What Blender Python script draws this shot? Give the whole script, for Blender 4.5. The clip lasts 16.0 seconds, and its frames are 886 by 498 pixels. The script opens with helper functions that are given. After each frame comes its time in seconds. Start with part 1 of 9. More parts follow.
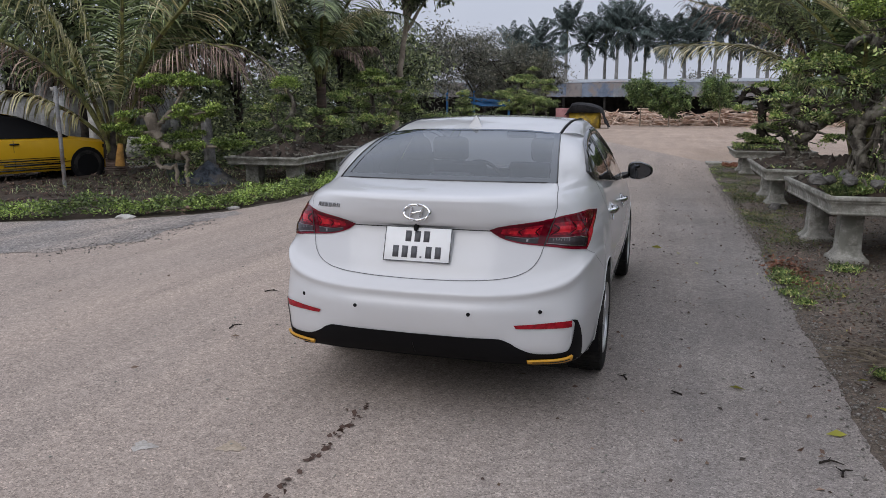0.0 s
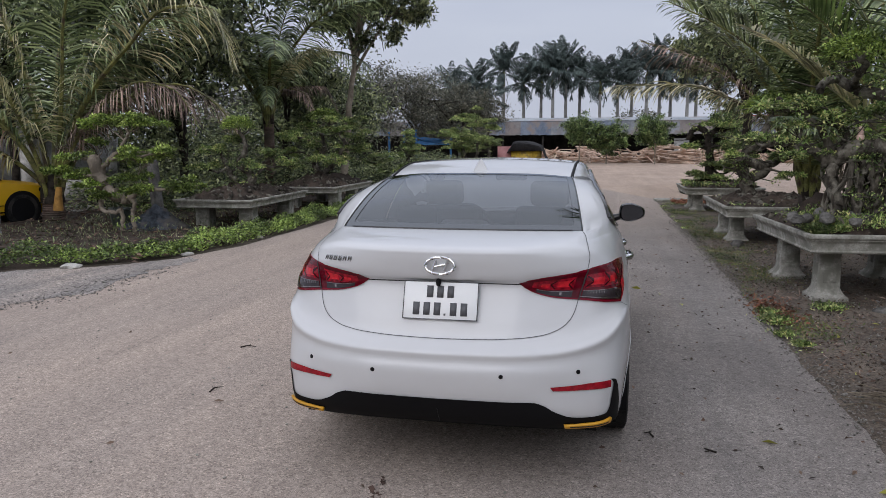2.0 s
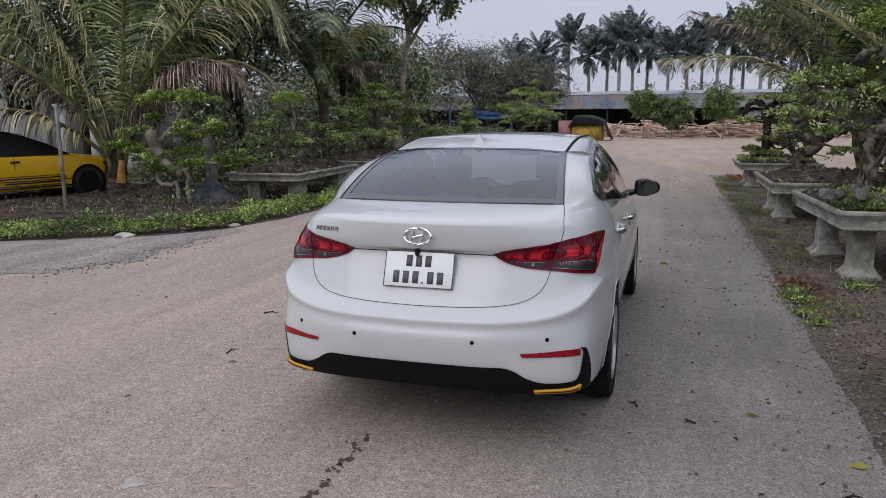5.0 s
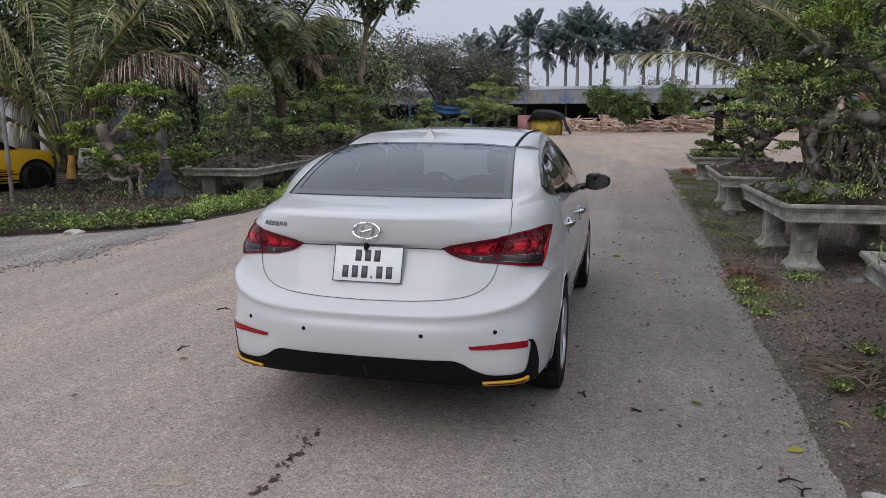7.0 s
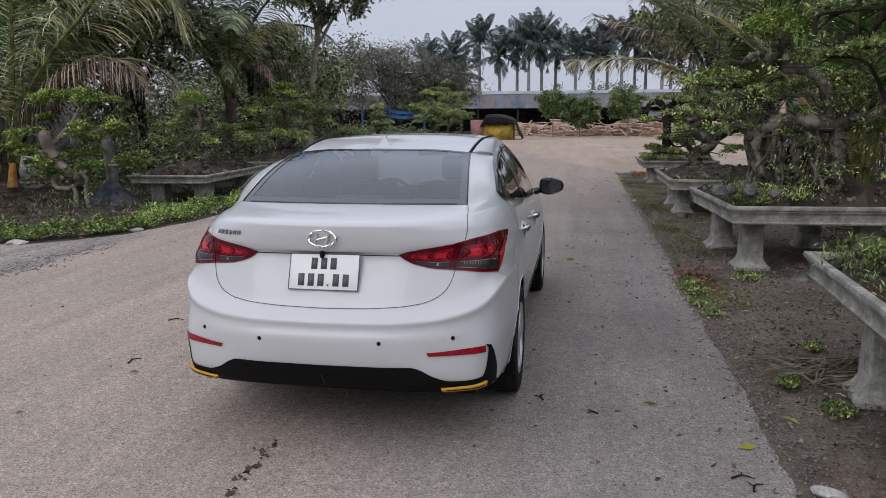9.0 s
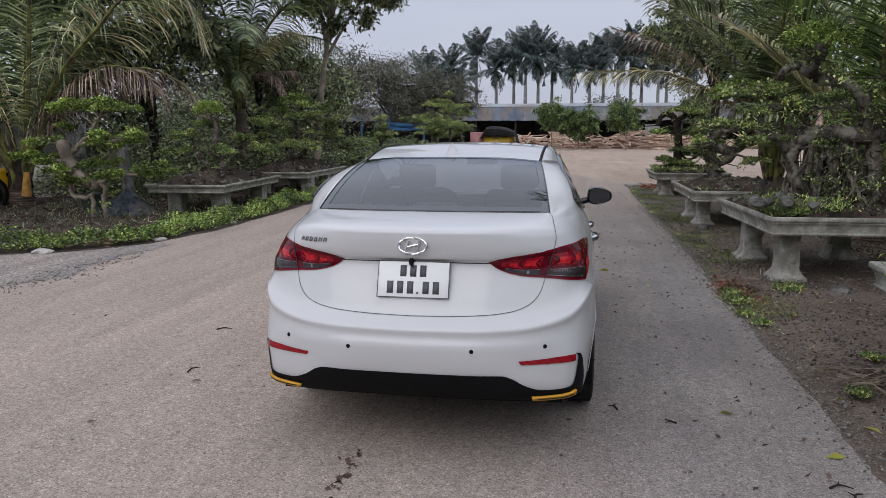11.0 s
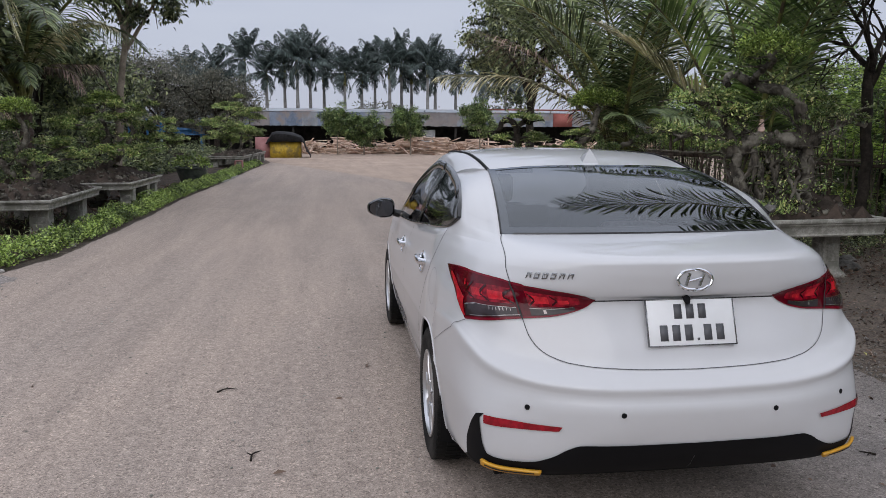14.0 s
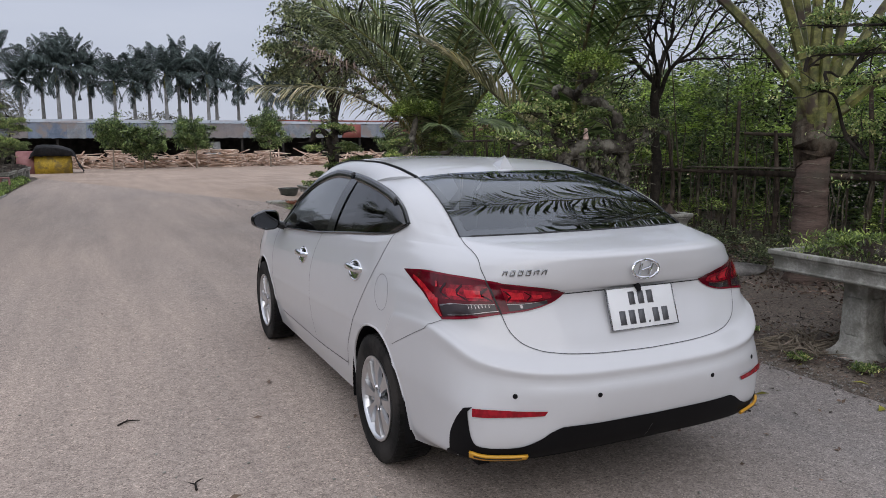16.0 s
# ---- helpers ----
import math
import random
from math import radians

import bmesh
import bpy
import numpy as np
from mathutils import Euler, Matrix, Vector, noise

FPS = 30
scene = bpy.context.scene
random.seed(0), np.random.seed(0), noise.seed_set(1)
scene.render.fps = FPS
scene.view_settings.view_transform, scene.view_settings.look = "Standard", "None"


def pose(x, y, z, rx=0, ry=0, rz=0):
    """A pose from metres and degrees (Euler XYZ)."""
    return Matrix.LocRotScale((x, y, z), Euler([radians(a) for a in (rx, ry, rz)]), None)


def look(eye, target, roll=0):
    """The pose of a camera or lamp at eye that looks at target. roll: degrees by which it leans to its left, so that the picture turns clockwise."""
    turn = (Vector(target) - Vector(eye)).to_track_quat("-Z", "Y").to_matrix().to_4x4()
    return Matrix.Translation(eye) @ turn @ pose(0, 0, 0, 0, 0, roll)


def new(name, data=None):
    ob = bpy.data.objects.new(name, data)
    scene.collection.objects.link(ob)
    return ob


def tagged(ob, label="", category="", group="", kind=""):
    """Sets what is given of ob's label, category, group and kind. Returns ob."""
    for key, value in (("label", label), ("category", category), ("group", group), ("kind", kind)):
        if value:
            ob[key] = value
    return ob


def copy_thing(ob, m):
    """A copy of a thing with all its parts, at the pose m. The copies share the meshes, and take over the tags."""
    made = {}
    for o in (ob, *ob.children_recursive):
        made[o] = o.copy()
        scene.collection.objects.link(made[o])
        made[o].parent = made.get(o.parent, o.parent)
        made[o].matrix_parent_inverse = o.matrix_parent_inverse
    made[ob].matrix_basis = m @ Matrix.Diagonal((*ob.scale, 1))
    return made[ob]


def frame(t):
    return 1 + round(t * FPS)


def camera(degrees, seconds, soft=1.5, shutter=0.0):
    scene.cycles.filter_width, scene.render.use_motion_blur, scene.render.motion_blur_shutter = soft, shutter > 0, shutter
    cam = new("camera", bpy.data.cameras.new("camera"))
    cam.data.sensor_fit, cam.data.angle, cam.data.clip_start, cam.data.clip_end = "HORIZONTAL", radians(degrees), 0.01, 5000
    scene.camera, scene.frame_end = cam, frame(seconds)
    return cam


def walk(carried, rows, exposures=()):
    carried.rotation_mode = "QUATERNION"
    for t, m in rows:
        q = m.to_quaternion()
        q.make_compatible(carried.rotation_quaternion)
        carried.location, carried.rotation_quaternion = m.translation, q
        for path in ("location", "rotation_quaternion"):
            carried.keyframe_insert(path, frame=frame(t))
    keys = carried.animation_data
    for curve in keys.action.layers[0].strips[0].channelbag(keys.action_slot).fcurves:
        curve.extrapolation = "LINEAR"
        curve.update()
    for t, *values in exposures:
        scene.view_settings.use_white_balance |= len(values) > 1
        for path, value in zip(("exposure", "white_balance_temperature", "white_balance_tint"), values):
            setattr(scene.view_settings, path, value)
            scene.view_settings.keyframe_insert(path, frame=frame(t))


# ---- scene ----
cam = camera(61.6, 16.0, soft=0.62)
PATH = [
    (0, (1.149, -3.437, 1.533), (0.586, -1.557, 1.153), 0.1),
    (0.5, (0.949, -3.23, 1.553), (0.463, -1.322, 1.206), 0.0),
    (1, (0.795, -3.227, 1.568), (0.369, -1.299, 1.249), 0.0),
    (1.5, (0.728, -3.24, 1.565), (0.339, -1.3, 1.273), -0.1),
    (2, (0.688, -3.238, 1.56), (0.279, -1.301, 1.279), -0.2),
    (2.5, (0.678, -3.246, 1.557), (0.222, -1.319, 1.275), -0.2),
    (3, (0.667, -3.251, 1.551), (0.164, -1.337, 1.259), -0.1),
    (3.5, (0.867, -3.258, 1.566), (0.308, -1.362, 1.264), -0.2),
    (4, (1.034, -3.277, 1.569), (0.458, -1.39, 1.24), -0.2),
    (4.2, (1.06, -3.276, 1.57), (0.483, -1.392, 1.224), -0.3),
    (6.3, (1.154, -3.333, 1.557), (0.616, -1.439, 1.21), -0.3),
    (6.5, (1.164, -3.307, 1.565), (0.645, -1.407, 1.216), -0.2),
    (7, (1.178, -3.302, 1.568), (0.704, -1.394, 1.206), -0.2),
    (7.5, (1.164, -3.318, 1.568), (0.734, -1.399, 1.205), -0.2),
    (8, (1.182, -3.314, 1.576), (0.783, -1.387, 1.222), -0.3),
    (8.2, (1.181, -3.312, 1.577), (0.795, -1.381, 1.227), -0.3),
    (10.3, (1.002, -3.29, 1.563), (0.671, -1.35, 1.21), -0.2),
    (10.5, (0.901, -3.32, 1.555), (0.575, -1.377, 1.208), -0.1),
    (11, (0.719, -3.368, 1.555), (0.381, -1.422, 1.236), -0.1),
    (11.5, (0.461, -3.202, 1.516), (0.175, -1.247, 1.205), -0.1),
    (12, (0.156, -3.089, 1.567), (-0.038, -1.123, 1.255), -0.1),
    (12.5, (-0.311, -3.024, 1.561), (-0.423, -1.051, 1.254), -0.0),
    (13, (-0.66, -2.798, 1.554), (-0.679, -0.822, 1.246), 0.2),
    (13.5, (-0.955, -2.658, 1.535), (-0.851, -0.685, 1.227), 0.2),
    (14, (-1.29, -2.53, 1.537), (-1.0, -0.574, 1.233), 0.2),
    (14.5, (-1.497, -2.292, 1.551), (-1.064, -0.365, 1.238), 0.1),
    (15, (-1.691, -2.161, 1.551), (-1.126, -0.267, 1.239), -0.1),
    (15.5, (-1.873, -2.185, 1.537), (-1.155, -0.342, 1.241), -0.2),
    (16, (-2.014, -2.428, 1.529), (-1.182, -0.63, 1.252), -0.4),
]
walk(cam, [(t, look(eye, target, roll)) for t, eye, target, roll in PATH])

# ---------------- world and light: a bright overcast sky
SUN_EL, SUN_ROT = 32.0, 200.0
world = bpy.data.worlds.new("overcast")
scene.world = world
world.use_nodes = True
wn, wl = world.node_tree.nodes, world.node_tree.links
wn.clear()
w_out, w_bg = wn.new("ShaderNodeOutputWorld"), wn.new("ShaderNodeBackground")
w_sky = wn.new("ShaderNodeTexSky")
w_sky.sky_type, w_sky.sun_disc = "NISHITA", False
w_sky.sun_elevation, w_sky.sun_rotation = radians(SUN_EL), radians(SUN_ROT)
w_sky.air_density, w_sky.dust_density = 1.0, 4.0
w_co, w_sep = wn.new("ShaderNodeTexCoord"), wn.new("ShaderNodeSeparateXYZ")
w_ramp, w_mix, w_gain = wn.new("ShaderNodeValToRGB"), wn.new("ShaderNodeMixRGB"), wn.new("ShaderNodeMixRGB")
w_noise, w_map = wn.new("ShaderNodeTexNoise"), wn.new("ShaderNodeMapping")
w_cloud = wn.new("ShaderNodeMixRGB")
wl.new(w_co.outputs["Generated"], w_sep.inputs[0])
wl.new(w_sep.outputs["Z"], w_ramp.inputs[0])
er = w_ramp.color_ramp.elements
er[0].position, er[0].color = 0.0, (0.55, 0.585, 0.695, 1)
er[1].position, er[1].color = 1.0, (1.10, 1.14, 1.29, 1)
mid = w_ramp.color_ramp.elements.new(0.35)
mid.color = (0.545, 0.588, 0.72, 1)
high = w_ramp.color_ramp.elements.new(0.58)
high.color = (1.08, 1.12, 1.27, 1)
w_map.inputs["Scale"].default_value = (1.2, 1.2, 5.0)
wl.new(w_co.outputs["Generated"], w_map.inputs[0])
wl.new(w_map.outputs[0], w_noise.inputs["Vector"])
w_noise.inputs["Scale"].default_value, w_noise.inputs["Detail"].default_value = 2.2, 4.0
w_cloud.blend_type, w_cloud.inputs[0].default_value = "SOFT_LIGHT", 0.35
wl.new(w_ramp.outputs[0], w_cloud.inputs[1])
wl.new(w_noise.outputs[0], w_cloud.inputs[2])
w_gain.blend_type, w_gain.inputs[0].default_value = "MULTIPLY", 1.0
w_gain.inputs[2].default_value = (0.08, 0.08, 0.08, 1)
wl.new(w_sky.outputs[0], w_gain.inputs[1])
w_mix.inputs[0].default_value = 0.88
wl.new(w_gain.outputs[0], w_mix.inputs[1])
wl.new(w_cloud.outputs[0], w_mix.inputs[2])
wl.new(w_mix.outputs[0], w_bg.inputs[0])
w_bg.inputs[1].default_value = 1.0
wl.new(w_bg.outputs[0], w_out.inputs[0])
sun = new("sun", bpy.data.lights.new("sun", "SUN"))
sun.data.energy, sun.data.angle, sun.data.color = 0.8, radians(55), (1.0, 0.99, 1.01)
_a, _e = radians(SUN_ROT), radians(SUN_EL)
sun.matrix_world = look((math.sin(_a) * math.cos(_e) * 50, math.cos(_a) * math.cos(_e) * 50, math.sin(_e) * 50), (0, 0, 0))
scene.view_settings.exposure = 0.06

# ---------------- materials


def material(name):
    m = bpy.data.materials.new(name)
    m.use_nodes = True
    nt = m.node_tree
    b = nt.nodes["Principled BSDF"]
    return m, nt, b


def node(nt, kind, **values):
    n = nt.nodes.new(kind)
    for k, v in values.items():
        n.inputs[k.replace("_", " ")].default_value = v
    return n


def noise_ramp(nt, scale, stops, detail=6.0, coord="Object", rough=0.6, stretch=(1, 1, 1)):
    tc, mp = nt.nodes.new("ShaderNodeTexCoord"), nt.nodes.new("ShaderNodeMapping")
    mp.inputs["Scale"].default_value = stretch
    nt.links.new(tc.outputs[coord], mp.inputs[0])
    n = node(nt, "ShaderNodeTexNoise", Scale=scale, Detail=detail, Roughness=rough)
    nt.links.new(mp.outputs[0], n.inputs["Vector"])
    r = nt.nodes.new("ShaderNodeValToRGB")
    e = r.color_ramp.elements
    while len(e) < len(stops):
        e.new(0.5)
    for k, (p, c) in enumerate(stops):
        e[k].position, e[k].color = 0.5 + (p - 0.5) * 0.6, (*c, 1)
    nt.links.new(n.outputs[0], r.inputs[0])
    return n, r


def mixed(nt, kind, fac, a, b):
    m = nt.nodes.new("ShaderNodeMixRGB")
    m.blend_type = kind
    for slot, v in ((0, fac), (1, a), (2, b)):
        if isinstance(v, (int, float)):
            m.inputs[slot].default_value = v
        elif isinstance(v, tuple):
            m.inputs[slot].default_value = (*v, 1)
        else:
            nt.links.new(v, m.inputs[slot])
    return m.outputs[0]


def bump(nt, b, height, strength, distance=0.01):
    n = node(nt, "ShaderNodeBump", Strength=strength, Distance=distance)
    nt.links.new(height, n.inputs["Height"])
    nt.links.new(n.outputs[0], b.inputs["Normal"])


def surface(name, dark, light, scale, rough=0.8, grain=60.0, relief=0.3, deep=0.004, stain=None, stain_scale=1.2, metal=0.0, stretch=(1, 1, 1)):
    """A worn surface: broad variation, fine grain, optional stains and relief."""
    m, nt, b = material(name)
    _, r = noise_ramp(nt, scale, [(0.3, dark), (0.7, light)], stretch=stretch)
    fine, rf = noise_ramp(nt, grain, [(0.3, (0.75, 0.75, 0.75)), (0.7, (1.1, 1.1, 1.1))], stretch=stretch)
    c = mixed(nt, "MULTIPLY", 0.8, r.outputs[0], rf.outputs[0])
    if stain:
        _, rs = noise_ramp(nt, stain_scale, [(0.5, (0, 0, 0)), (0.68, (1, 1, 1))], detail=8)
        c = mixed(nt, "MIX", rs.outputs[0], c, stain)
    nt.links.new(c, b.inputs["Base Color"])
    b.inputs["Roughness"].default_value, b.inputs["Metallic"].default_value = rough, metal
    b.inputs["Specular IOR Level"].default_value = 0.5 if rough < 0.7 else 0.2
    bump(nt, b, fine.outputs[0], relief, deep)
    return m


def plain(name, colour, rough=0.5, metal=0.0, coat=0.0, speck=0.06, dull=0.5, scale=9.0):
    m, nt, b = material(name)
    _, r = noise_ramp(nt, scale, [(0.3, tuple(v * (1 - speck) for v in colour)), (0.7, tuple(min(1, v * (1 + speck)) for v in colour))])
    nt.links.new(r.outputs[0], b.inputs["Base Color"])
    b.inputs["Roughness"].default_value, b.inputs["Metallic"].default_value = rough, metal
    b.inputs["Coat Weight"].default_value, b.inputs["Coat Roughness"].default_value = coat, 0.04
    b.inputs["Specular IOR Level"].default_value = dull
    return m


def foliage(name, colours, through_light=0.3, rough=0.5):
    """Leaves whose green varies from leaf to leaf, with shade and sky sheen put into the colour, and let some light
    through.
    """
    m, nt, b = material(name)
    geo, r = nt.nodes.new("ShaderNodeNewGeometry"), nt.nodes.new("ShaderNodeValToRGB")
    e = r.color_ramp.elements
    while len(e) < len(colours):
        e.new(0.5)
    for k, c in enumerate(colours):
        e[k].position, e[k].color = k / (len(colours) - 1), (*c, 1)
    nt.links.new(geo.outputs["Random Per Island"], r.inputs[0])
    # broad noise paints dark gaps, bright tops and a bluish sheen into the leaves
    _, big = noise_ramp(nt, 1.6, [(0.3, (0.42, 0.42, 0.49)), (0.7, (1.70, 1.55, 1.80))], detail=3)
    c = mixed(nt, "MULTIPLY", 1.0, r.outputs[0], big.outputs[0])
    nt.links.new(c, b.inputs["Base Color"])
    b.inputs["Roughness"].default_value = rough
    t, mx = nt.nodes.new("ShaderNodeBsdfTranslucent"), nt.nodes.new("ShaderNodeMixShader")
    nt.links.new(c, t.inputs[0])
    mx.inputs[0].default_value = through_light * 0.7
    nt.links.new(b.outputs[0], mx.inputs[1])
    nt.links.new(t.outputs[0], mx.inputs[2])
    nt.links.new(mx.outputs[0], nt.nodes["Material Output"].inputs[0])
    return m


def window_glass(name, tint, ior=1.55, gloss_colour=(1, 1, 1)):
    m, nt, b = material(name)
    nt.nodes.remove(b)
    tr, gl = nt.nodes.new("ShaderNodeBsdfTransparent"), nt.nodes.new("ShaderNodeBsdfGlossy")
    tr.inputs[0].default_value, gl.inputs[0].default_value = (*tint, 1), (*gloss_colour, 1)
    gl.inputs["Roughness"].default_value = 0.015
    fr, mx = node(nt, "ShaderNodeFresnel", IOR=ior), nt.nodes.new("ShaderNodeMixShader")
    nt.links.new(fr.outputs[0], mx.inputs[0])
    nt.links.new(tr.outputs[0], mx.inputs[1])
    nt.links.new(gl.outputs[0], mx.inputs[2])
    nt.links.new(mx.outputs[0], nt.nodes["Material Output"].inputs[0])
    return m


CAR_WHITE = plain("white_car_paint", (0.56, 0.565, 0.58), 0.5, 0.0, 0.9, 0.006, dull=0.2)
SEAM_DARK = plain("dark_shut_line", (0.07, 0.07, 0.075), 0.6)
SEAM_GREY = plain("grey_shut_line", (0.25, 0.25, 0.26), 0.6)
TRIM_BLACK = plain("black_plastic", (0.006, 0.006, 0.007), 0.6, dull=0.12)
GLOSS_BLACK = plain("gloss_black", (0.008, 0.008, 0.009), 0.2, 0.0, 0.3, dull=0.3)
GAP = plain("dark_gap", (0.015, 0.015, 0.016), 0.7)
BADGE_GREY = plain("badge_grey", (0.24, 0.245, 0.255), 0.25, 0.9)
CHROME = plain("chrome", (0.75, 0.76, 0.78), 0.08, 1.0)
ALLOY = plain("alloy_silver", (0.55, 0.56, 0.58), 0.28, 0.85, 0.5)
RUBBER = surface("tyre_rubber", (0.009, 0.009, 0.009), (0.024, 0.023, 0.022), 6, 0.85, 90, 0.4, 0.002, (0.035, 0.032, 0.03), 3.0)
GLASS_DARK = window_glass("tinted_glass", (0.27, 0.278, 0.295), 2.05, (0.90, 0.95, 1.0))
GLASS_EDGE = window_glass("edge_glass", (0.004, 0.004, 0.005), 2.3, (0.90, 0.95, 1.0))
GLASS_SIDE = window_glass("side_glass", (0.04, 0.041, 0.044), 1.36)
GLASS_FRONT = window_glass("front_side_glass", (0.42, 0.43, 0.44), 1.40)
GLASS_CLEAR = window_glass("clear_glass", (0.75, 0.78, 0.78))
LENS_RED = plain("deep_red_lens", (0.080, 0.0012, 0.007), 0.07, 0.0, 0.08, 0.25, scale=22.0, dull=0.25)
LENS_RIM = plain("lens_rim_red", (0.15, 0.003, 0.014), 0.1, 0.0, 0.08, 0.15, scale=22.0, dull=0.25)
LENS_BRIGHT = plain("bright_red_lens", (0.20, 0.003, 0.012), 0.1, 0.0, 0.08, 0.5, scale=38.0, dull=0.3)
LENS_FLASH = plain("flash_red_lens", (0.44, 0.012, 0.022), 0.1, 0.0, 0.2, 0.3, scale=40.0, dull=0.3)
LENS_SMOKE = plain("smoky_red_lens", (0.030, 0.001, 0.004), 0.06, 0.0, 0.15, 0.3, dull=0.25)
MIRROR_GLASS = plain("mirror_glass", (0.10, 0.105, 0.115), 0.02, 1.0)
LENS_CLEAR = plain("clear_lens", (0.03, 0.022, 0.025), 0.08, 0.0, 0.1, 0.3, dull=0.3)
LENS_LIGHT = plain("lens_reflector", (0.20, 0.17, 0.17), 0.1, 0.7, 1.0, 0.2)
REFLECTOR = plain("red_reflector", (0.27, 0.007, 0.016), 0.2, 0.0, 0.2, 0.25, dull=0.25, scale=40.0)
SAFETY_YELLOW = plain("yellow_plastic", (0.60, 0.30, 0.020), 0.4, 0.0, 0.3)
CABIN_GREY = surface("seat_cloth", (0.02, 0.02, 0.022), (0.035, 0.035, 0.038), 8, 0.9)
PALE_CLOTH = surface("pale_cloth", (0.62, 0.62, 0.61), (0.78, 0.78, 0.77), 8, 0.9)
PLATE_WHITE = plain("plate_white", (0.72, 0.73, 0.74), 0.35, 0.0, 0.4, 0.02)
PLATE_GREY = plain("plate_ink", (0.085, 0.087, 0.095), 0.5)
YELLOW_PAINT = plain("yellow_car_paint", (0.60, 0.35, 0.012), 0.4, 0.0, 0.15, 0.02, dull=0.25)
CONCRETE = surface("weathered_concrete", (0.26, 0.252, 0.222), (0.44, 0.428, 0.388), 9.0, 0.9, 55, 0.9, 0.006, (0.21, 0.208, 0.18), 5.0)
SOIL = surface("dry_soil", (0.032, 0.025, 0.020), (0.085, 0.064, 0.051), 2.5, 0.95, 30, 0.8, 0.02)
PEBBLE = surface("grey_pebble", (0.15, 0.14, 0.13), (0.32, 0.30, 0.275), 30, 0.9, 120, 0.5, 0.002)
ROCK = surface("grey_rock", (0.07, 0.066, 0.062), (0.22, 0.212, 0.20), 4.5, 0.9, 40, 0.8, 0.02)
BARK = surface("grey_brown_bark", (0.026, 0.022, 0.018), (0.145, 0.128, 0.104), 9, 0.9, 34, 1.0, 0.022, (0.22, 0.205, 0.17), 5.0, stretch=(1, 1, 0.5))
BARK_DARK = surface("dark_bark", (0.016, 0.013, 0.011), (0.052, 0.043, 0.035), 7, 0.9, 40, 0.8, 0.01)
BARK_PALE = surface("pale_bark", (0.20, 0.165, 0.13), (0.36, 0.31, 0.25), 3, 0.9, 30, 0.6, 0.01, (0.12, 0.10, 0.08), 1.5)
PALM_TRUNK = surface("coconut_trunk", (0.068, 0.046, 0.038), (0.18, 0.130, 0.108), 4, 0.9, 30, 0.7, 0.012, (0.09, 0.075, 0.06), 2.0, stretch=(0.5, 0.5, 3.0))
LITTER_BARK = surface("brown_palm_fibre", (0.030, 0.022, 0.016), (0.095, 0.070, 0.050), 7, 0.95, 45, 0.9, 0.015, (0.14, 0.12, 0.09), 3.0, stretch=(2, 2, 0.5))
ROYAL_TRUNK = surface("royal_palm_trunk", (0.20, 0.20, 0.195), (0.33, 0.33, 0.32), 1.2, 0.9, 9, 0.3, 0.01)
STEM_GREEN = surface("frond_stem", (0.072, 0.082, 0.022), (0.25, 0.245, 0.072), 5, 0.6, 40, 0.3, 0.003, (0.06, 0.04, 0.025), 4.0)
LEAF_FRESH = foliage("fresh_leaf", [(0.041, 0.071, 0.014), (0.186, 0.301, 0.056), (0.475, 0.6, 0.149)], 0.28, 0.38)
LEAF_BONSAI = foliage("bonsai_leaf", [(0.032, 0.059, 0.017), (0.125, 0.21, 0.05), (0.294, 0.436, 0.118), (0.6, 0.6, 0.241)], 0.27, 0.38)
LEAF_DARK = foliage("dark_leaf", [(0.022, 0.034, 0.016), (0.135, 0.185, 0.075), (0.40, 0.47, 0.20)], 0.32, 0.46)
LEAF_GREY = foliage("dusty_leaf", [(0.055, 0.064, 0.040), (0.125, 0.137, 0.088), (0.20, 0.21, 0.14)], 0.25, 0.5)
LEAF_HEDGE = foliage("groundcover_leaf", [(0.030, 0.055, 0.012), (0.17, 0.275, 0.055), (0.42, 0.56, 0.14)], 0.25, 0.45)
LEAF_THICKET = foliage("thicket_leaf", [(0.016, 0.030, 0.010), (0.066, 0.116, 0.034), (0.17, 0.28, 0.078), (0.32, 0.40, 0.14)], 0.40, 0.4)
LEAF_SPRAY = foliage("spray_leaf", [(0.045, 0.085, 0.016), (0.32, 0.50, 0.085), (0.60, 0.76, 0.22)], 0.55, 0.42)
FROND = foliage("coconut_frond", [(0.028, 0.048, 0.018), (0.145, 0.210, 0.075), (0.40, 0.50, 0.21)], 0.2, 0.36)
FROND_FRESH = foliage("young_frond", [(0.046, 0.092, 0.02), (0.165, 0.279, 0.063), (0.38, 0.539, 0.154)], 0.28, 0.4)
FROND_YELLOW = foliage("yellowing_frond", [(0.15, 0.16, 0.06), (0.42, 0.43, 0.20), (0.68, 0.66, 0.37)], 0.28, 0.36)
FROND_DRY = foliage("dry_frond", [(0.06, 0.045, 0.034), (0.21, 0.158, 0.110), (0.42, 0.335, 0.235)], 0.12, 0.7)
FROND_FAR = foliage("royal_frond", [(0.030, 0.052, 0.042), (0.058, 0.088, 0.070), (0.095, 0.132, 0.105)], 0.15, 0.6)
GRASS = foliage("grass_blade", [(0.046, 0.083, 0.018), (0.104, 0.154, 0.036), (0.195, 0.187, 0.065)], 0.15, 0.5)
LITTER = foliage("fallen_leaf", [(0.055, 0.036, 0.024), (0.115, 0.075, 0.048), (0.19, 0.14, 0.085), (0.032, 0.023, 0.017)], 0.1, 0.8)
LITTER_RED = foliage("red_dead_leaf", [(0.11, 0.045, 0.022), (0.20, 0.085, 0.042), (0.27, 0.15, 0.075)], 0.1, 0.8)
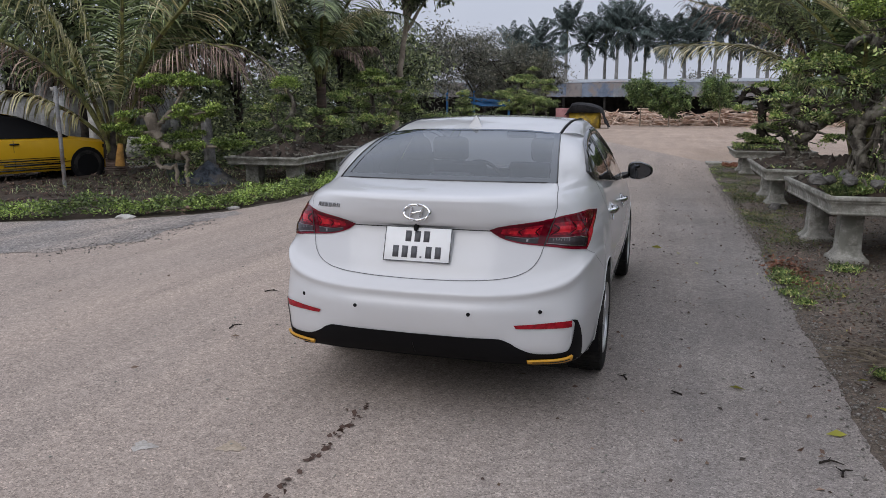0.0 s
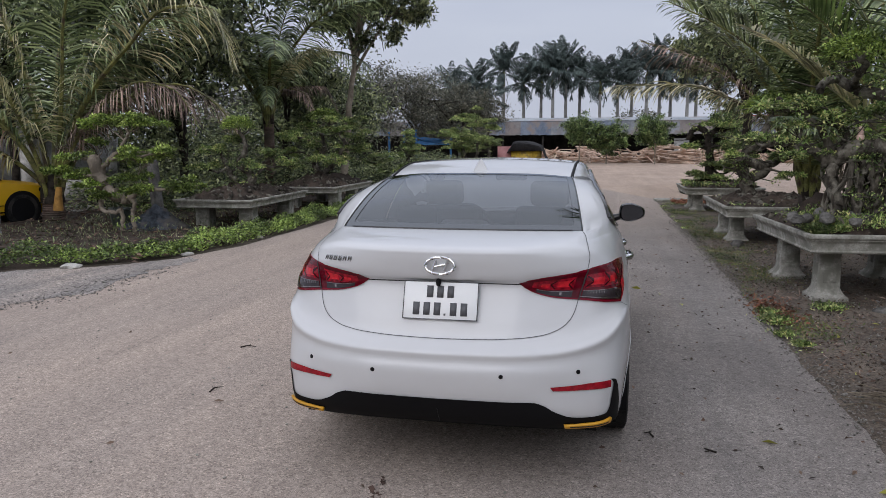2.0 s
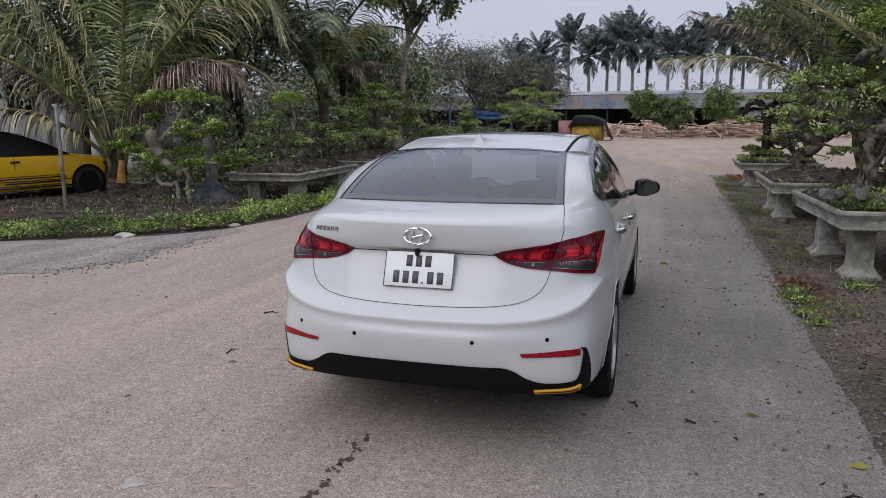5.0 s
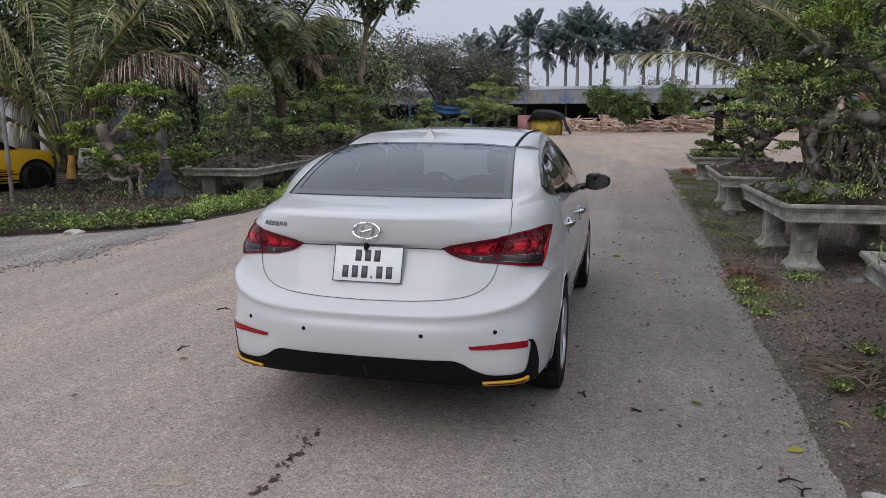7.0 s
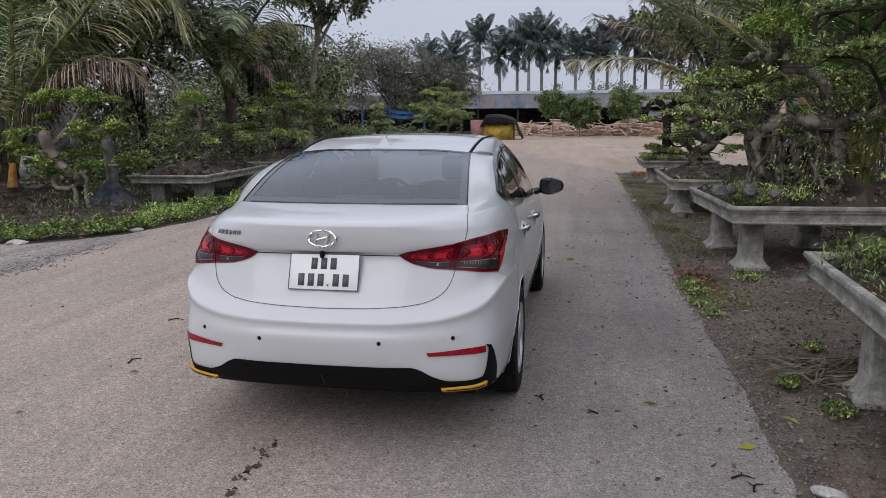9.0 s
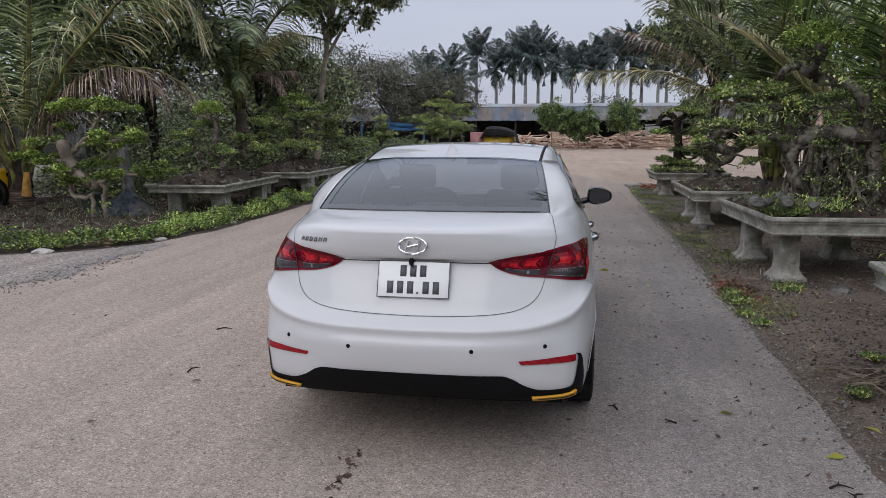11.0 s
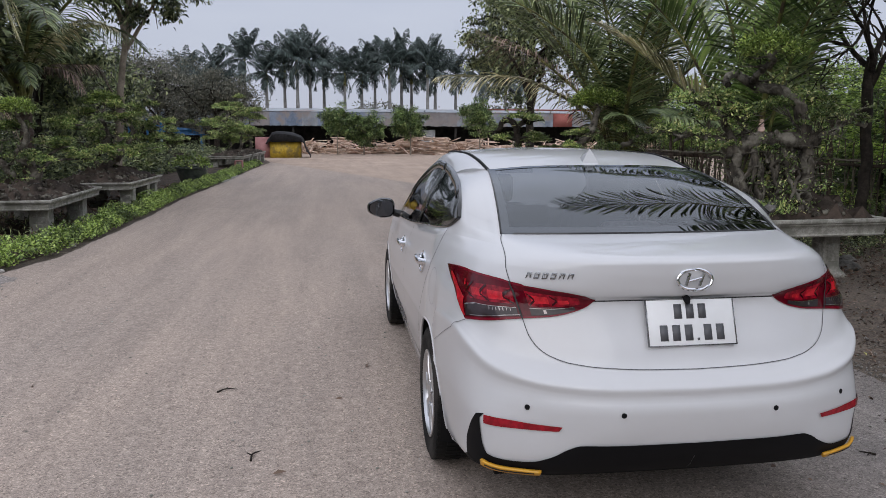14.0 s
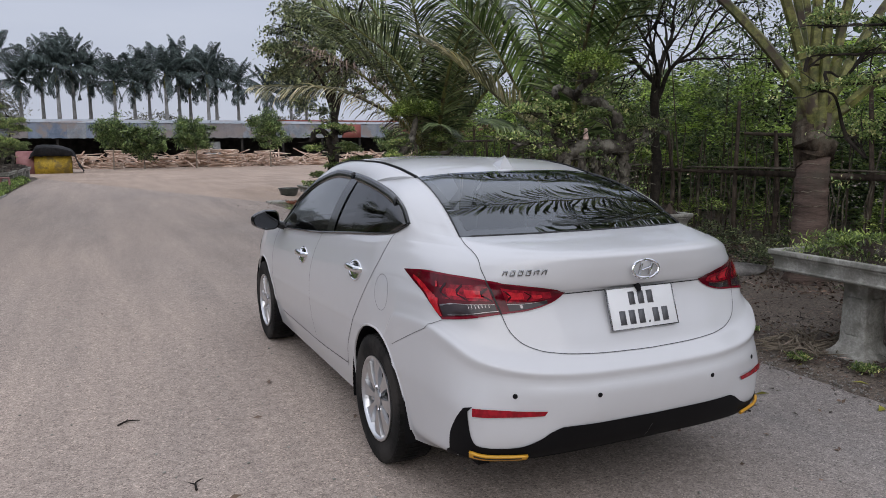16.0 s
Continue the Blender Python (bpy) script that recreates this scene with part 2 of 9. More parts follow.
LEAF_YELLOW = foliage("yellow_leaf", [(0.42, 0.40, 0.05), (0.34, 0.38, 0.06)], 0.2, 0.45)
PLATE_STONE = surface("pale_stone", (0.36, 0.35, 0.33), (0.52, 0.50, 0.47), 12, 0.9, 60, 0.5, 0.004)
STAIN_PALE = surface("pale_splash", (0.36, 0.335, 0.31), (0.46, 0.43, 0.40), 9, 0.95, 80, 0.4, 0.003)
STAIN_BUFF = surface("buff_splash", (0.34, 0.28, 0.215), (0.42, 0.35, 0.275), 9, 0.95, 80, 0.4, 0.003)
TWIG = surface("dry_twig", (0.10, 0.08, 0.06), (0.26, 0.22, 0.17), 10, 0.9)
NETTING = surface("shade_netting", (0.030, 0.036, 0.046), (0.095, 0.108, 0.130), 9, 0.75, 60, 0.6, 0.01, (0.12, 0.11, 0.10), 3.0)
BAMBOO_DARK = surface("dark_old_timber", (0.040, 0.030, 0.024), (0.115, 0.088, 0.070), 6, 0.85, 40, 0.5, 0.005, (0.15, 0.115, 0.09), 2.5)
BAMBOO = surface("old_bamboo", (0.085, 0.072, 0.055), (0.22, 0.19, 0.145), 6, 0.8, 40, 0.4, 0.004)
TIMBER = surface("sawn_timber", (0.58, 0.41, 0.32), (0.90, 0.74, 0.62), 1.8, 0.85, 25, 0.3, 0.004, (0.42, 0.28, 0.20), 0.8)
SHEET_BLUE = surface("faded_blue_sheet", (0.22, 0.25, 0.28), (0.36, 0.39, 0.42), 0.5, 0.6, 20, 0.2, 0.004, (0.23, 0.20, 0.19), 0.45)
SHEET_RED = surface("faded_red_sheet", (0.24, 0.075, 0.065), (0.36, 0.13, 0.11), 0.6, 0.7)
# near-black so the colour itself carries the shade inside sheds and openings
SHADE_BOARD = surface("shade_dark_boards", (0.02, 0.019, 0.018), (0.05, 0.045, 0.04), 1.5, 0.9)
TARP_BLACK = surface("black_tarp", (0.008, 0.008, 0.009), (0.022, 0.022, 0.024), 4, 0.75, 12, 0.6, 0.02)
TARP_BLUE = surface("blue_tarp", (0.02, 0.14, 0.38), (0.05, 0.24, 0.55), 3, 0.5)
SHED_YELLOW = surface("yellow_panel", (0.40, 0.27, 0.02), (0.60, 0.42, 0.05), 2.5, 0.6, 20, 0.2, 0.004, (0.25, 0.18, 0.05), 2.0)
SHED_PINK = surface("pink_panel", (0.30, 0.14, 0.14), (0.42, 0.22, 0.22), 2, 0.7)
PLASTER = surface("grey_plaster", (0.36, 0.36, 0.355), (0.60, 0.61, 0.61), 0.8, 0.9, 12, 0.3, 0.005, (0.14, 0.14, 0.13), 0.7)
TURQUOISE = plain("turquoise_paint", (0.03, 0.35, 0.42), 0.5)
POLE_STEEL = surface("galvanised_pole", (0.22, 0.22, 0.22), (0.36, 0.36, 0.36), 6, 0.55, 40, 0.2, 0.002, (0.14, 0.10, 0.08), 3.0, 0.4)
GLAZED = surface("glazed_pot", (0.03, 0.04, 0.035), (0.08, 0.09, 0.08), 6, 0.3)


def ground_material(name, stops, dust, wide, speck=0.5, relief=0.5, cells=115.0, lane=None):
    """Driven or trodden ground: a grey base with drifts of dust drawn out along the road, and fine stone chips."""
    m, nt, b = material(name)
    tc = nt.nodes.new("ShaderNodeTexCoord")
    _, r = noise_ramp(nt, wide * 1.6, stops, detail=9, rough=0.62)
    _, drift = noise_ramp(nt, wide, [(0.30, (0, 0, 0)), (0.72, (1, 1, 1))], detail=7, stretch=(1.0, 0.22, 1), rough=0.6)
    f = drift.outputs[0]
    if lane:
        xyz = nt.nodes.new("ShaderNodeSeparateXYZ")
        nt.links.new(tc.outputs["Object"], xyz.inputs[0])
        fx, fy = nt.nodes.new("ShaderNodeMapRange"), nt.nodes.new("ShaderNodeMapRange")
        for n_, axis, (lo, hi) in ((fx, "X", lane[0]), (fy, "Y", lane[1])):
            n_.interpolation_type = "SMOOTHSTEP"
            n_.inputs["From Min"].default_value, n_.inputs["From Max"].default_value = lo, hi
            nt.links.new(xyz.outputs[axis], n_.inputs["Value"])
        f = mixed(nt, "MIX", 0.68, f, mixed(nt, "LIGHTEN", 1.0, fx.outputs[0], fy.outputs[0]))
    c = mixed(nt, "MIX", f, r.outputs[0], dust)
    _, streak = noise_ramp(nt, 2.4, [(0.3, (0.88, 0.88, 0.885)), (0.7, (1.08, 1.07, 1.06))], detail=9, stretch=(1.0, 0.08, 1), rough=0.7)
    c = mixed(nt, "MULTIPLY", 1.0, c, streak.outputs[0])
    _, blot = noise_ramp(nt, 17.0, [(0.3, (0.84, 0.84, 0.84)), (0.7, (1.10, 1.10, 1.10))], detail=8, rough=0.75)
    c = mixed(nt, "MULTIPLY", 1.0, c, blot.outputs[0])
    height = None
    for k, (sc, amount) in enumerate(((cells, speck), (cells * 2.3, speck * 0.8))):
        vor = node(nt, "ShaderNodeTexVoronoi", Scale=sc)
        nt.links.new(tc.outputs["Object"], vor.inputs["Vector"])
        vr = nt.nodes.new("ShaderNodeValToRGB")
        e = vr.color_ramp.elements
        e[0].position, e[0].color = 0.0, (0.42, 0.41, 0.41, 1)
        e[1].position, e[1].color = 1.0, (1.75, 1.72, 1.68, 1)
        for p, v in ((0.16, 0.72), (0.32, 0.95), (0.74, 1.06), (0.9, 1.3)):
            e.new(p).color = (v, v, v, 1)
        sx = nt.nodes.new("ShaderNodeSeparateXYZ")
        nt.links.new(vor.outputs["Color"], sx.inputs[0])
        nt.links.new(sx.outputs[0], vr.inputs[0])
        c = mixed(nt, "MULTIPLY", amount, c, vr.outputs[0])
        height = vr.outputs[0] if height is None else height
    nt.links.new(c, b.inputs["Base Color"])
    b.inputs["Roughness"].default_value = 0.92
    b.inputs["Specular IOR Level"].default_value = 0.3
    bump(nt, b, height, relief, 0.004)
    return m


ROAD = ground_material("dusty_road", [(0.3, (0.182, 0.169, 0.163)), (0.7, (0.255, 0.236, 0.225))], (0.386, 0.318, 0.271), 0.42, 0.7, 0.6, lane=((1.9, -0.9), (7.0, 17.0)))
DIRT = ground_material("bare_dirt", [(0.3, (0.082, 0.066, 0.053)), (0.7, (0.190, 0.157, 0.130))], (0.135, 0.110, 0.090), 0.9, 0.75, 0.9, 70.0)
YARD = ground_material("sandy_yard", [(0.3, (0.32, 0.245, 0.192)), (0.7, (0.44, 0.342, 0.275))], (0.40, 0.312, 0.25), 0.22, 0.35, 0.3, 60.0)
GRAVEL = ground_material("dark_gravel", [(0.3, (0.185, 0.175, 0.170)), (0.7, (0.265, 0.248, 0.238))], (0.35, 0.30, 0.265), 1.2, 0.9, 0.9, 60.0)

# ---------------- mesh helpers


class Build:
    """Collects vertices and faces, then makes one mesh object."""

    def __init__(self):
        self.v, self.f, self.n = [], [], 0

    def add(self, v, f):
        v, f = np.asarray(v, float).reshape(-1, 3), np.asarray(f, int)
        if len(f):
            self.v.append(v), self.f.append(f + self.n)
            self.n += len(v)
        return self

    def mesh(self, name):
        me = bpy.data.meshes.new(name)
        v = np.concatenate(self.v)
        me.vertices.add(len(v))
        me.vertices.foreach_set("co", v.astype(np.float32).ravel())
        loops = np.concatenate([f.ravel() for f in self.f])
        sizes = np.concatenate([np.full(len(f), f.shape[1]) for f in self.f])
        me.loops.add(len(loops))
        me.loops.foreach_set("vertex_index", loops.astype(np.int32))
        me.polygons.add(len(sizes))
        me.polygons.foreach_set("loop_start", np.concatenate([[0], np.cumsum(sizes)[:-1]]).astype(np.int32))
        me.update(calc_edges=True)
        return me


def part(name, b, mat, parent=None, label="", smooth=True, sharp=40, bevel=0.0):
    """One mesh object from a Build, a bmesh or a mesh, under its thing."""
    if isinstance(b, Build):
        me = b.mesh(name)
    elif isinstance(b, bmesh.types.BMesh):
        me = bpy.data.meshes.new(name)
        b.to_mesh(me)
        b.free()
    else:
        me = b
    if not me.materials:
        me.materials.append(mat)
    if smooth:
        me.polygons.foreach_set("use_smooth", [True] * len(me.polygons))
        if sharp:
            me.set_sharp_from_angle(angle=radians(sharp))
    ob = new(name, me)
    ob.parent = parent
    if label:
        ob["label"] = label
    if bevel:
        md = ob.modifiers.new("bevel", "BEVEL")
        md.width, md.segments, md.limit_method = bevel, 2, "ANGLE"
    return ob


def thing(name, label, category, m=None, group="", kind=""):
    ob = new(name)
    ob.empty_display_size = 0.2
    if m is not None:
        ob.matrix_basis = m
    return tagged(ob, label, category, group, kind)


def box(x0, x1, y0, y1, z0, z1, taper=0.0):
    """Vertices and faces of a box, drawn in by taper at the bottom."""
    t = taper
    v = [(x0 + t, y0 + t, z0), (x1 - t, y0 + t, z0), (x1 - t, y1 - t, z0), (x0 + t, y1 - t, z0), (x0, y0, z1), (x1, y0, z1), (x1, y1, z1), (x0, y1, z1)]
    return v, [(0, 3, 2, 1), (4, 5, 6, 7), (0, 1, 5, 4), (1, 2, 6, 5), (2, 3, 7, 6), (3, 0, 4, 7)]


def spline(pts, n):
    """A smooth curve through points, resampled to n points by even steps of the knots' chord length."""
    p = np.asarray(pts, float)
    if len(p) == 2:
        return p[0] + (p[1] - p[0]) * np.linspace(0, 1, n)[:, None]
    d = np.r_[0, np.cumsum(np.maximum(np.linalg.norm(np.diff(p, axis=0), axis=1), 1e-6))]
    return hermite(d, p, np.linspace(0, d[-1], n))


def hermite(d, p, q):
    """Values at q of a smooth curve through p at knots d, without overshoot."""
    h = np.diff(d)[:, None]
    s = np.diff(p, axis=0) / h
    m = np.zeros_like(p)
    m[0], m[-1] = s[0], s[-1]
    a, b = s[:-1], s[1:]
    w1, w2 = 2 * h[1:] + h[:-1], h[1:] + 2 * h[:-1]
    ok = a * b > 0
    with np.errstate(divide="ignore", invalid="ignore"):
        hm = (w1 + w2) / (w1 / a + w2 / b)
    m[1:-1] = np.where(ok, hm, 0)
    i = np.clip(np.searchsorted(d, q, side="right") - 1, 0, len(d) - 2)
    t = ((q - d[i]) / (d[i + 1] - d[i]))[:, None]
    hh = h[i]
    return (2 * t**3 - 3 * t**2 + 1) * p[i] + (t**3 - 2 * t**2 + t) * hh * m[i] + (-2 * t**3 + 3 * t**2) * p[i + 1] + (t**3 - t**2) * hh * m[i + 1]


def grid_faces(rows, cols, wrap=False):
    r, c = np.meshgrid(np.arange(rows - 1), np.arange(cols if wrap else cols - 1), indexing="ij")
    a, b = r * cols + c, r * cols + (c + 1) % cols
    return np.stack([a, b, b + cols, a + cols], -1).reshape(-1, 4)


def tube(path, radii, n=8, caps=True, rough=0.0, rng=None):
    """A round limb along a path: vertices and faces, closed at both ends."""
    p = np.asarray(path, float)
    r = np.broadcast_to(np.asarray(radii, float), (len(p),))
    tan = np.gradient(p, axis=0)
    tan /= np.linalg.norm(tan, axis=1)[:, None] + 1e-9
    ref = np.where(np.abs(tan[:, 2:3]) > 0.9, [[1.0, 0, 0]], [[0, 0, 1.0]])
    if np.abs(tan[:, 2]).max() > 0.9 and np.abs(tan[:, 2]).min() <= 0.9:
        ref = np.broadcast_to([[0.83, 0.54, 0.12]], p.shape)
    u = np.cross(tan, ref)
    u /= np.linalg.norm(u, axis=1)[:, None] + 1e-9
    w = np.cross(tan, u)
    a = np.linspace(0, 2 * np.pi, n, endpoint=False)
    rr = r[:, None] * (1 + (rng.uniform(-rough, rough, (len(p), n)) if rough else 0))
    v = p[:, None] + rr[..., None] * (np.cos(a)[None, :, None] * u[:, None] + np.sin(a)[None, :, None] * w[:, None])
    v, f = v.reshape(-1, 3), grid_faces(len(p), n, True)
    if caps:
        k = len(v)
        v = np.concatenate([v, p[:1], p[-1:]])
        i = np.arange(n)
        lo = np.stack([(i + 1) % n, i, np.full(n, k), np.full(n, k)], -1)
        hi = np.stack([i + (len(p) - 1) * n, (i + 1) % n + (len(p) - 1) * n, np.full(n, k + 1), np.full(n, k + 1)], -1)
        return v, f, np.concatenate([lo[:, :3], hi[:, :3]])
    return v, f, np.zeros((0, 3), int)


def add_tube(b, *args, **kw):
    v, f, t = tube(*args, **kw)
    n = b.n
    b.add(v, f)
    if len(t):
        b.f.append(t + n)
    return b


def unit(a):
    return a / (np.linalg.norm(a, axis=-1, keepdims=True) + 1e-9)


def leaves(b, at, along, size, rng, width=0.45, flat=None, fold=0.15):
    """Small pointed leaves at places, each lying along its own direction."""
    n = len(at)
    along = unit(along)
    up = rng.normal(size=(n, 3)) * 0.6 + (np.array([0, 0, 1.0]) if flat is None else flat)
    side = unit(np.cross(along, up))
    nor = np.cross(side, along)
    s = (np.asarray(size) * rng.uniform(0.7, 1.3, n))[:, None]
    mid = at + along * s * 0.45
    v = np.stack([at, mid + side * s * width * 0.5 + nor * s * fold, at + along * s, mid - side * s * width * 0.5 + nor * s * fold], 1)
    i = np.arange(n)[:, None] * 4
    return b.add(v.reshape(-1, 3), i + np.array([[0, 1, 2, 3]]))


def pad(b, centre, radius, count, size, rng, thick=0.35, width=0.5):
    """A clipped cloud of leaves: denser at its shell, open below, with an uneven rim."""
    d = unit(rng.normal(size=(count, 3)))
    d[:, 2] = np.abs(d[:, 2]) * 1.0 - 0.25 * rng.random(count)
    lump = 1 + 0.22 * np.sin(d[:, 0] * 5 + centre[0] * 9) * np.cos(d[:, 1] * 6 + centre[1] * 7) + 0.12 * rng.normal(size=count)
    rr = radius * lump * rng.uniform(0.55, 1.0, count) ** 0.5
    at = np.asarray(centre) + d * rr[:, None] * np.array([1, 1, thick])
    along = d * np.array([1, 1, 0.5]) + rng.normal(size=(count, 3)) * 0.6
    return leaves(b, at, along, size, rng, width)


def rock(b, centre, size, rng, n=9):
    bm = bmesh.new()
    bmesh.ops.create_icosphere(bm, subdivisions=2, radius=1.0)
    off = rng.uniform(0, 50, 3)
    sc = np.asarray(size) * rng.uniform(0.75, 1.25, 3)
    for v in bm.verts:
        k = 1 + 0.45 * noise.noise(v.co * 1.3 + Vector(off)) + 0.2 * noise.noise(v.co * 3.1 + Vector(off))
        v.co = Vector((v.co.x * k * sc[0], v.co.y * k * sc[1], v.co.z * k * sc[2]))
    vs = np.array([v.co for v in bm.verts]) + np.asarray(centre)
    fs = np.array([[v.index for v in f.verts] for f in bm.faces])
    bm.free()
    return b.add(vs, fs)

# ---------------- the white saloon car

from mathutils.bvhtree import BVHTree

BELT = np.array([(0.6, 1.13), (0.75, 1.135), (0.95, 1.108), (1.364, 1.069), (2.07, 1.003), (3.05, 0.935), (3.4, 0.925), (3.8, 0.885), (4.1, 0.80), (4.3, 0.74)])
WIDE = np.array([(0.6, 0.855), (0.95, 0.8645), (2.5, 0.8645), (3.4, 0.862), (3.8, 0.835), (4.05, 0.75)])
SECTION = np.array([(0.0, 0.925), (0.12, 0.955), (0.3, 0.985), (0.5, 1.0), (0.66, 0.995), (0.8, 0.975), (0.92, 0.945), (1.0, 0.918)])
SIDE_Y = [0.75, 0.95, 1.2, 1.6, 2.0, 2.5, 3.0, 3.4, 3.7, 3.92]
# the rear half of each level: height, then the plan from the middle of the tail round the corner
RING_SILL = [(0, 0.06, 0.272), (0.3, 0.065, 0.272), (0.5, 0.08, 0.272), (0.62, 0.10, 0.275), (0.68, 0.14, 0.275), (0.72, 0.21, 0.27), (0.775, 0.38, 0.24), (0.80, 0.6, 0.215)]
RING_LOWER = [(0, -0.045), (0.3, -0.041), (0.5, -0.028), (0.63, 0.004), (0.725, 0.055), (0.785, 0.152), (0.815, 0.36), (0.83, 0.6)]
RING_BUMPER_LOW = [(0, -0.125), (0.3, -0.115), (0.5, -0.09), (0.63, -0.045), (0.725, 0.01), (0.785, 0.11), (0.822, 0.32), (0.845, 0.6)]
RING_BUMPER_MID = [(0, -0.155), (0.3, -0.145), (0.5, -0.10), (0.63, -0.05), (0.735, 0.01), (0.795, 0.11), (0.83, 0.3), (0.855, 0.6)]
RING_BUMPER_TOP = [(0, -0.165), (0.29, -0.152), (0.5, -0.105), (0.62, -0.053), (0.735, 0.025), (0.80, 0.13), (0.835, 0.3), (0.86, 0.6)]
RING_LAMP_LOW = [(0, -0.152, 0.618), (0.3, -0.138, 0.62), (0.5, -0.092, 0.628), (0.62, -0.04, 0.64), (0.735, 0.05, 0.662), (0.80, 0.155, 0.70), (0.835, 0.31, 0.72), (0.858, 0.6, 0.71)]
RING_LAMP_MID = [(0, -0.156, 0.645), (0.3, -0.142, 0.648), (0.5, -0.098, 0.656), (0.622, -0.047, 0.672), (0.738, 0.042, 0.705), (0.805, 0.152, 0.762), (0.836, 0.31, 0.79), (0.857, 0.6, 0.775)]
RING_LAMP_TOP = [(0, -0.135, 0.668), (0.3, -0.12, 0.671), (0.49, -0.073, 0.681), (0.615, -0.02, 0.698), (0.73, 0.062, 0.732), (0.796, 0.172, 0.788), (0.828, 0.325, 0.815), (0.85, 0.6, 0.80)]
RING_LIP = [(0, -0.088, 0.712), (0.3, -0.073, 0.714), (0.475, -0.03, 0.722), (0.602, 0.018, 0.738), (0.72, 0.09, 0.766), (0.789, 0.19, 0.812), (0.822, 0.335, 0.838), (0.846, 0.6, 0.825)]
RING_DECK = [(0, -0.058, 0.78), (0.3, -0.042, 0.78), (0.48, 0.002, 0.785), (0.60, 0.045, 0.795), (0.712, 0.112, 0.812), (0.786, 0.208, 0.838), (0.818, 0.345, 0.858), (0.842, 0.6, 0.848)]
RING_SHOULDER = [(0, -0.008, 0.867), (0.3, 0.0, 0.867), (0.48, 0.035, 0.868), (0.606, 0.076, 0.87), (0.71, 0.128, 0.878), (0.781, 0.22, 0.892), (0.812, 0.355, 0.90), (0.835, 0.6, 0.892)]
RING_WAIST = [(0, 0.016), (0.34, 0.022), (0.5, 0.058), (0.615, 0.10), (0.705, 0.155), (0.768, 0.245), (0.80, 0.375), (0.822, 0.6)]
RING_TOP = [(0, 0.008), (0.34, 0.018), (0.5, 0.057), (0.617, 0.102), (0.705, 0.158), (0.766, 0.25), (0.798, 0.38), (0.818, 0.6)]
RING_A = [(0, -0.018), (0.32, 0.004), (0.5, 0.055), (0.62, 0.108), (0.705, 0.165), (0.763, 0.257), (0.795, 0.387), (0.815, 0.6)]
RING_B = [(0, -0.034), (0.31, -0.014), (0.5, 0.045), (0.633, 0.125), (0.703, 0.20), (0.752, 0.30), (0.778, 0.42), (0.797, 0.6)]
RING_C = [(0, -0.046), (0.3, -0.022), (0.49, 0.045), (0.635, 0.15), (0.69, 0.23), (0.728, 0.335), (0.752, 0.455), (0.775, 0.6)]
RING_D = [(0, -0.048), (0.3, -0.022), (0.48, 0.05), (0.61, 0.16), (0.665, 0.25), (0.703, 0.36), (0.73, 0.48), (0.758, 0.61)]
RING_E = [(0, -0.035), (0.3, -0.006), (0.47, 0.07), (0.59, 0.18), (0.645, 0.27), (0.685, 0.38), (0.715, 0.50), (0.75, 0.62)]
RING_F = [(0, 0.02), (0.3, 0.045), (0.46, 0.11), (0.57, 0.21), (0.63, 0.31), (0.672, 0.42), (0.706, 0.53), (0.745, 0.64)]
TAIL = [(0.205, RING_SILL), (0.30, RING_LOWER), (0.40, RING_BUMPER_LOW), (0.50, RING_BUMPER_MID), (0.57, RING_BUMPER_TOP), (0.62, RING_LAMP_LOW), (0.65, RING_LAMP_MID), (0.675, RING_LAMP_TOP), (0.72, RING_LIP), (0.78, RING_DECK), (0.867, RING_SHOULDER), (0.932, RING_WAIST), (0.944, RING_TOP), (0.956, RING_A), (1.0, RING_B), (1.05, RING_C), (1.078, RING_D), (1.094, RING_E), (1.106, RING_F)]
DECK_END = [(0, 0.36, 1.137), (0.3, 0.375, 1.1365), (0.5, 0.41, 1.135), (0.607, 0.432, 1.134), (0.648, 0.51, 1.138), (0.68, 0.57, 1.146), (0.71, 0.635, 1.158), (0.735, 0.70, 1.172)]
WIN_TOP = [(0.735, 0.70, 1.172), (0.715, 0.80, 1.228), (0.69, 0.96, 1.272), (0.66, 1.18, 1.305), (0.625, 1.66, 1.352), (0.61, 2.06, 1.368), (0.622, 2.45, 1.318), (0.68, 2.79, 1.187), (0.775, 3.03, 0.965)]
WIN_LOW = [(0.735, 0.70, 1.172), (0.762, 0.80, 1.128), (0.778, 1.0, 1.102), (0.79, 1.364, 1.069), (0.80, 2.07, 1.003), (0.798, 2.6, 0.966), (0.79, 3.05, 0.937)]
RAIL = [(0.528, 1.091, 1.367), (0.532, 1.35, 1.409), (0.535, 1.64, 1.433), (0.535, 2.05, 1.436), (0.525, 2.4, 1.413), (0.515, 2.66, 1.372)]
HUBS, HUB_Z, ARCH = (0.873, 3.473), 0.303, 0.368


def mirror(v):
    return np.asarray(v) * np.array([-1, 1, 1])


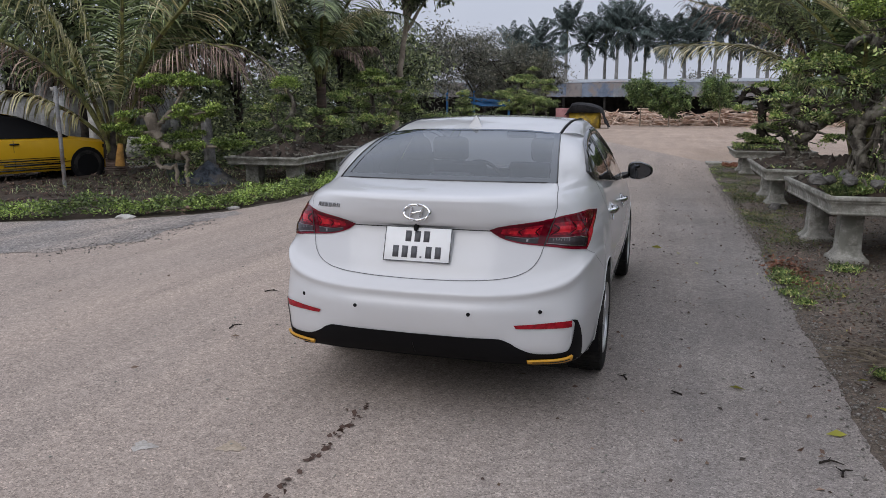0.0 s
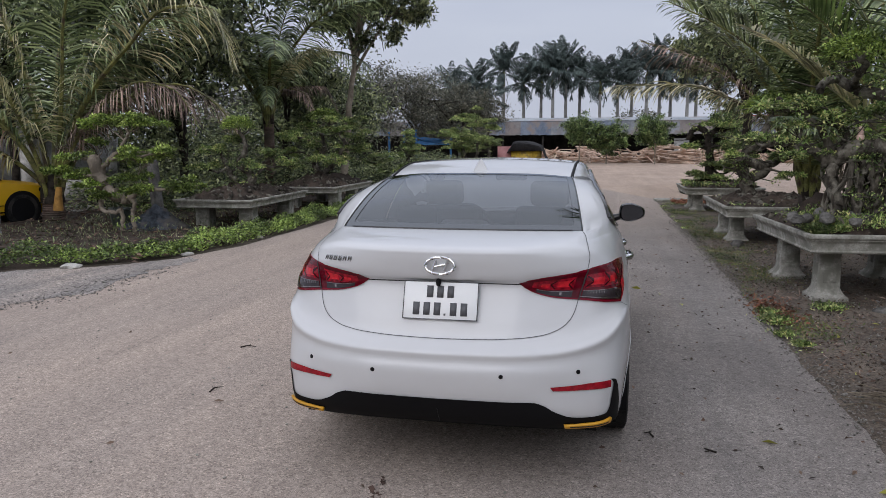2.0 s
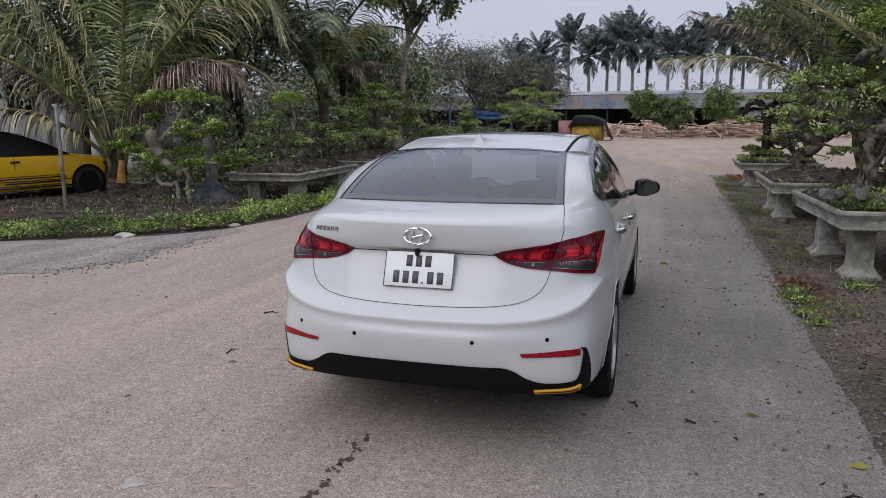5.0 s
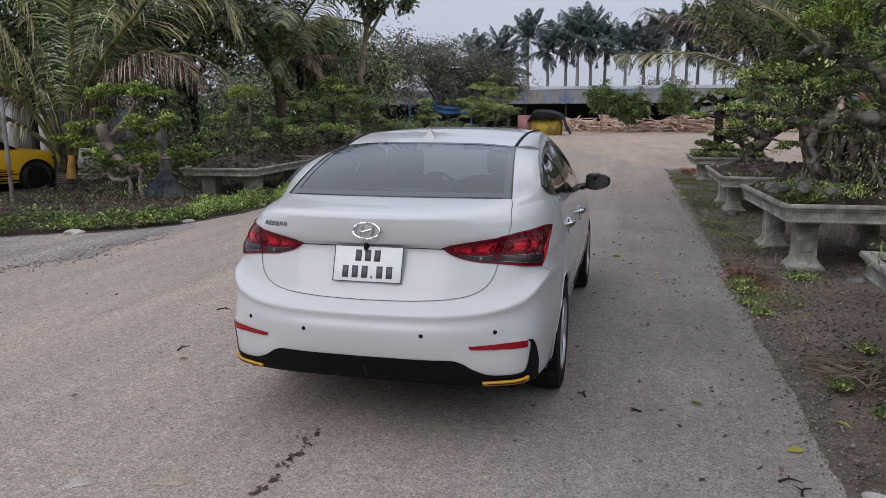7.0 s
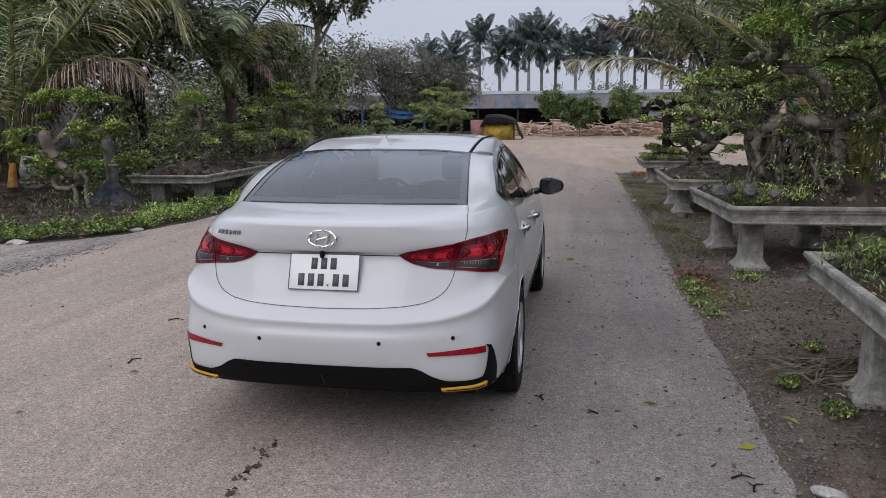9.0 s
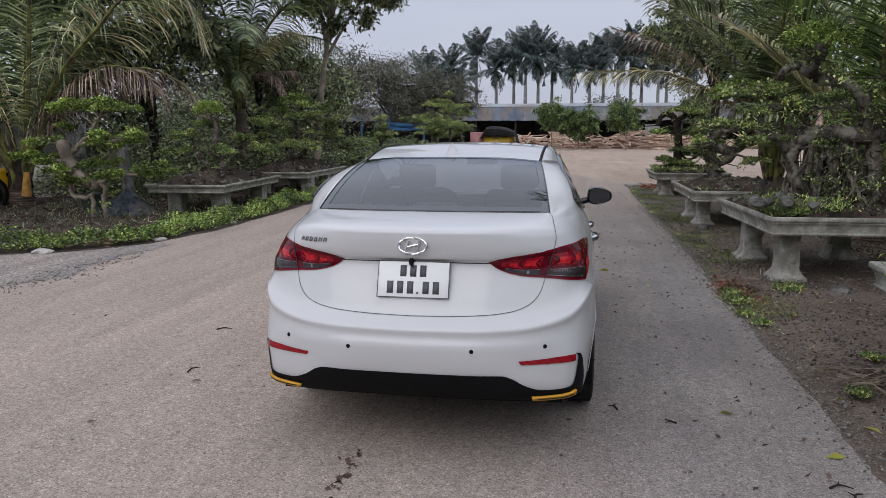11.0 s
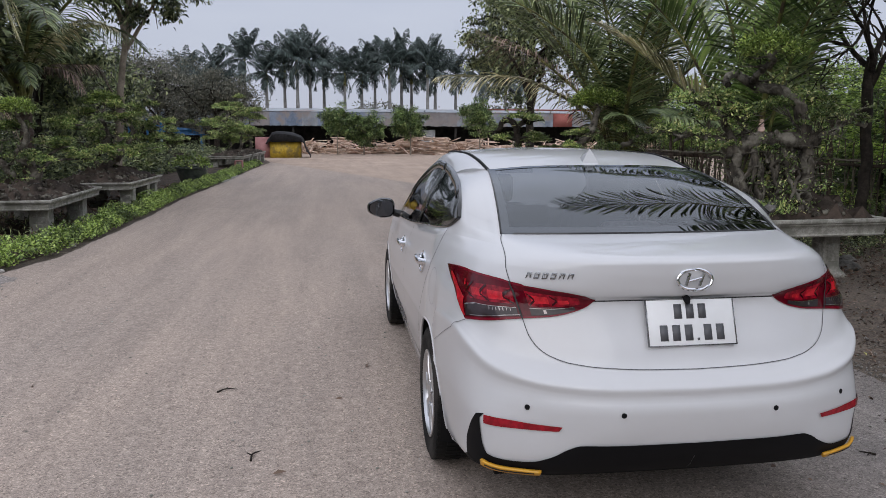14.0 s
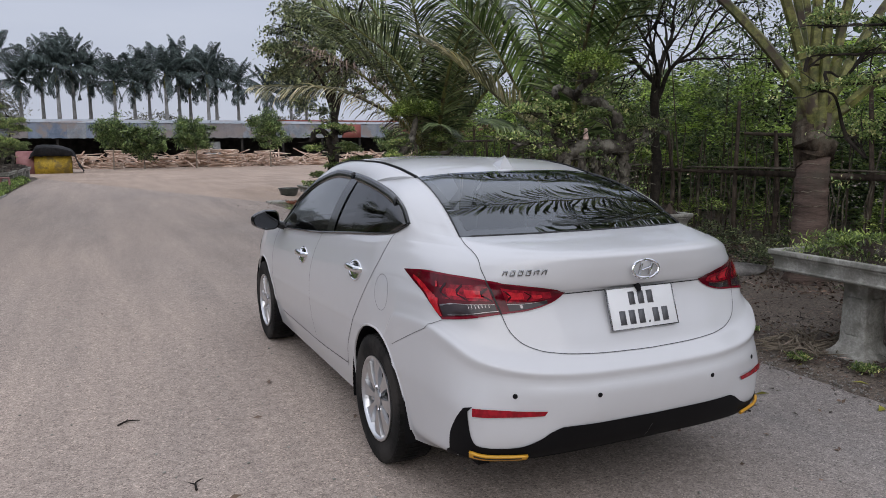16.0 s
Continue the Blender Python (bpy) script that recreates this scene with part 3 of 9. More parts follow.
def body_ring(level, plan):
    v_ = (level - 0.2) / (1.15 - 0.2)
    pts = [(*p, level) if len(p) == 2 else p for p in plan]
    top = 1.15
    for y in SIDE_Y:
        b = np.interp(y, BELT[:, 0], BELT[:, 1])
        z = 0.2 + v_ * (b - 0.2)
        x = np.interp(y, WIDE[:, 0], WIDE[:, 1]) * np.interp(v_, SECTION[:, 0], SECTION[:, 1])
        k = np.clip((0.95 - y) / 0.35, 0, 1)
        pts.append((x * (1 - k) + k * (plan[-1][0] + 0.004), y, z * (1 - k) + k * level))
    lift = 0.2 + v_ * 0.56
    f = 4.27 - 0.10 * (v_ - 0.45) ** 2 * 4
    for x, y in ((0.74, f - 0.16), (0.6, f - 0.07), (0.32, f - 0.012), (0.0, f)):
        pts.append((x, y, lift + 0.06 * v_ * (1 - abs(x))))
    return np.array(pts)


def belt_ring():
    pts = list(DECK_END)
    low = np.array(WIN_LOW)
    for y in SIDE_Y:
        if y < 3.05:
            pts.append((np.interp(y, low[:, 1], low[:, 0]), y, np.interp(y, low[:, 1], low[:, 2])))
        else:
            b = np.interp(y, BELT[:, 0], BELT[:, 1])
            pts.append((np.interp(y, WIDE[:, 0], WIDE[:, 1]) * 0.9, y, b + 0.01))
    for x, y in ((0.70, 4.04), (0.57, 4.13), (0.30, 4.18), (0.0, 4.195)):
        pts.append((x, y, 0.78 + 0.05 * (1 - x)))
    return np.array(pts)


def dense(knots, per):
    return np.concatenate([np.linspace(a, b, per, endpoint=False) for a, b in zip(knots[:-1], knots[1:])] + [knots[-1:]])


def car_shell():
    """The half body as a grid of points: levels from sill to belt, each running from tail to nose."""
    rings = [body_ring(z, p) for z, p in TAIL] + [belt_ring()]
    n = len(rings[0])
    fine = []
    for r in rings:
        d = np.arange(n, dtype=float)
        fine.append(hermite(d, r, dense(d, 7)))
    fine = np.array(fine)
    d = np.r_[0, np.cumsum(np.linalg.norm(np.diff(rings, axis=0), axis=2)[:, :8].mean(1))]
    q = dense(d, 4)
    return np.stack([hermite(d, fine[:, k], q) for k in range(fine.shape[1])], 1)


shell = car_shell()
ROWS_N, COLS_N = shell.shape[:2]


def arch_cut(v, f, side):
    """Opens the wheel arches: drops faces inside them and draws the rim onto the circle."""
    hub = np.array([[h, HUB_Z] for h in HUBS])
    far = np.abs(v[:, 0]) > 0.6
    d = np.linalg.norm(v[:, None, 1:] - hub[None], axis=2)
    near = d.argmin(1)
    dm = d.min(1)
    inside = (dm < ARCH) & far & (v[:, 2] < 0.75)
    keep = ~inside[f].all(1)
    g = f[keep]
    used = np.zeros(len(v), bool)
    used[g.ravel()] = True
    move = inside & used
    vec = v[move][:, 1:] - hub[near[move]]
    v = v.copy()
    v[move, 1:] = hub[near[move]] + vec / np.linalg.norm(vec, axis=1)[:, None] * ARCH
    return v, g


car = thing("saloon_car", "white four-door saloon car parked on the dusty road", "car", pose(0, 0, 0))
flat = shell.reshape(-1, 3)
faces = grid_faces(ROWS_N, COLS_N)
rv, rf = arch_cut(flat, faces, 1)
body = Build().add(rv, rf).add(mirror(rv), rf[:, ::-1])
# bonnet: from the belt's front stretch to the middle
front = shell[-1][(shell[-1][:, 1] > 3.05)]
crown = []
for k in range(9):
    t = k / 8
    row = front * np.array([1 - t, 1, 1])
    row[:, 2] = front[:, 2] + 0.055 * (1 - (1 - t) ** 2) * np.clip((4.25 - front[:, 1]) / 0.6, 0, 1)
    crown.append(row)
crown = np.array(crown)
bonnet = Build().add(crown.reshape(-1, 3), grid_faces(9, len(front))).add(mirror(crown.reshape(-1, 3)), grid_faces(9, len(front))[:, ::-1])
gb, gt = spline(DECK_END[:4], 14), spline([(0, 1.035, 1.39), (0.3, 1.047, 1.386), (0.528, 1.091, 1.367)], 14)
glass_rows = [gb * (1 - t) + gt * t + np.array([0, -0.012, 0.034]) * 4 * t * (1 - t) for t in np.linspace(0, 1, 12)]
edge = np.array([r[-1] for r in glass_rows])
wt = spline(WIN_TOP, 60)
i_c = int(np.argmin(np.abs(wt[:, 1] - 1.42) + (wt[:, 2] < 1.25) * 9))
# rear pillars, grown out of the body's upper edge between glass corner and door glass
foot = shell[-1][21:50]
front_curve = spline(wt[: i_c + 1], 12)
pillar = np.zeros((12, 29, 3))
for r in range(12):
    for k in range(29):
        t, h = k / 28, r / 11
        low_pt = edge[0] * (1 - t) + front_curve[0] * t
        pillar[r, k] = edge[r] * (1 - t) + front_curve[r] * t + (foot[k] - low_pt) * (1 - h) ** 2
        pillar[r, k] += np.array([0.032, 0, 0.016]) * 4 * t * (1 - t) * math.sin(math.pi * min(1, h * 1.0)) ** 0.8 * (1 - 0.4 * h)
pf = grid_faces(12, 29)
body.add(pillar.reshape(-1, 3), pf).add(mirror(pillar.reshape(-1, 3)), pf[:, ::-1])
bm = bmesh.new()
bm.from_mesh(body.mesh("body"))
bmesh.ops.remove_doubles(bm, verts=bm.verts, dist=0.0012)
bmesh.ops.recalc_face_normals(bm, faces=bm.faces)
SKIN = BVHTree.FromBMesh(bm)
part("body", bm, CAR_WHITE, car, sharp=60)
part("bonnet", bonnet, CAR_WHITE, car)


def snap(p, off):
    """The nearest place on the car's skin, lifted off it by so much."""
    p = np.asarray(p, float).reshape(-1, 3)
    out = []
    for q in p:
        at, nor, _, _ = SKIN.find_nearest(Vector(q))
        if nor.dot(at - Vector((0, 1.6, 0.55))) < 0:
            nor = -nor
        out.append(at + nor * off)
    return np.array(out)


def strip(name, upper, lower, mat, off, n=24, m=6, parent=car, both=True, label="", onto=True, solid=0.0):
    """A panel between two curves laid on the skin, and its twin on the other side."""
    a, c = spline(upper, n), spline(lower, n)
    g = np.stack([a * (1 - t) + c * t for t in np.linspace(0, 1, m)])
    v = snap(g, off) if onto else g.reshape(-1, 3)
    f = grid_faces(m, n)
    obs = []
    for s in ([1, -1] if both else [1]):
        ob = part(name, Build().add(v * np.array([s, 1, 1]), f if s > 0 else f[:, ::-1]), mat, parent, label)
        if solid:
            md = ob.modifiers.new("thick", "SOLIDIFY")
            md.thickness, md.offset = solid, 0
        obs.append(ob)
    return obs


def seam(name, pts, width, mat, off, n=40, both=True, onto=True, parent=car):
    """A narrow shut line along points on the skin."""
    p = spline(pts, n)
    p = snap(p, 0) if onto else p
    t = unit(np.gradient(p, axis=0))
    nor = np.array([(lambda r: r[1])(SKIN.find_nearest(Vector(q))) for q in p])
    flip = np.sign(np.einsum("ij,ij->i", nor, p - np.array([0, 1.6, 0.55])))[:, None]
    nor = nor * np.where(flip == 0, 1, flip)
    s = unit(np.cross(t, nor)) * width / 2
    v = np.concatenate([p + s + nor * off, p - s + nor * off])
    f = grid_faces(2, n)
    for k in ([1, -1] if both else [1]):
        part(name, Build().add(v * np.array([k, 1, 1]), f if k > 0 else f[:, ::-1]), mat, parent)


# --- greenhouse
def patch(name, rows, mat, parent=car, both=True, label="", sharp=40):
    g = np.array(rows)
    f = grid_faces(g.shape[0], g.shape[1])
    v = g.reshape(-1, 3)
    if np.abs(v[:, 0]).min() > 0.01 and both:
        for s in (1, -1):
            patch(name, g * np.array([s, 1, 1]), mat, parent, False, label, sharp)
        return None
    b = Build().add(v, f)
    if both:
        b.add(mirror(v), f[:, ::-1])
    bm_ = bmesh.new()
    bm_.from_mesh(b.mesh(name))
    bmesh.ops.remove_doubles(bm_, verts=bm_.verts, dist=0.0005)
    bmesh.ops.recalc_face_normals(bm_, faces=bm_.faces)
    return part(name, bm_, mat, parent, label, sharp=sharp)


patch("rear_window", glass_rows, GLASS_DARK, label="tinted rear window with a dark edge")
rail = spline(RAIL, 22)
mid_line = spline([(0, 1.035, 1.39), (0, 1.3, 1.428), (0, 1.7, 1.456), (0, 2.1, 1.46), (0, 2.5, 1.44), (0, 2.78, 1.405)], 22)
roof_rows = []
for k in range(10):
    t = k / 9
    row = mid_line * (1 - t) + rail * t
    row[:, 2] = mid_line[:, 2] + (rail[:, 2] - mid_line[:, 2]) * t**2.4
    roof_rows.append(row)
patch("roof", roof_rows, CAR_WHITE)
side_rail = np.concatenate([spline(RAIL, 22)])
rail_rows = [side_rail * (1 - t) + spline(wt[i_c : int(np.argmin(np.abs(wt[:, 1] - 2.75)))], 22) * t + np.array([0.012, 0, 0.014]) * 4 * t * (1 - t) for t in np.linspace(0, 1, 7)]
patch("roof_rail", rail_rows, CAR_WHITE)
# the small wedge between rear pillar top and roof rail
edge_t = np.linspace(0, 1, 14)[:, None]
cap_edge = side_rail[0] * (1 - edge_t) + wt[i_c] * edge_t
swell = np.array([0.012, 0, 0.014]) * 4 * edge_t * (1 - edge_t)
patch("pillar_cap", [cap_edge + swell * 1.0 + np.array([-0.001, 0.012, 0.0]), cap_edge + swell, cap_edge + swell * 0.5 - np.array([0, 0.004, 0]), cap_edge - np.array([0.001, 0.010, 0.004])], CAR_WHITE)
i_a = int(np.argmin(np.abs(wt[:, 1] - 2.75)))
cowl = [(0.0, 3.52, 0.985), (0.4, 3.46, 0.975), (0.74, 3.2, 0.945)]
ws_top = spline([(0, 2.78, 1.405), (0.3, 2.76, 1.4), (0.515, 2.66, 1.372)], 14)
ws_low = spline(cowl, 14)
patch("windscreen", [ws_top * (1 - t) + ws_low * t + np.array([0, 0.02, 0.03]) * 4 * t * (1 - t) for t in np.linspace(0, 1, 10)], GLASS_CLEAR)
a_back = spline([wt[i_a - 1], wt[i_a + 4], (0.775, 3.03, 0.965), (0.785, 3.1, 0.935)], 10)
a_front = spline([(0.515, 2.66, 1.372), (0.64, 2.93, 1.17), (0.74, 3.2, 0.945)], 10)
patch("front_pillar", [a_front * (1 - t) + a_back * t + np.array([0.008, 0, 0.006]) * 4 * t * (1 - t) for t in np.linspace(0, 1, 5)], CAR_WHITE)
# side glass between the window's upper and lower curves, split at the pillars
wu, wlow = spline(WIN_TOP, 80), spline(WIN_LOW, 80)


def at_y(curve, y):
    k = int(np.argmin(np.abs(curve[:, 1] - y)))
    return curve[k]


def pane(name, y0, y1, mat, out=0.0, label=""):
    rows = []
    for t in np.linspace(0, 1, 7):
        row = []
        for y in np.linspace(y0, y1, 20):
            u, l = at_y(wu, y), at_y(wlow, y)
            p = u * (1 - t) + l * t + np.array([0.018 + out, 0, 0]) * 4 * t * (1 - t) + np.array([out, 0, 0])
            row.append((p[0], y, p[2]))
        rows.append(row)
    for s in (1, -1):
        g = np.array(rows).reshape(-1, 3) * np.array([s, 1, 1])
        f = grid_faces(7, 20)
        part(name, Build().add(g, f if s < 0 else f[:, ::-1]), mat, car, label)


wu, wlow = hermite(np.arange(len(WIN_TOP), dtype=float), np.array(WIN_TOP), np.linspace(0, len(WIN_TOP) - 1, 400)), hermite(np.arange(len(WIN_LOW), dtype=float), np.array(WIN_LOW), np.linspace(0, len(WIN_LOW) - 1, 400))
pane("quarter_trim", 0.705, 0.98, GLOSS_BLACK, 0.002, "black quarter panel behind the rear door glass")
pane("rear_door_glass", 0.98, 1.77, GLASS_SIDE, 0.0)
pane("door_pillar", 1.70, 1.84, GLOSS_BLACK, 0.004)
pane("front_door_glass", 1.84, 3.02, GLASS_FRONT, 0.0)


def rim(name, pts, mat, r, n=60, n_round=6, both=True):
    for s in ([1, -1] if both else [1]):
        part(name, add_tube(Build(), spline(pts, n) * np.array([s, 1, 1]), r, n_round), mat, car)


rim("window_frame", [tuple(np.array(p) + (0.004, 0, 0)) for p in WIN_TOP], GLOSS_BLACK, 0.012)
rim("belt_moulding", [tuple(np.array(p) + (0.006, 0, 0)) for p in WIN_LOW], GLOSS_BLACK, 0.0065)
rim("roof_ditch", [(x + 0.001, y, z - 0.002) for x, y, z in RAIL], TRIM_BLACK, 0.0095)
rim("glass_edge", [tuple(np.array(p) + (0.003, -0.001, 0.002)) for p in edge], GLOSS_BLACK, 0.004)
rim("glass_edge", [tuple(p + (0, 0, 0.001)) for p in gb[::3]] , GLOSS_BLACK, 0.006)
# ceramic band round the rear window
for t0, t1 in ((0.0, 0.06), (0.95, 1.0)):
    rows = [gb * (1 - t) + gt * t + np.array([0, -0.012, 0.034]) * 4 * t * (1 - t) + np.array([0, -0.001, 0.002]) for t in (t0, t1)]
    patch("glass_band", rows, GLASS_EDGE)
side_band = [[r[-1] + np.array([0, -0.001, 0.002]) for r in glass_rows], [r[-2] * 0.75 + r[-1] * 0.25 + np.array([0, -0.001, 0.002]) for r in glass_rows]]
patch("glass_band", side_band, GLASS_EDGE)
# smoked rain visors over the door glass
for y0, y1 in ((0.92, 1.76), (1.80, 2.86)):
    rows = []
    for t, (o, dn) in enumerate(((0.008, 0.0), (0.017, -0.010), (0.022, -0.030), (0.021, -0.052))):
        row = []
        for y in np.linspace(y0, y1, 24):
            u = at_y(wu, y)
            row.append((u[0] + o, y, u[2] + 0.012 + dn))
        rows.append(row)
    for s in (1, -1):
        g = np.array(rows).reshape(-1, 3) * np.array([s, 1, 1])
        f = grid_faces(4, 24)
        ob = part("rain_visor", Build().add(g, f if s > 0 else f[:, ::-1]), GLOSS_BLACK, car, "smoked plastic rain visor")
        md = ob.modifiers.new("thick", "SOLIDIFY")
        md.thickness = 0.003
# roof aerial
fin = Build()
fv = []
for t in np.linspace(0, 1, 9):
    h = 0.078 * (1 - t) ** 0.8
    y = 1.10 + 0.16 * t
    base = np.interp(y, mid_line[:, 1], mid_line[:, 2]) - 0.006
    w = 0.046 * (1 - 0.85 * t)
    fv.append([(-w, y, base), (-w * 0.35, y + 0.01 * (1 - t), base + h * 0.7), (0, y + 0.02 * (1 - t), base + h), (w * 0.35, y + 0.01 * (1 - t), base + h * 0.7), (w, y, base)])
fv = np.array(fv)
fin.add(fv.reshape(-1, 3), grid_faces(9, 5)).add(fv[0], [(0, 1, 2), (0, 2, 4), (2, 3, 4)])
part("roof_aerial", fin, CAR_WHITE, car, "white shark-fin aerial", sharp=None)

# --- shut lines
LID = [(0.607, 0.434, 1.134), (0.625, 0.36, 1.115), (0.635, 0.22, 1.07), (0.634, 0.144, 0.993), (0.622, 0.10, 0.93), (0.606, 0.073, 0.867), (0.583, 0.045, 0.80), (0.54, 0.01, 0.752), (0.46, -0.03, 0.721), (0.35, -0.065, 0.707), (0.2, -0.085, 0.701), (0.0, -0.095, 0.699)]
seam("lid_gap", LID, 0.0032, SEAM_DARK, 0.0024, 90)
# flat dark strip drawn for the shade below the lid's lip
seam("lid_undercut", [(0.40, 0.03, 0.938), (0.34, 0.02, 0.936), (0.2, 0.016, 0.936), (0.0, 0.014, 0.936)], 0.005, GAP, 0.0015, 24)
seam("bumper_gap", [(0.79, 0.222, 0.832), (0.814, 0.30, 0.790), (0.834, 0.40, 0.745), (0.862, 0.62, 0.645)], 0.0022, SEAM_DARK, 0.0024, 50)
seam("door_gap", [(0.765, 0.80, 1.115), (0.82, 0.86, 0.99), (0.85, 1.02, 0.80), (0.86, 1.185, 0.625), (0.86, 1.30, 0.475), (0.85, 1.363, 0.335)], 0.0036, GAP, 0.001, 50)
seam("door_gap", [(0.80, 1.93, 1.012), (0.85, 2.0, 0.9), (0.86, 2.04, 0.75), (0.865, 2.045, 0.58), (0.85, 2.0, 0.36)], 0.0036, GAP, 0.001, 40)
seam("door_gap", [(0.79, 3.1, 0.92), (0.85, 3.14, 0.8), (0.86, 3.12, 0.6), (0.85, 3.02, 0.36)], 0.0036, GAP, 0.001, 40)
seam("sill_gap", [(0.85, 1.36, 0.355), (0.85, 2.0, 0.33), (0.85, 2.93, 0.335)], 0.006, GAP, 0.001, 40)
seam("fuel_flap", [(0.84, 0.785 + 0.075 * math.cos(a), 0.852 + 0.085 * math.sin(a)) for a in np.linspace(0, 2 * math.pi, 25)], 0.0035, SEAM_GREY, 0.001, 60, both=False)
for ob in [o for o in car.children if o.name.startswith("fuel_flap")]:
    ob.data.vertices.foreach_set("co", (np.array([v.co for v in ob.data.vertices]) * np.array([-1, 1, 1])).astype(np.float32).ravel())

# --- tail lamps
TIP, LOW_C, SP_T, SP_B, IN_T = (0.79, 0.60, 0.982), (0.79, 0.222, 0.835), (0.634, 0.144, 0.993), (0.606, 0.073, 0.867), (0.346, 0.02, 0.946)
top_c = [IN_T, (0.375, 0.028, 0.962), (0.45, 0.045, 0.974), SP_T, (0.70, 0.21, 1.003), (0.755, 0.36, 1.003), TIP]
low_c = [IN_T, (0.365, 0.024, 0.926), (0.43, 0.036, 0.892), (0.51, 0.05, 0.874), SP_B, (0.70, 0.12, 0.852), LOW_C, (0.808, 0.34, 0.905), TIP]
tu, tl = spline(top_c, 60), np.concatenate([spline(low_c[:7], 43), spline(low_c[6:], 18)[1:]])


def lamp_strip(name, s0, s1, a0, a1, mat, off, parent, b0=None, b1=None, n=16):
    """A piece of the lens between shares s along it and a across it."""
    rows = []
    for k in range(5):
        row = []
        for j in range(n):
            s = s0 + (s1 - s0) * j / (n - 1)
            lo, hi = a0, a1
            if b0 is not None:
                lo, hi = a0 + (b0 - a0) * j / (n - 1), a1 + (b1 - a1) * j / (n - 1)
            u = lo + (hi - lo) * k / 4
            i = s * 59
            i0 = min(int(i), 58)
            p = (tu[i0] + (tu[i0 + 1] - tu[i0]) * (i - i0)) * (1 - u) + (tl[i0] + (tl[i0 + 1] - tl[i0]) * (i - i0)) * u
            row.append(p)
        rows.append(row)
    v = snap(rows, off)
    f = grid_faces(5, n)
    for sgn, par in zip((1, -1), parent):
        part(name, Build().add(v * np.array([sgn, 1, 1]), f if sgn > 0 else f[:, ::-1]), mat, par)


pair = []
lens = snap(np.stack([tu * (1 - t) + tl * t for t in np.linspace(0, 1, 11)]), 0.004)
for sgn in (1, -1):
    f = grid_faces(11, 60)
    pair.append(part("tail_lamp", Build().add(lens * np.array([sgn, 1, 1]), f if sgn > 0 else f[:, ::-1]), LENS_RED, car, "dark red wrap-round tail lamp"))
# bright rim of the lens
lamp_strip("lens_rim", 0.02, 0.98, 0.0, 0.055, LENS_RIM, 0.0052, pair, n=40)
lamp_strip("lens_rim", 0.05, 0.71, 0.95, 1.0, LENS_RIM, 0.0052, pair, n=30)
# outer half: red panel with dark chevrons, slanting bright bar, clear strip
lamp_strip("lens_glow", 0.40, 0.67, 0.20, 0.62, LENS_BRIGHT, 0.0056, pair, 0.30, 0.62)
lamp_strip("lens_glow", 0.44, 0.53, 0.36, 0.54, LENS_FLASH, 0.0064, pair)
lamp_strip("lens_glow", 0.56, 0.63, 0.36, 0.52, LENS_FLASH, 0.0064, pair)
for s0 in (0.405, 0.53, 0.625):
    lamp_strip("lens_chevron", s0, s0 + 0.045, 0.22, 0.28, LENS_SMOKE, 0.0072, pair, 0.38, 0.46)
    lamp_strip("lens_chevron", s0, s0 + 0.045, 0.58, 0.64, LENS_SMOKE, 0.0072, pair, 0.40, 0.48)
lamp_strip("lens_flash", 0.70, 0.745, 0.60, 0.93, LENS_FLASH, 0.0068, pair, 0.56, 0.95)
lamp_strip("lens_flash", 0.745, 0.90, 0.56, 0.95, LENS_FLASH, 0.0068, pair, 0.40, 0.66)
lamp_strip("lens_flash", 0.685, 0.70, 0.22, 0.34, LENS_FLASH, 0.0068, pair)
lamp_strip("lens_clear", 0.40, 0.69, 0.72, 0.92, LENS_CLEAR, 0.0060, pair, 0.72, 0.92)
lamp_strip("lens_edge", 0.40, 0.69, 0.705, 0.718, LENS_LIGHT, 0.0068, pair)
lamp_strip("lens_edge", 0.385, 0.66, 0.895, 0.912, LENS_LIGHT, 0.0068, pair)
for k in range(7):
    lamp_strip("lens_rib", 0.43 + 0.018 * k, 0.434 + 0.018 * k, 0.73, 0.80, LENS_LIGHT, 0.0072, pair, n=3)
# inner half
lamp_strip("lens_glow", 0.09, 0.335, 0.24, 0.70, LENS_BRIGHT, 0.0056, pair, 0.18, 0.66)
lamp_strip("lens_glow", 0.235, 0.315, 0.32, 0.56, LENS_FLASH, 0.0064, pair)
lamp_strip("lens_glow", 0.14, 0.19, 0.42, 0.60, LENS_FLASH, 0.0064, pair)
for s0 in (0.195, 0.30):
    lamp_strip("lens_chevron", s0, s0 + 0.03, 0.40, 0.47, LENS_SMOKE, 0.0072, pair, 0.24, 0.30)
    lamp_strip("lens_chevron", s0, s0 + 0.03, 0.42, 0.50, LENS_SMOKE, 0.0072, pair, 0.60, 0.66)
lamp_strip("lens_clear", 0.12, 0.335, 0.78, 0.93, LENS_CLEAR, 0.0060, pair, 0.72, 0.93)
lamp_strip("lens_edge", 0.12, 0.335, 0.76, 0.78, LENS_LIGHT, 0.0068, pair, 0.705, 0.722)
lamp_strip("lens_bulb", 0.258, 0.272, 0.77, 0.89, LENS_LIGHT, 0.0076, pair)
seam("lamp_gap", [SP_T, (0.622, 0.105, 0.93), SP_B], 0.006, GAP, 0.0075, 16)

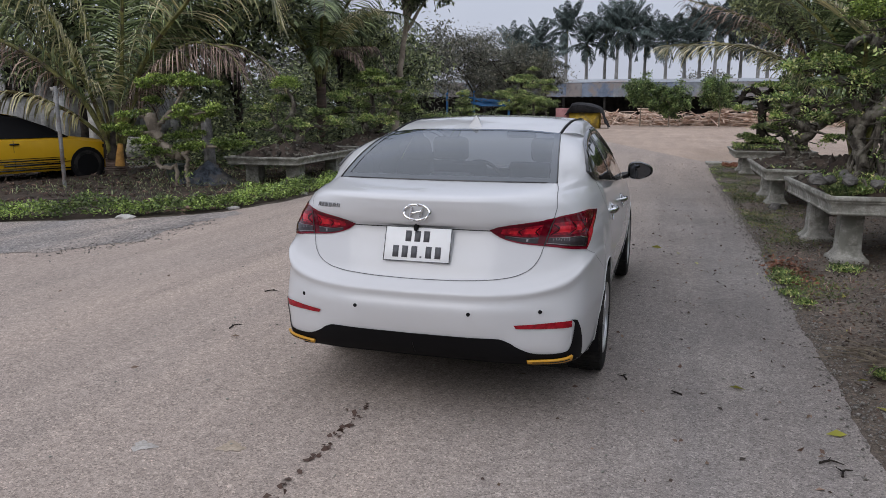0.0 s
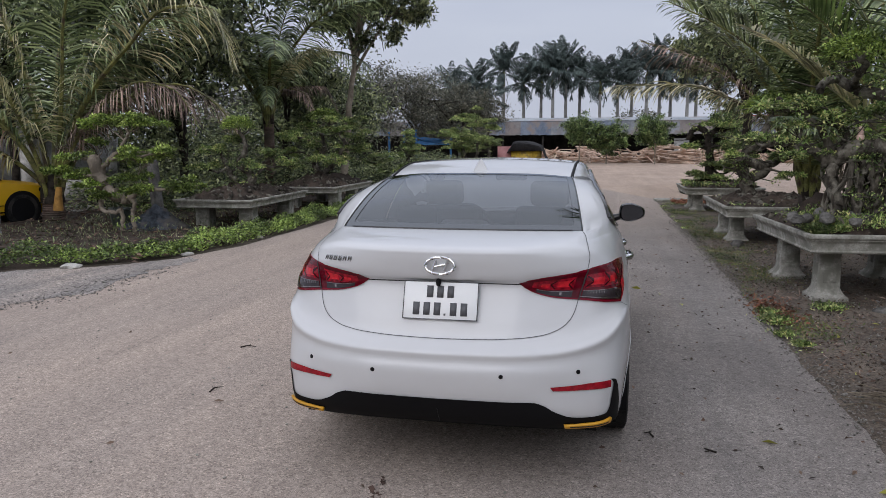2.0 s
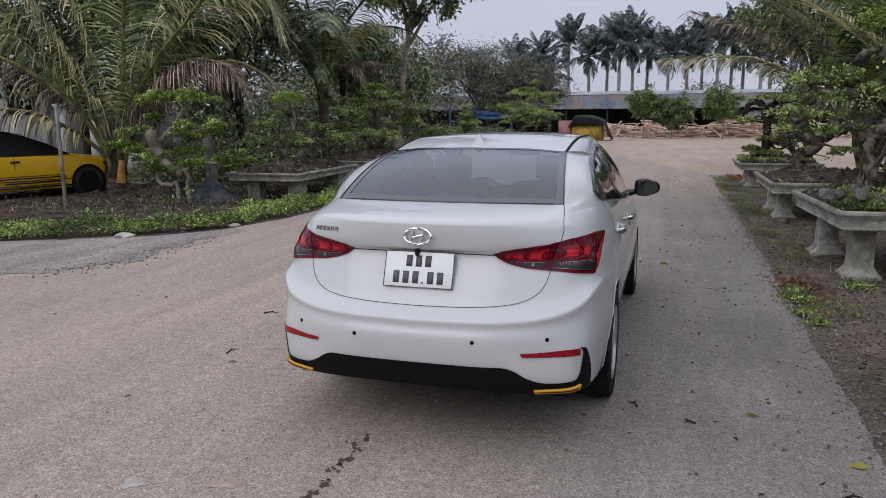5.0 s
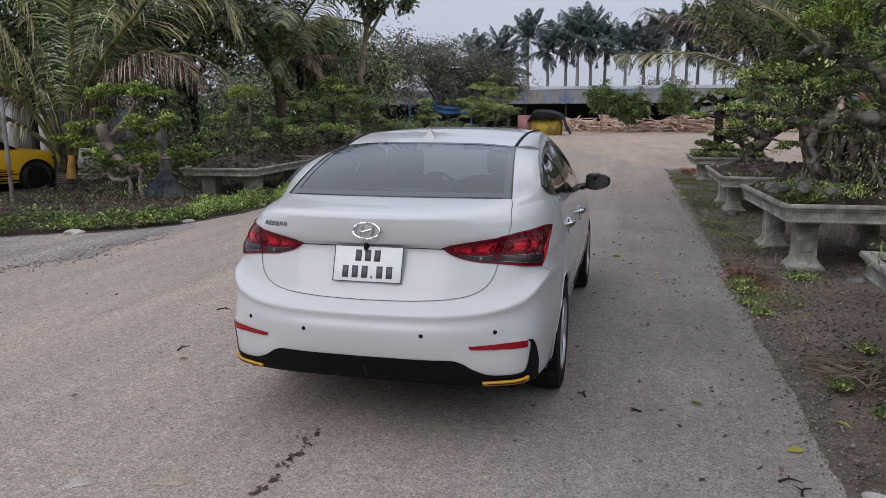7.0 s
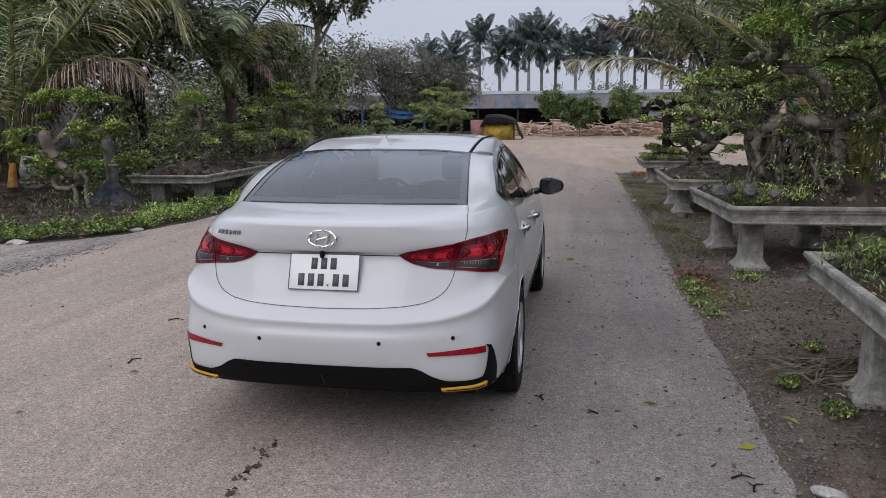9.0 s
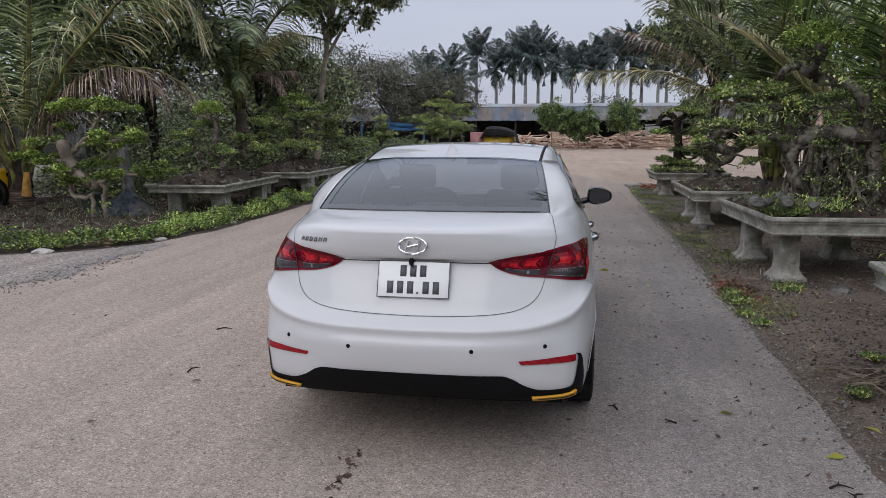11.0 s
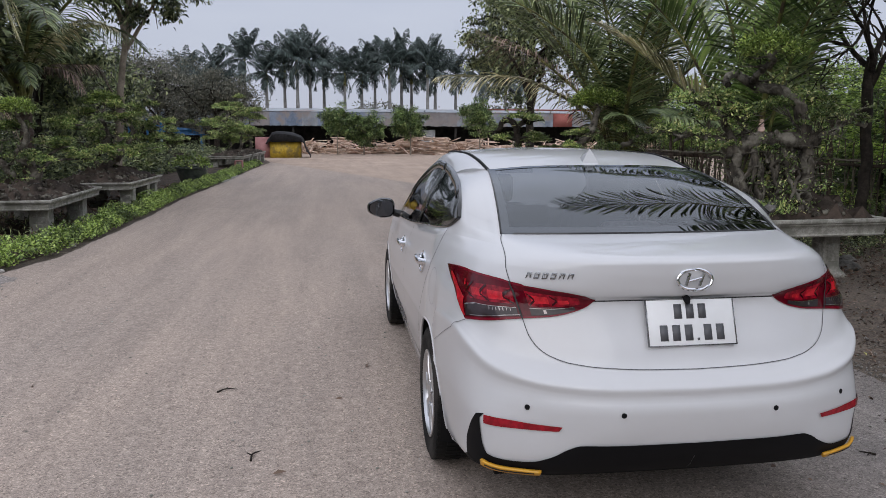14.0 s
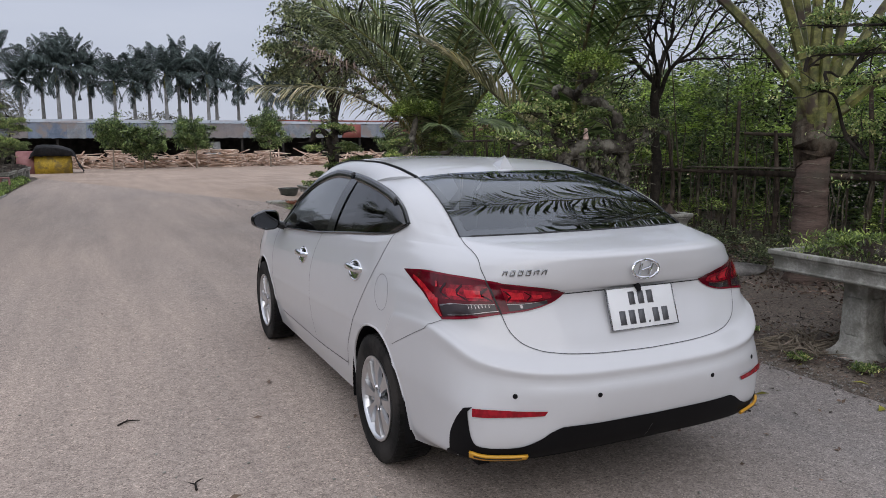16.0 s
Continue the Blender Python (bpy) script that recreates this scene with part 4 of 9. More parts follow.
# --- bumper: reflectors, black lower panel, parking sensors, yellow corner guards
strip("reflector", [(0.495, -0.095, 0.512), (0.60, -0.06, 0.516), (0.70, -0.01, 0.52), (0.757, 0.03, 0.52)], [(0.507, -0.092, 0.494), (0.60, -0.06, 0.492), (0.70, -0.01, 0.490), (0.757, 0.03, 0.488)], REFLECTOR, 0.006, 16, 4, label="slim red bumper reflector")
LOW_EDGE = [(0.770, 0.07, 0.515), (0.783, 0.11, 0.46), (0.791, 0.15, 0.38), (0.791, 0.158, 0.318), (0.72, 0.045, 0.302), (0.66, 0.0, 0.300), (0.56, -0.018, 0.299), (0.47, -0.030, 0.298), (0.40, -0.035, 0.298), (0.3, -0.041, 0.298), (0.0, -0.045, 0.298)]
strip("bumper_frame", [(0.757, 0.03, 0.525), (0.765, 0.05, 0.5), (0.762, 0.045, 0.42), (0.745, 0.02, 0.365), (0.66, -0.03, 0.358), (0.60, -0.05, 0.364), (0.53, -0.09, 0.388), (0.47, -0.12, 0.425), (0.43, -0.13, 0.437), (0.3, -0.135, 0.44), (0.0, -0.14, 0.442)], LOW_EDGE, TRIM_BLACK, 0.004, 70, 9, label="black lower bumper panel")
strip("bumper_underside", [(0.791, 0.158, 0.322), (0.72, 0.05, 0.304), (0.56, -0.018, 0.301), (0.3, -0.041, 0.300), (0.0, -0.045, 0.300)], [(0.75, 0.28, 0.262), (0.67, 0.135, 0.274), (0.5, 0.082, 0.271), (0.3, 0.067, 0.271), (0.0, 0.062, 0.271)], TRIM_BLACK, 0.005, 40, 6)
strip("corner_guard", [(0.555, -0.046, 0.340), (0.65, -0.005, 0.343), (0.752, 0.052, 0.345)], [(0.56, -0.044, 0.318), (0.65, -0.003, 0.320), (0.75, 0.056, 0.322)], SAFETY_YELLOW, 0.016, 16, 5, label="yellow plastic corner guard", solid=0.012)
strip("guard_slot", [(0.58, -0.040, 0.335), (0.65, -0.005, 0.336), (0.735, 0.042, 0.338)], [(0.58, -0.040, 0.327), (0.65, -0.004, 0.328), (0.735, 0.044, 0.330)], GAP, 0.024, 14, 3)
for x, y, z in ((0.614, -0.052, 0.573), (0.289, -0.15, 0.56)):
    for s in (1, -1):
        at, nor, _, _ = SKIN.find_nearest(Vector((s * x, y, z)))
        nor = nor if nor.y < 0 else -nor
        b_ = add_tube(Build(), [at - nor * 0.004, at + nor * 0.002, at + nor * 0.0035], [0.0098, 0.0098, 0.008], 14)
        part("parking_sensor", b_, TRIM_BLACK, car)

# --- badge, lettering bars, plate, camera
badge_o = np.array([0, -0.046, 1.022])
ring = [badge_o + np.array([0.066 * math.cos(a), 0.01 * math.sin(a) * 0.6 - 0.004, 0.037 * math.sin(a)]) for a in np.linspace(0, 2 * math.pi, 49)]
badge = part("badge", add_tube(Build(), ring, 0.0065, 8, caps=False), CHROME, car, "oval chrome badge")
strokes = Build()
for pts, r in ((((-0.034, 0, -0.022), (-0.020, 0, 0.024)), 0.006), (((0.018, 0, -0.024), (0.034, 0, 0.022)), 0.006), (((-0.028, 0, -0.006), (0.0, 0, 0.001), (0.028, 0, 0.008)), 0.005)):
    add_tube(strokes, spline([badge_o + np.array(p) + (0, -0.004, 0) for p in pts], 8), r, 8)
part("badge_bar", strokes, CHROME, badge)
la, lb = np.array([-0.592, 0.098, 1.024]), np.array([-0.425, 0.020, 1.030])
for k in range(6):
    b_ = Build()
    c = la + (lb - la) * (k + 0.45) / 6
    wd, dr = 0.0095, unit(lb - la)
    slant = np.array([0.004, 0, 0])
    q = [c - dr * wd + (0, 0, -0.011) - slant, c + dr * wd + (0, 0, -0.011) - slant, c + dr * wd + (0, 0, 0.011) + slant, c - dr * wd + (0, 0, 0.011) + slant]
    q = snap(q, 0.005)
    hole = [c * 0 + (p - c) * 0.45 + c for p in q]
    hole = snap(hole, 0.005)
    v = np.concatenate([q, hole])
    b_.add(v, [(0, 1, 5, 4), (1, 2, 6, 5), (2, 3, 7, 6), (3, 0, 4, 7)] if k in (1, 2, 3) else [(3, 0, 4, 7), (2, 3, 7, 6), (1, 2, 6, 5)])
    ob = part("lettering_bar", b_, BADGE_GREY, car, smooth=False)
    md = ob.modifiers.new("thick", "SOLIDIFY")
    md.thickness = 0.003
p_top, p_low = np.array([0, -0.010, 0.942]), np.array([0, -0.066, 0.781])
up = unit(p_low - p_top) * -1
nrm = unit(np.array([0, -up[2], up[1]]))


def plate_box(x0, x1, s0, s1, d0, d1):
    pts = []
    for d in (d0, d1):
        for x, s in ((x0, s0), (x1, s0), (x1, s1), (x0, s1)):
            pts.append(p_low + np.array([x, 0, 0]) + up * s + nrm * d)
    return pts, [(0, 3, 2, 1), (4, 5, 6, 7), (0, 1, 5, 4), (1, 2, 6, 5), (2, 3, 7, 6), (3, 0, 4, 7)]


PH = float(np.linalg.norm(p_top - p_low))
plate = part("number_plate", Build().add(*plate_box(-0.168, 0.168, 0.002, PH - 0.002, -0.003, 0.002)), PLATE_WHITE, car, "white number plate in a thin black frame", smooth=False, bevel=0.0015)
fr = Build()
for x0, x1, s0, s1 in ((-0.171, 0.171, -0.001, 0.002), (-0.171, 0.171, PH - 0.002, PH + 0.001), (-0.171, -0.168, 0.002, PH - 0.002), (0.168, 0.171, 0.002, PH - 0.002)):
    fr.add(*plate_box(x0, x1, s0, s1, -0.005, 0.004))
part("plate_frame", fr, BADGE_GREY, plate, smooth=False)
for x0, x1, s0, s1 in [(-0.064 + 0.047 * k, -0.064 + 0.047 * k + 0.030, 0.098, 0.152) for k in range(3)] + [(x, x + 0.030, 0.018, 0.076) for x in (-0.124, -0.076, -0.028, 0.046, 0.094)] + [(0.018, 0.027, 0.018, 0.027)]:
    part("plate_bar", Build().add(*plate_box(x0, x1, s0, s1, 0.002, 0.0032)), PLATE_GREY, plate, smooth=False)
part("reversing_camera", add_tube(Build(), [(-0.012, -0.002, 0.955), (-0.012, -0.022, 0.942), (-0.012, -0.03, 0.928)], [0.012, 0.013, 0.008], 10), TRIM_BLACK, car)

# --- wheels


def wheel_mesh():
    tyre = Build()
    prof = [(0.205, -0.10), (0.25, -0.115), (0.285, -0.116), (0.303, -0.107), (0.310, -0.09), (0.311, 0.0), (0.310, 0.07), (0.303, 0.085), (0.285, 0.093), (0.25, 0.092), (0.205, 0.08)]
    a = np.linspace(0, 2 * np.pi, 64, endpoint=False)
    v = np.array([[(x, r * math.cos(t), r * math.sin(t)) for t in a] for r, x in prof])
    tyre.add(v.reshape(-1, 3), grid_faces(len(prof), 64, True))
    for k in range(64):
        for x0, x1, tw in ((-0.103, -0.050, 0.02), (-0.040, 0.035, -0.02), (0.045, 0.082, 0.02)):
            t0, t1 = a[k] + tw, a[k] + 0.055 + tw
            q = [(x, r * math.cos(t), r * math.sin(t)) for r in (0.306, 0.3155 - 0.004 * (abs(x0 + x1) > 0.05)) for x, t in ((x0, t0), (x1, t0), (x1, t1), (x0, t1))]
            tyre.add(q, [(4, 5, 6, 7), (0, 1, 5, 4), (1, 2, 6, 5), (2, 3, 7, 6), (3, 0, 4, 7)])
    rim_ = Build()
    prof = [(0.207, 0.083), (0.207, 0.088), (0.197, 0.090), (0.190, 0.082), (0.182, 0.055), (0.178, -0.06), (0.205, -0.08)]
    v = np.array([[(x, r * math.cos(t), r * math.sin(t)) for t in a] for r, x in prof])
    rim_.add(v.reshape(-1, 3), grid_faces(len(prof), 64, True))
    spokes = Build()
    for t in (0.0,):
        for s in (-1, 1):
            pts = []
            for r, x, w in ((0.035, 0.070, 0.022), (0.07, 0.078, 0.024), (0.13, 0.080, 0.034), (0.192, 0.076, 0.050)):
                tt = t + s * (0.05 + 0.9 * (r - 0.03)) * 0.62
                c = np.array([x, r * math.cos(tt), r * math.sin(tt)])
                tg = np.array([0, -math.sin(tt), math.cos(tt)]) * w * 0.5
                pts.append([c - tg - (0.02, 0, 0), c - tg * 0.8, c + tg * 0.8, c + tg - (0.02, 0, 0)])
            spokes.add(np.array(pts).reshape(-1, 3), grid_faces(4, 4))
    hub = add_tube(Build(), [(0.03, 0, 0), (0.078, 0, 0), (0.084, 0, 0)], [0.045, 0.042, 0.03], 20)
    nuts = [add_tube(Build(), [(0.07, 0.055 * math.cos(t), 0.055 * math.sin(t)), (0.084, 0.055 * math.cos(t), 0.055 * math.sin(t))], 0.008, 6) for t in np.linspace(0.3, 0.3 + 2 * math.pi, 4, endpoint=False)]
    back = add_tube(Build(), [(-0.02, 0, 0), (0.02, 0, 0)], [0.175, 0.175], 32)
    return tyre, rim_, spokes, hub, nuts, back


w_parts = wheel_mesh()
w_meshes = [w_parts[0].mesh("tyre"), w_parts[1].mesh("rim"), w_parts[2].mesh("spoke"), w_parts[3].mesh("hub_cap"), w_parts[5].mesh("brake_disc")]
nut_meshes = [n.mesh("wheel_nut") for n in w_parts[4]]
for y in HUBS:
    for s in (1, -1):
        w = new("wheel")
        w.parent = car
        w.matrix_basis = pose(s * 0.768, y, 0.311, 0, 0, 0 if s > 0 else 180)
        for me, mt, nm in zip(w_meshes, (RUBBER, ALLOY, ALLOY, ALLOY, GAP), ("tyre", "rim", "spoke", "hub_cap", "brake_disc")):
            for k in range(8 if nm == "spoke" else 1):
                part(nm, me, mt, w).matrix_basis = pose(0, 0, 0, 45 * k, 0, 0)
        for me in nut_meshes:
            part("wheel_nut", me, CHROME, w)
        liner = Build()
        a = np.linspace(-0.25, math.pi + 0.25, 30)
        v = np.array([[(s * x, y + (ARCH + 0.004) * math.cos(t), HUB_Z + (ARCH + 0.004) * math.sin(t)) for t in a] for x in (0.45, 0.6, 0.8, 0.848)])
        liner.add(v.reshape(-1, 3), grid_faces(4, 30))
        liner.add([(s * 0.45, y - 0.4, 0.15), (s * 0.45, y + 0.4, 0.15), (s * 0.45, y + 0.4, 0.72), (s * 0.45, y - 0.4, 0.72)], [(0, 1, 2, 3)])
        part("arch_liner", liner, TRIM_BLACK, car)
        lipc = [(s * 0.853, y + ARCH * math.cos(t), HUB_Z + ARCH * math.sin(t)) for t in np.linspace(-0.1, math.pi + 0.1, 40)]
        part("arch_lip", add_tube(Build(), snap(lipc, -0.003), 0.007, 6), CAR_WHITE, car)
part("underbody", Build().add(*box(-0.70, 0.70, 0.09, 4.1, 0.255, 0.32)), TRIM_BLACK, car)

# --- door handles and mirrors
for y, z in ((1.172, 0.902), (2.25, 0.838)):
    for s in (1, -1):
        cup = [snap([(0.83, y + 0.090 * math.cos(a), z + (0.046 if math.sin(a) > 0 else 0.056) * math.sin(a))], 0.003)[0] for a in np.linspace(0, 2 * math.pi, 25)[:-1]]
        c0 = snap([(0.83, y, z)], 0.001)[0]
        v = np.array(cup + [c0]) * np.array([s, 1, 1])
        f = np.array([(k, (k + 1) % 24, 24) if s > 0 else ((k + 1) % 24, k, 24) for k in range(24)])
        hd = part("door_handle", Build().add(v, f), CHROME, car, "chrome door handle and cup")
        ring = np.array(cup + cup[:1]) * np.array([s, 1, 1])
        part("cup_rim", add_tube(Build(), ring, 0.005, 6, caps=False), CHROME, hd)
        part("cup_shade", add_tube(Build(), [np.array([c0[0] * s, y, z]), np.array([(c0[0] + 0.005) * s, y, z])], [0.036, 0.030], 18), GLOSS_BLACK, hd)
        bar = spline([(0.835, y - 0.095, z + 0.008), (0.868, y - 0.07, z + 0.012), (0.875, y, z + 0.014), (0.868, y + 0.07, z + 0.012), (0.835, y + 0.095, z + 0.008)], 16) * np.array([s, 1, 1])
        v, f, t = tube(bar, 0.015, 8)
        v = (v - bar.mean(0)) * np.array([1, 1, 1.15]) + bar.mean(0)
        b_ = Build().add(v, f)
        b_.f.append(t)
        part("handle_bar", b_, CHROME, hd)
for s in (1, -1):
    prof = []
    for t, (sx, sz) in zip(np.linspace(0, 1, 7), ((0.9, 0.9), (1.0, 1.0), (1.0, 1.0), (0.94, 0.92), (0.8, 0.76), (0.55, 0.5), (0.15, 0.15))):
        a = np.linspace(0, 2 * math.pi, 24, endpoint=False)
        q = np.sign(np.cos(a)) * np.abs(np.cos(a)) ** 0.55, np.sign(np.sin(a)) * np.abs(np.sin(a)) ** 0.58
        taper = 1 - 0.42 * (q[0] > 0) * q[0]
        prof.append(np.stack([0.945 + 0.100 * sx * q[0], np.full(24, 2.86 + 0.15 * t), 1.008 + 0.073 * sz * q[1] * taper], -1))
    v = np.array(prof).reshape(-1, 3) * np.array([s, 1, 1])
    f = grid_faces(7, 24, True)
    mir = part("wing_mirror", Build().add(v, f if s < 0 else f[:, ::-1]), GLOSS_BLACK, car, "black wing mirror")
    c = prof[0].mean(0)
    gl = (prof[0] - c) * 0.93 + c + np.array([0, 0.004, 0])
    gv = np.concatenate([gl, c[None] + np.array([[0, 0.004, 0]])]) * np.array([s, 1, 1])
    part("mirror_glass", Build().add(gv, [((k + 1) % 24, k, 24) for k in range(24)] if s < 0 else [(k, (k + 1) % 24, 24) for k in range(24)]), MIRROR_GLASS, mir)
    part("mirror_foot", add_tube(Build(), np.array([(0.80, 2.95, 0.955), (0.85, 2.95, 0.968), (0.90, 2.94, 0.985)]) * np.array([s, 1, 1]), [0.03, 0.026, 0.03], 10), GLOSS_BLACK, mir)

# --- front end and cabin
for s in (1, -1):
    hl = snap(np.array([[(0.62 + 0.16 * u, 4.12 - 0.5 * max(0, u - 0.3), 0.66 + 0.09 * w) for u in np.linspace(0, 1, 8)] for w in np.linspace(0, 1, 4)]), 0.004) * np.array([s, 1, 1])
    part("head_lamp", Build().add(hl, grid_faces(4, 8)), LENS_CLEAR, car)
gr = snap(np.array([[(x, 4.27, z) for x in np.linspace(-0.5, 0.5, 12)] for z in np.linspace(0.36, 0.62, 5)]), 0.004)
part("grille", Build().add(gr, grid_faces(5, 12)), TRIM_BLACK, car)


def cushion(x0, x1, y0, y1, z0, z1, lean=0.0, r=0.04):
    bm_ = bmesh.new()
    vs, fs = box(x0, x1, y0, y1, z0, z1)
    vv = [bm_.verts.new((x, y - lean * (z - z0), z)) for x, y, z in vs]
    for q in fs:
        bm_.faces.new([vv[i] for i in q])
    bmesh.ops.bevel(bm_, geom=bm_.edges[:], offset=r, segments=3, affect="EDGES", profile=0.6)
    return bm_


part("cabin_floor", Build().add(*box(-0.70, 0.70, 0.45, 3.5, 0.28, 0.36)), CABIN_GREY, car)
part("parcel_shelf", Build().add(*box(-0.60, 0.60, 0.42, 0.98, 1.06, 1.085)), CABIN_GREY, car)
part("rear_bench", cushion(-0.62, 0.62, 1.0, 1.16, 0.5, 1.08, 0.15), CABIN_GREY, car)
part("rear_bench_seat", cushion(-0.62, 0.62, 1.15, 1.65, 0.36, 0.58), CABIN_GREY, car)
for x in (-0.36, 0.36):
    part("front_seat", cushion(x - 0.24, x + 0.24, 1.95, 2.10, 0.5, 1.13, 0.22, 0.05), CABIN_GREY, car)
    part("front_seat_base", cushion(x - 0.24, x + 0.24, 2.05, 2.55, 0.36, 0.56, 0, 0.05), CABIN_GREY, car)
    part("head_rest", cushion(x - 0.13, x + 0.13, 1.76, 1.86, 1.14, 1.31, 0.1, 0.045), CABIN_GREY, car)
    part("head_rest", cushion(x - 0.12, x + 0.12, 0.96, 1.04, 1.09, 1.20, 0.1, 0.035), CABIN_GREY, car)
part("dashboard", cushion(-0.70, 0.70, 2.85, 3.35, 0.6, 0.96, 0, 0.06), CABIN_GREY, car)
part("shelf_cushion", cushion(-0.13, 0.13, 0.50, 0.62, 1.075, 1.165, 0.1, 0.04), PALE_CLOTH, car, "pale cushion on the parcel shelf")
part("steering_wheel", add_tube(Build(), [(-0.36 + 0.18 * math.cos(a), 2.72 - 0.05 * math.sin(a), 0.90 + 0.17 * math.sin(a)) for a in np.linspace(0, 2 * math.pi, 33)], 0.015, 8, caps=False), CABIN_GREY, car)
part("rear_view_mirror", cushion(-0.12, 0.12, 2.62, 2.66, 1.27, 1.335, 0, 0.015), TRIM_BLACK, car)

# ---------------- ground, road, yard


def sheet(name, outline, z, mat, label, category, thick=0.0, wobble=0.0, seed=1, step=0.35):
    """A flat piece of ground with an uneven edge."""
    rng = np.random.default_rng(seed)
    pts = []
    o = [np.array(p, float) for p in outline]
    for a, b in zip(o, o[1:] + o[:1]):
        n = max(1, int(np.linalg.norm(b - a) / step)) if wobble else 1
        for k in range(n):
            p = a + (b - a) * k / n
            run = float(p[0] * 1.3 + p[1])
            wave = np.array([math.sin(run * 2.9 + seed) + 0.7 * math.sin(run * 7.3) + 0.4 * math.sin(run * 17.1), math.sin(run * 3.7) + 0.6 * math.sin(run * 8.9 + seed)])
            pts.append(p + (0.75 * wave + 0.32 * rng.normal(size=2) * np.array([1, 0.3])) * wobble * (0 < k))
    bm_ = bmesh.new()
    vs = [bm_.verts.new((x, y, z)) for x, y in pts]
    f = bm_.faces.new(vs)
    if thick:
        r = bmesh.ops.extrude_face_region(bm_, geom=[f])
        for v in r["geom"]:
            if isinstance(v, bmesh.types.BMVert):
                v.co.z -= thick
    bmesh.ops.recalc_face_normals(bm_, faces=bm_.faces)
    bmesh.ops.triangulate(bm_, faces=[q for q in bm_.faces if len(q.verts) > 4])
    return tagged(part(name, bm_, mat, smooth=False), label, category, kind="structure")


sheet("ground", [(-900, -600), (900, -600), (900, 1500), (-900, 1500)], -0.012, DIRT, "bare brown earth reaching to the horizon", "ground")
sheet("road", [(2.15, -30), (2.12, 0), (2.13, 2), (2.17, 6), (2.18, 10), (2.14, 14), (2.2, 18.3), (-4.65, 40), (-4.8, 32), (-4.75, 23), (-4.85, 16), (-4.72, 12), (-4.7, 9), (-4.72, 7.2), (-5.1, 5.6), (-5.9, 4.9), (-7.2, 4.1), (-12, 1.5), (-30, -8), (-30, -30)], 0.0, ROAD, "dusty worn asphalt road with gritty edges", "road", 0.03, 0.016, 3, 0.06)
sheet("yard", [(2.2, 18.2), (3.3, 19.0), (6.0, 20.2), (16, 23), (60, 30), (60, 62), (-30, 62), (-30, 58), (-6.0, 48), (-4.65, 40), (-1.6, 30)], -0.002, YARD, "open sandy yard of pale trodden earth", "yard", 0.03, 0.06, 5, 0.6)

sheet("gravel_patch", [(-9.5, 2.95), (-6.7, 4.5), (-5.9, 4.95), (-5.2, 5.5), (-4.9, 6.1), (-4.65, 5.9), (-4.7, 5.1), (-4.75, 4.3), (-4.6, 3.5), (-5.0, 2.8), (-6.4, 2.0), (-9.0, 0.6)], 0.004, GRAVEL, "dark broken asphalt and gravel at the road's edge", "gravel", 0.0, 0.06, 8, 0.08)

# low banks of soil beside the road


def bank(name, edge, inner, height, mat, label, seed):
    rng = np.random.default_rng(seed)
    n, m = 60, 14
    a, b = spline([(*p, 0) for p in edge], n), spline([(*p, 0) for p in inner], n)
    rows = []
    for k in range(m):
        t = k / (m - 1)
        r = a * (1 - t) + b * t
        r[:, 2] = height * min(1, t * 5) ** 0.7 + rng.normal(size=n) * 0.012 * (0 < k) - (0.03 if k == 0 else 0)
        rows.append(r)
    b_ = Build().add(np.array(rows).reshape(-1, 3), grid_faces(m, n)[:, ::-1])
    me = b_.mesh(name)
    bm_ = bmesh.new()
    bm_.from_mesh(me)
    bmesh.ops.recalc_face_normals(bm_, faces=bm_.faces)
    if sum(f.normal.z for f in bm_.faces) < 0:
        bmesh.ops.reverse_faces(bm_, faces=bm_.faces)
    return tagged(part(name, bm_, mat), label, "soil", kind="structure")


L_EDGE = [(-4.75, 36), (-4.8, 30), (-4.75, 23), (-4.87, 16), (-4.76, 12), (-4.74, 9), (-4.76, 7.3), (-5.12, 5.75), (-5.9, 5.02), (-7.2, 4.2), (-12, 1.7), (-20, -2.5)]
bank("soil_bed", L_EDGE, [(-16, 36), (-16, 30), (-15, 23), (-15, 16), (-15, 14), (-14, 12), (-13.5, 10), (-13, 8.2), (-13, 7), (-13.5, 6), (-16, 4.5), (-22, 2)], 0.06, SOIL, "raised bed of dark dry soil behind the groundcover", 4)
R_EDGE = [(2.16, -12), (2.16, -4), (2.14, 0), (2.15, 2), (2.19, 6), (2.2, 10), (2.16, 14), (2.2, 17)]
bank("verge", R_EDGE, [(9.5, -12), (9.5, -4), (9.5, 0), (9.5, 2), (9.5, 6), (9.5, 10), (9, 14), (8.5, 18)], 0.015, DIRT, "bare earth verge with dead leaves under the planters", 6)
slab = part("kerb_slab", Build().add(*box(2.15, 3.3, 17.55, 18.15, -0.01, 0.05)), CONCRETE, smooth=False, bevel=0.008)
tagged(slab, "pale concrete slab across the end of the verge", "kerb", kind="structure")

# ---------------- planter tables


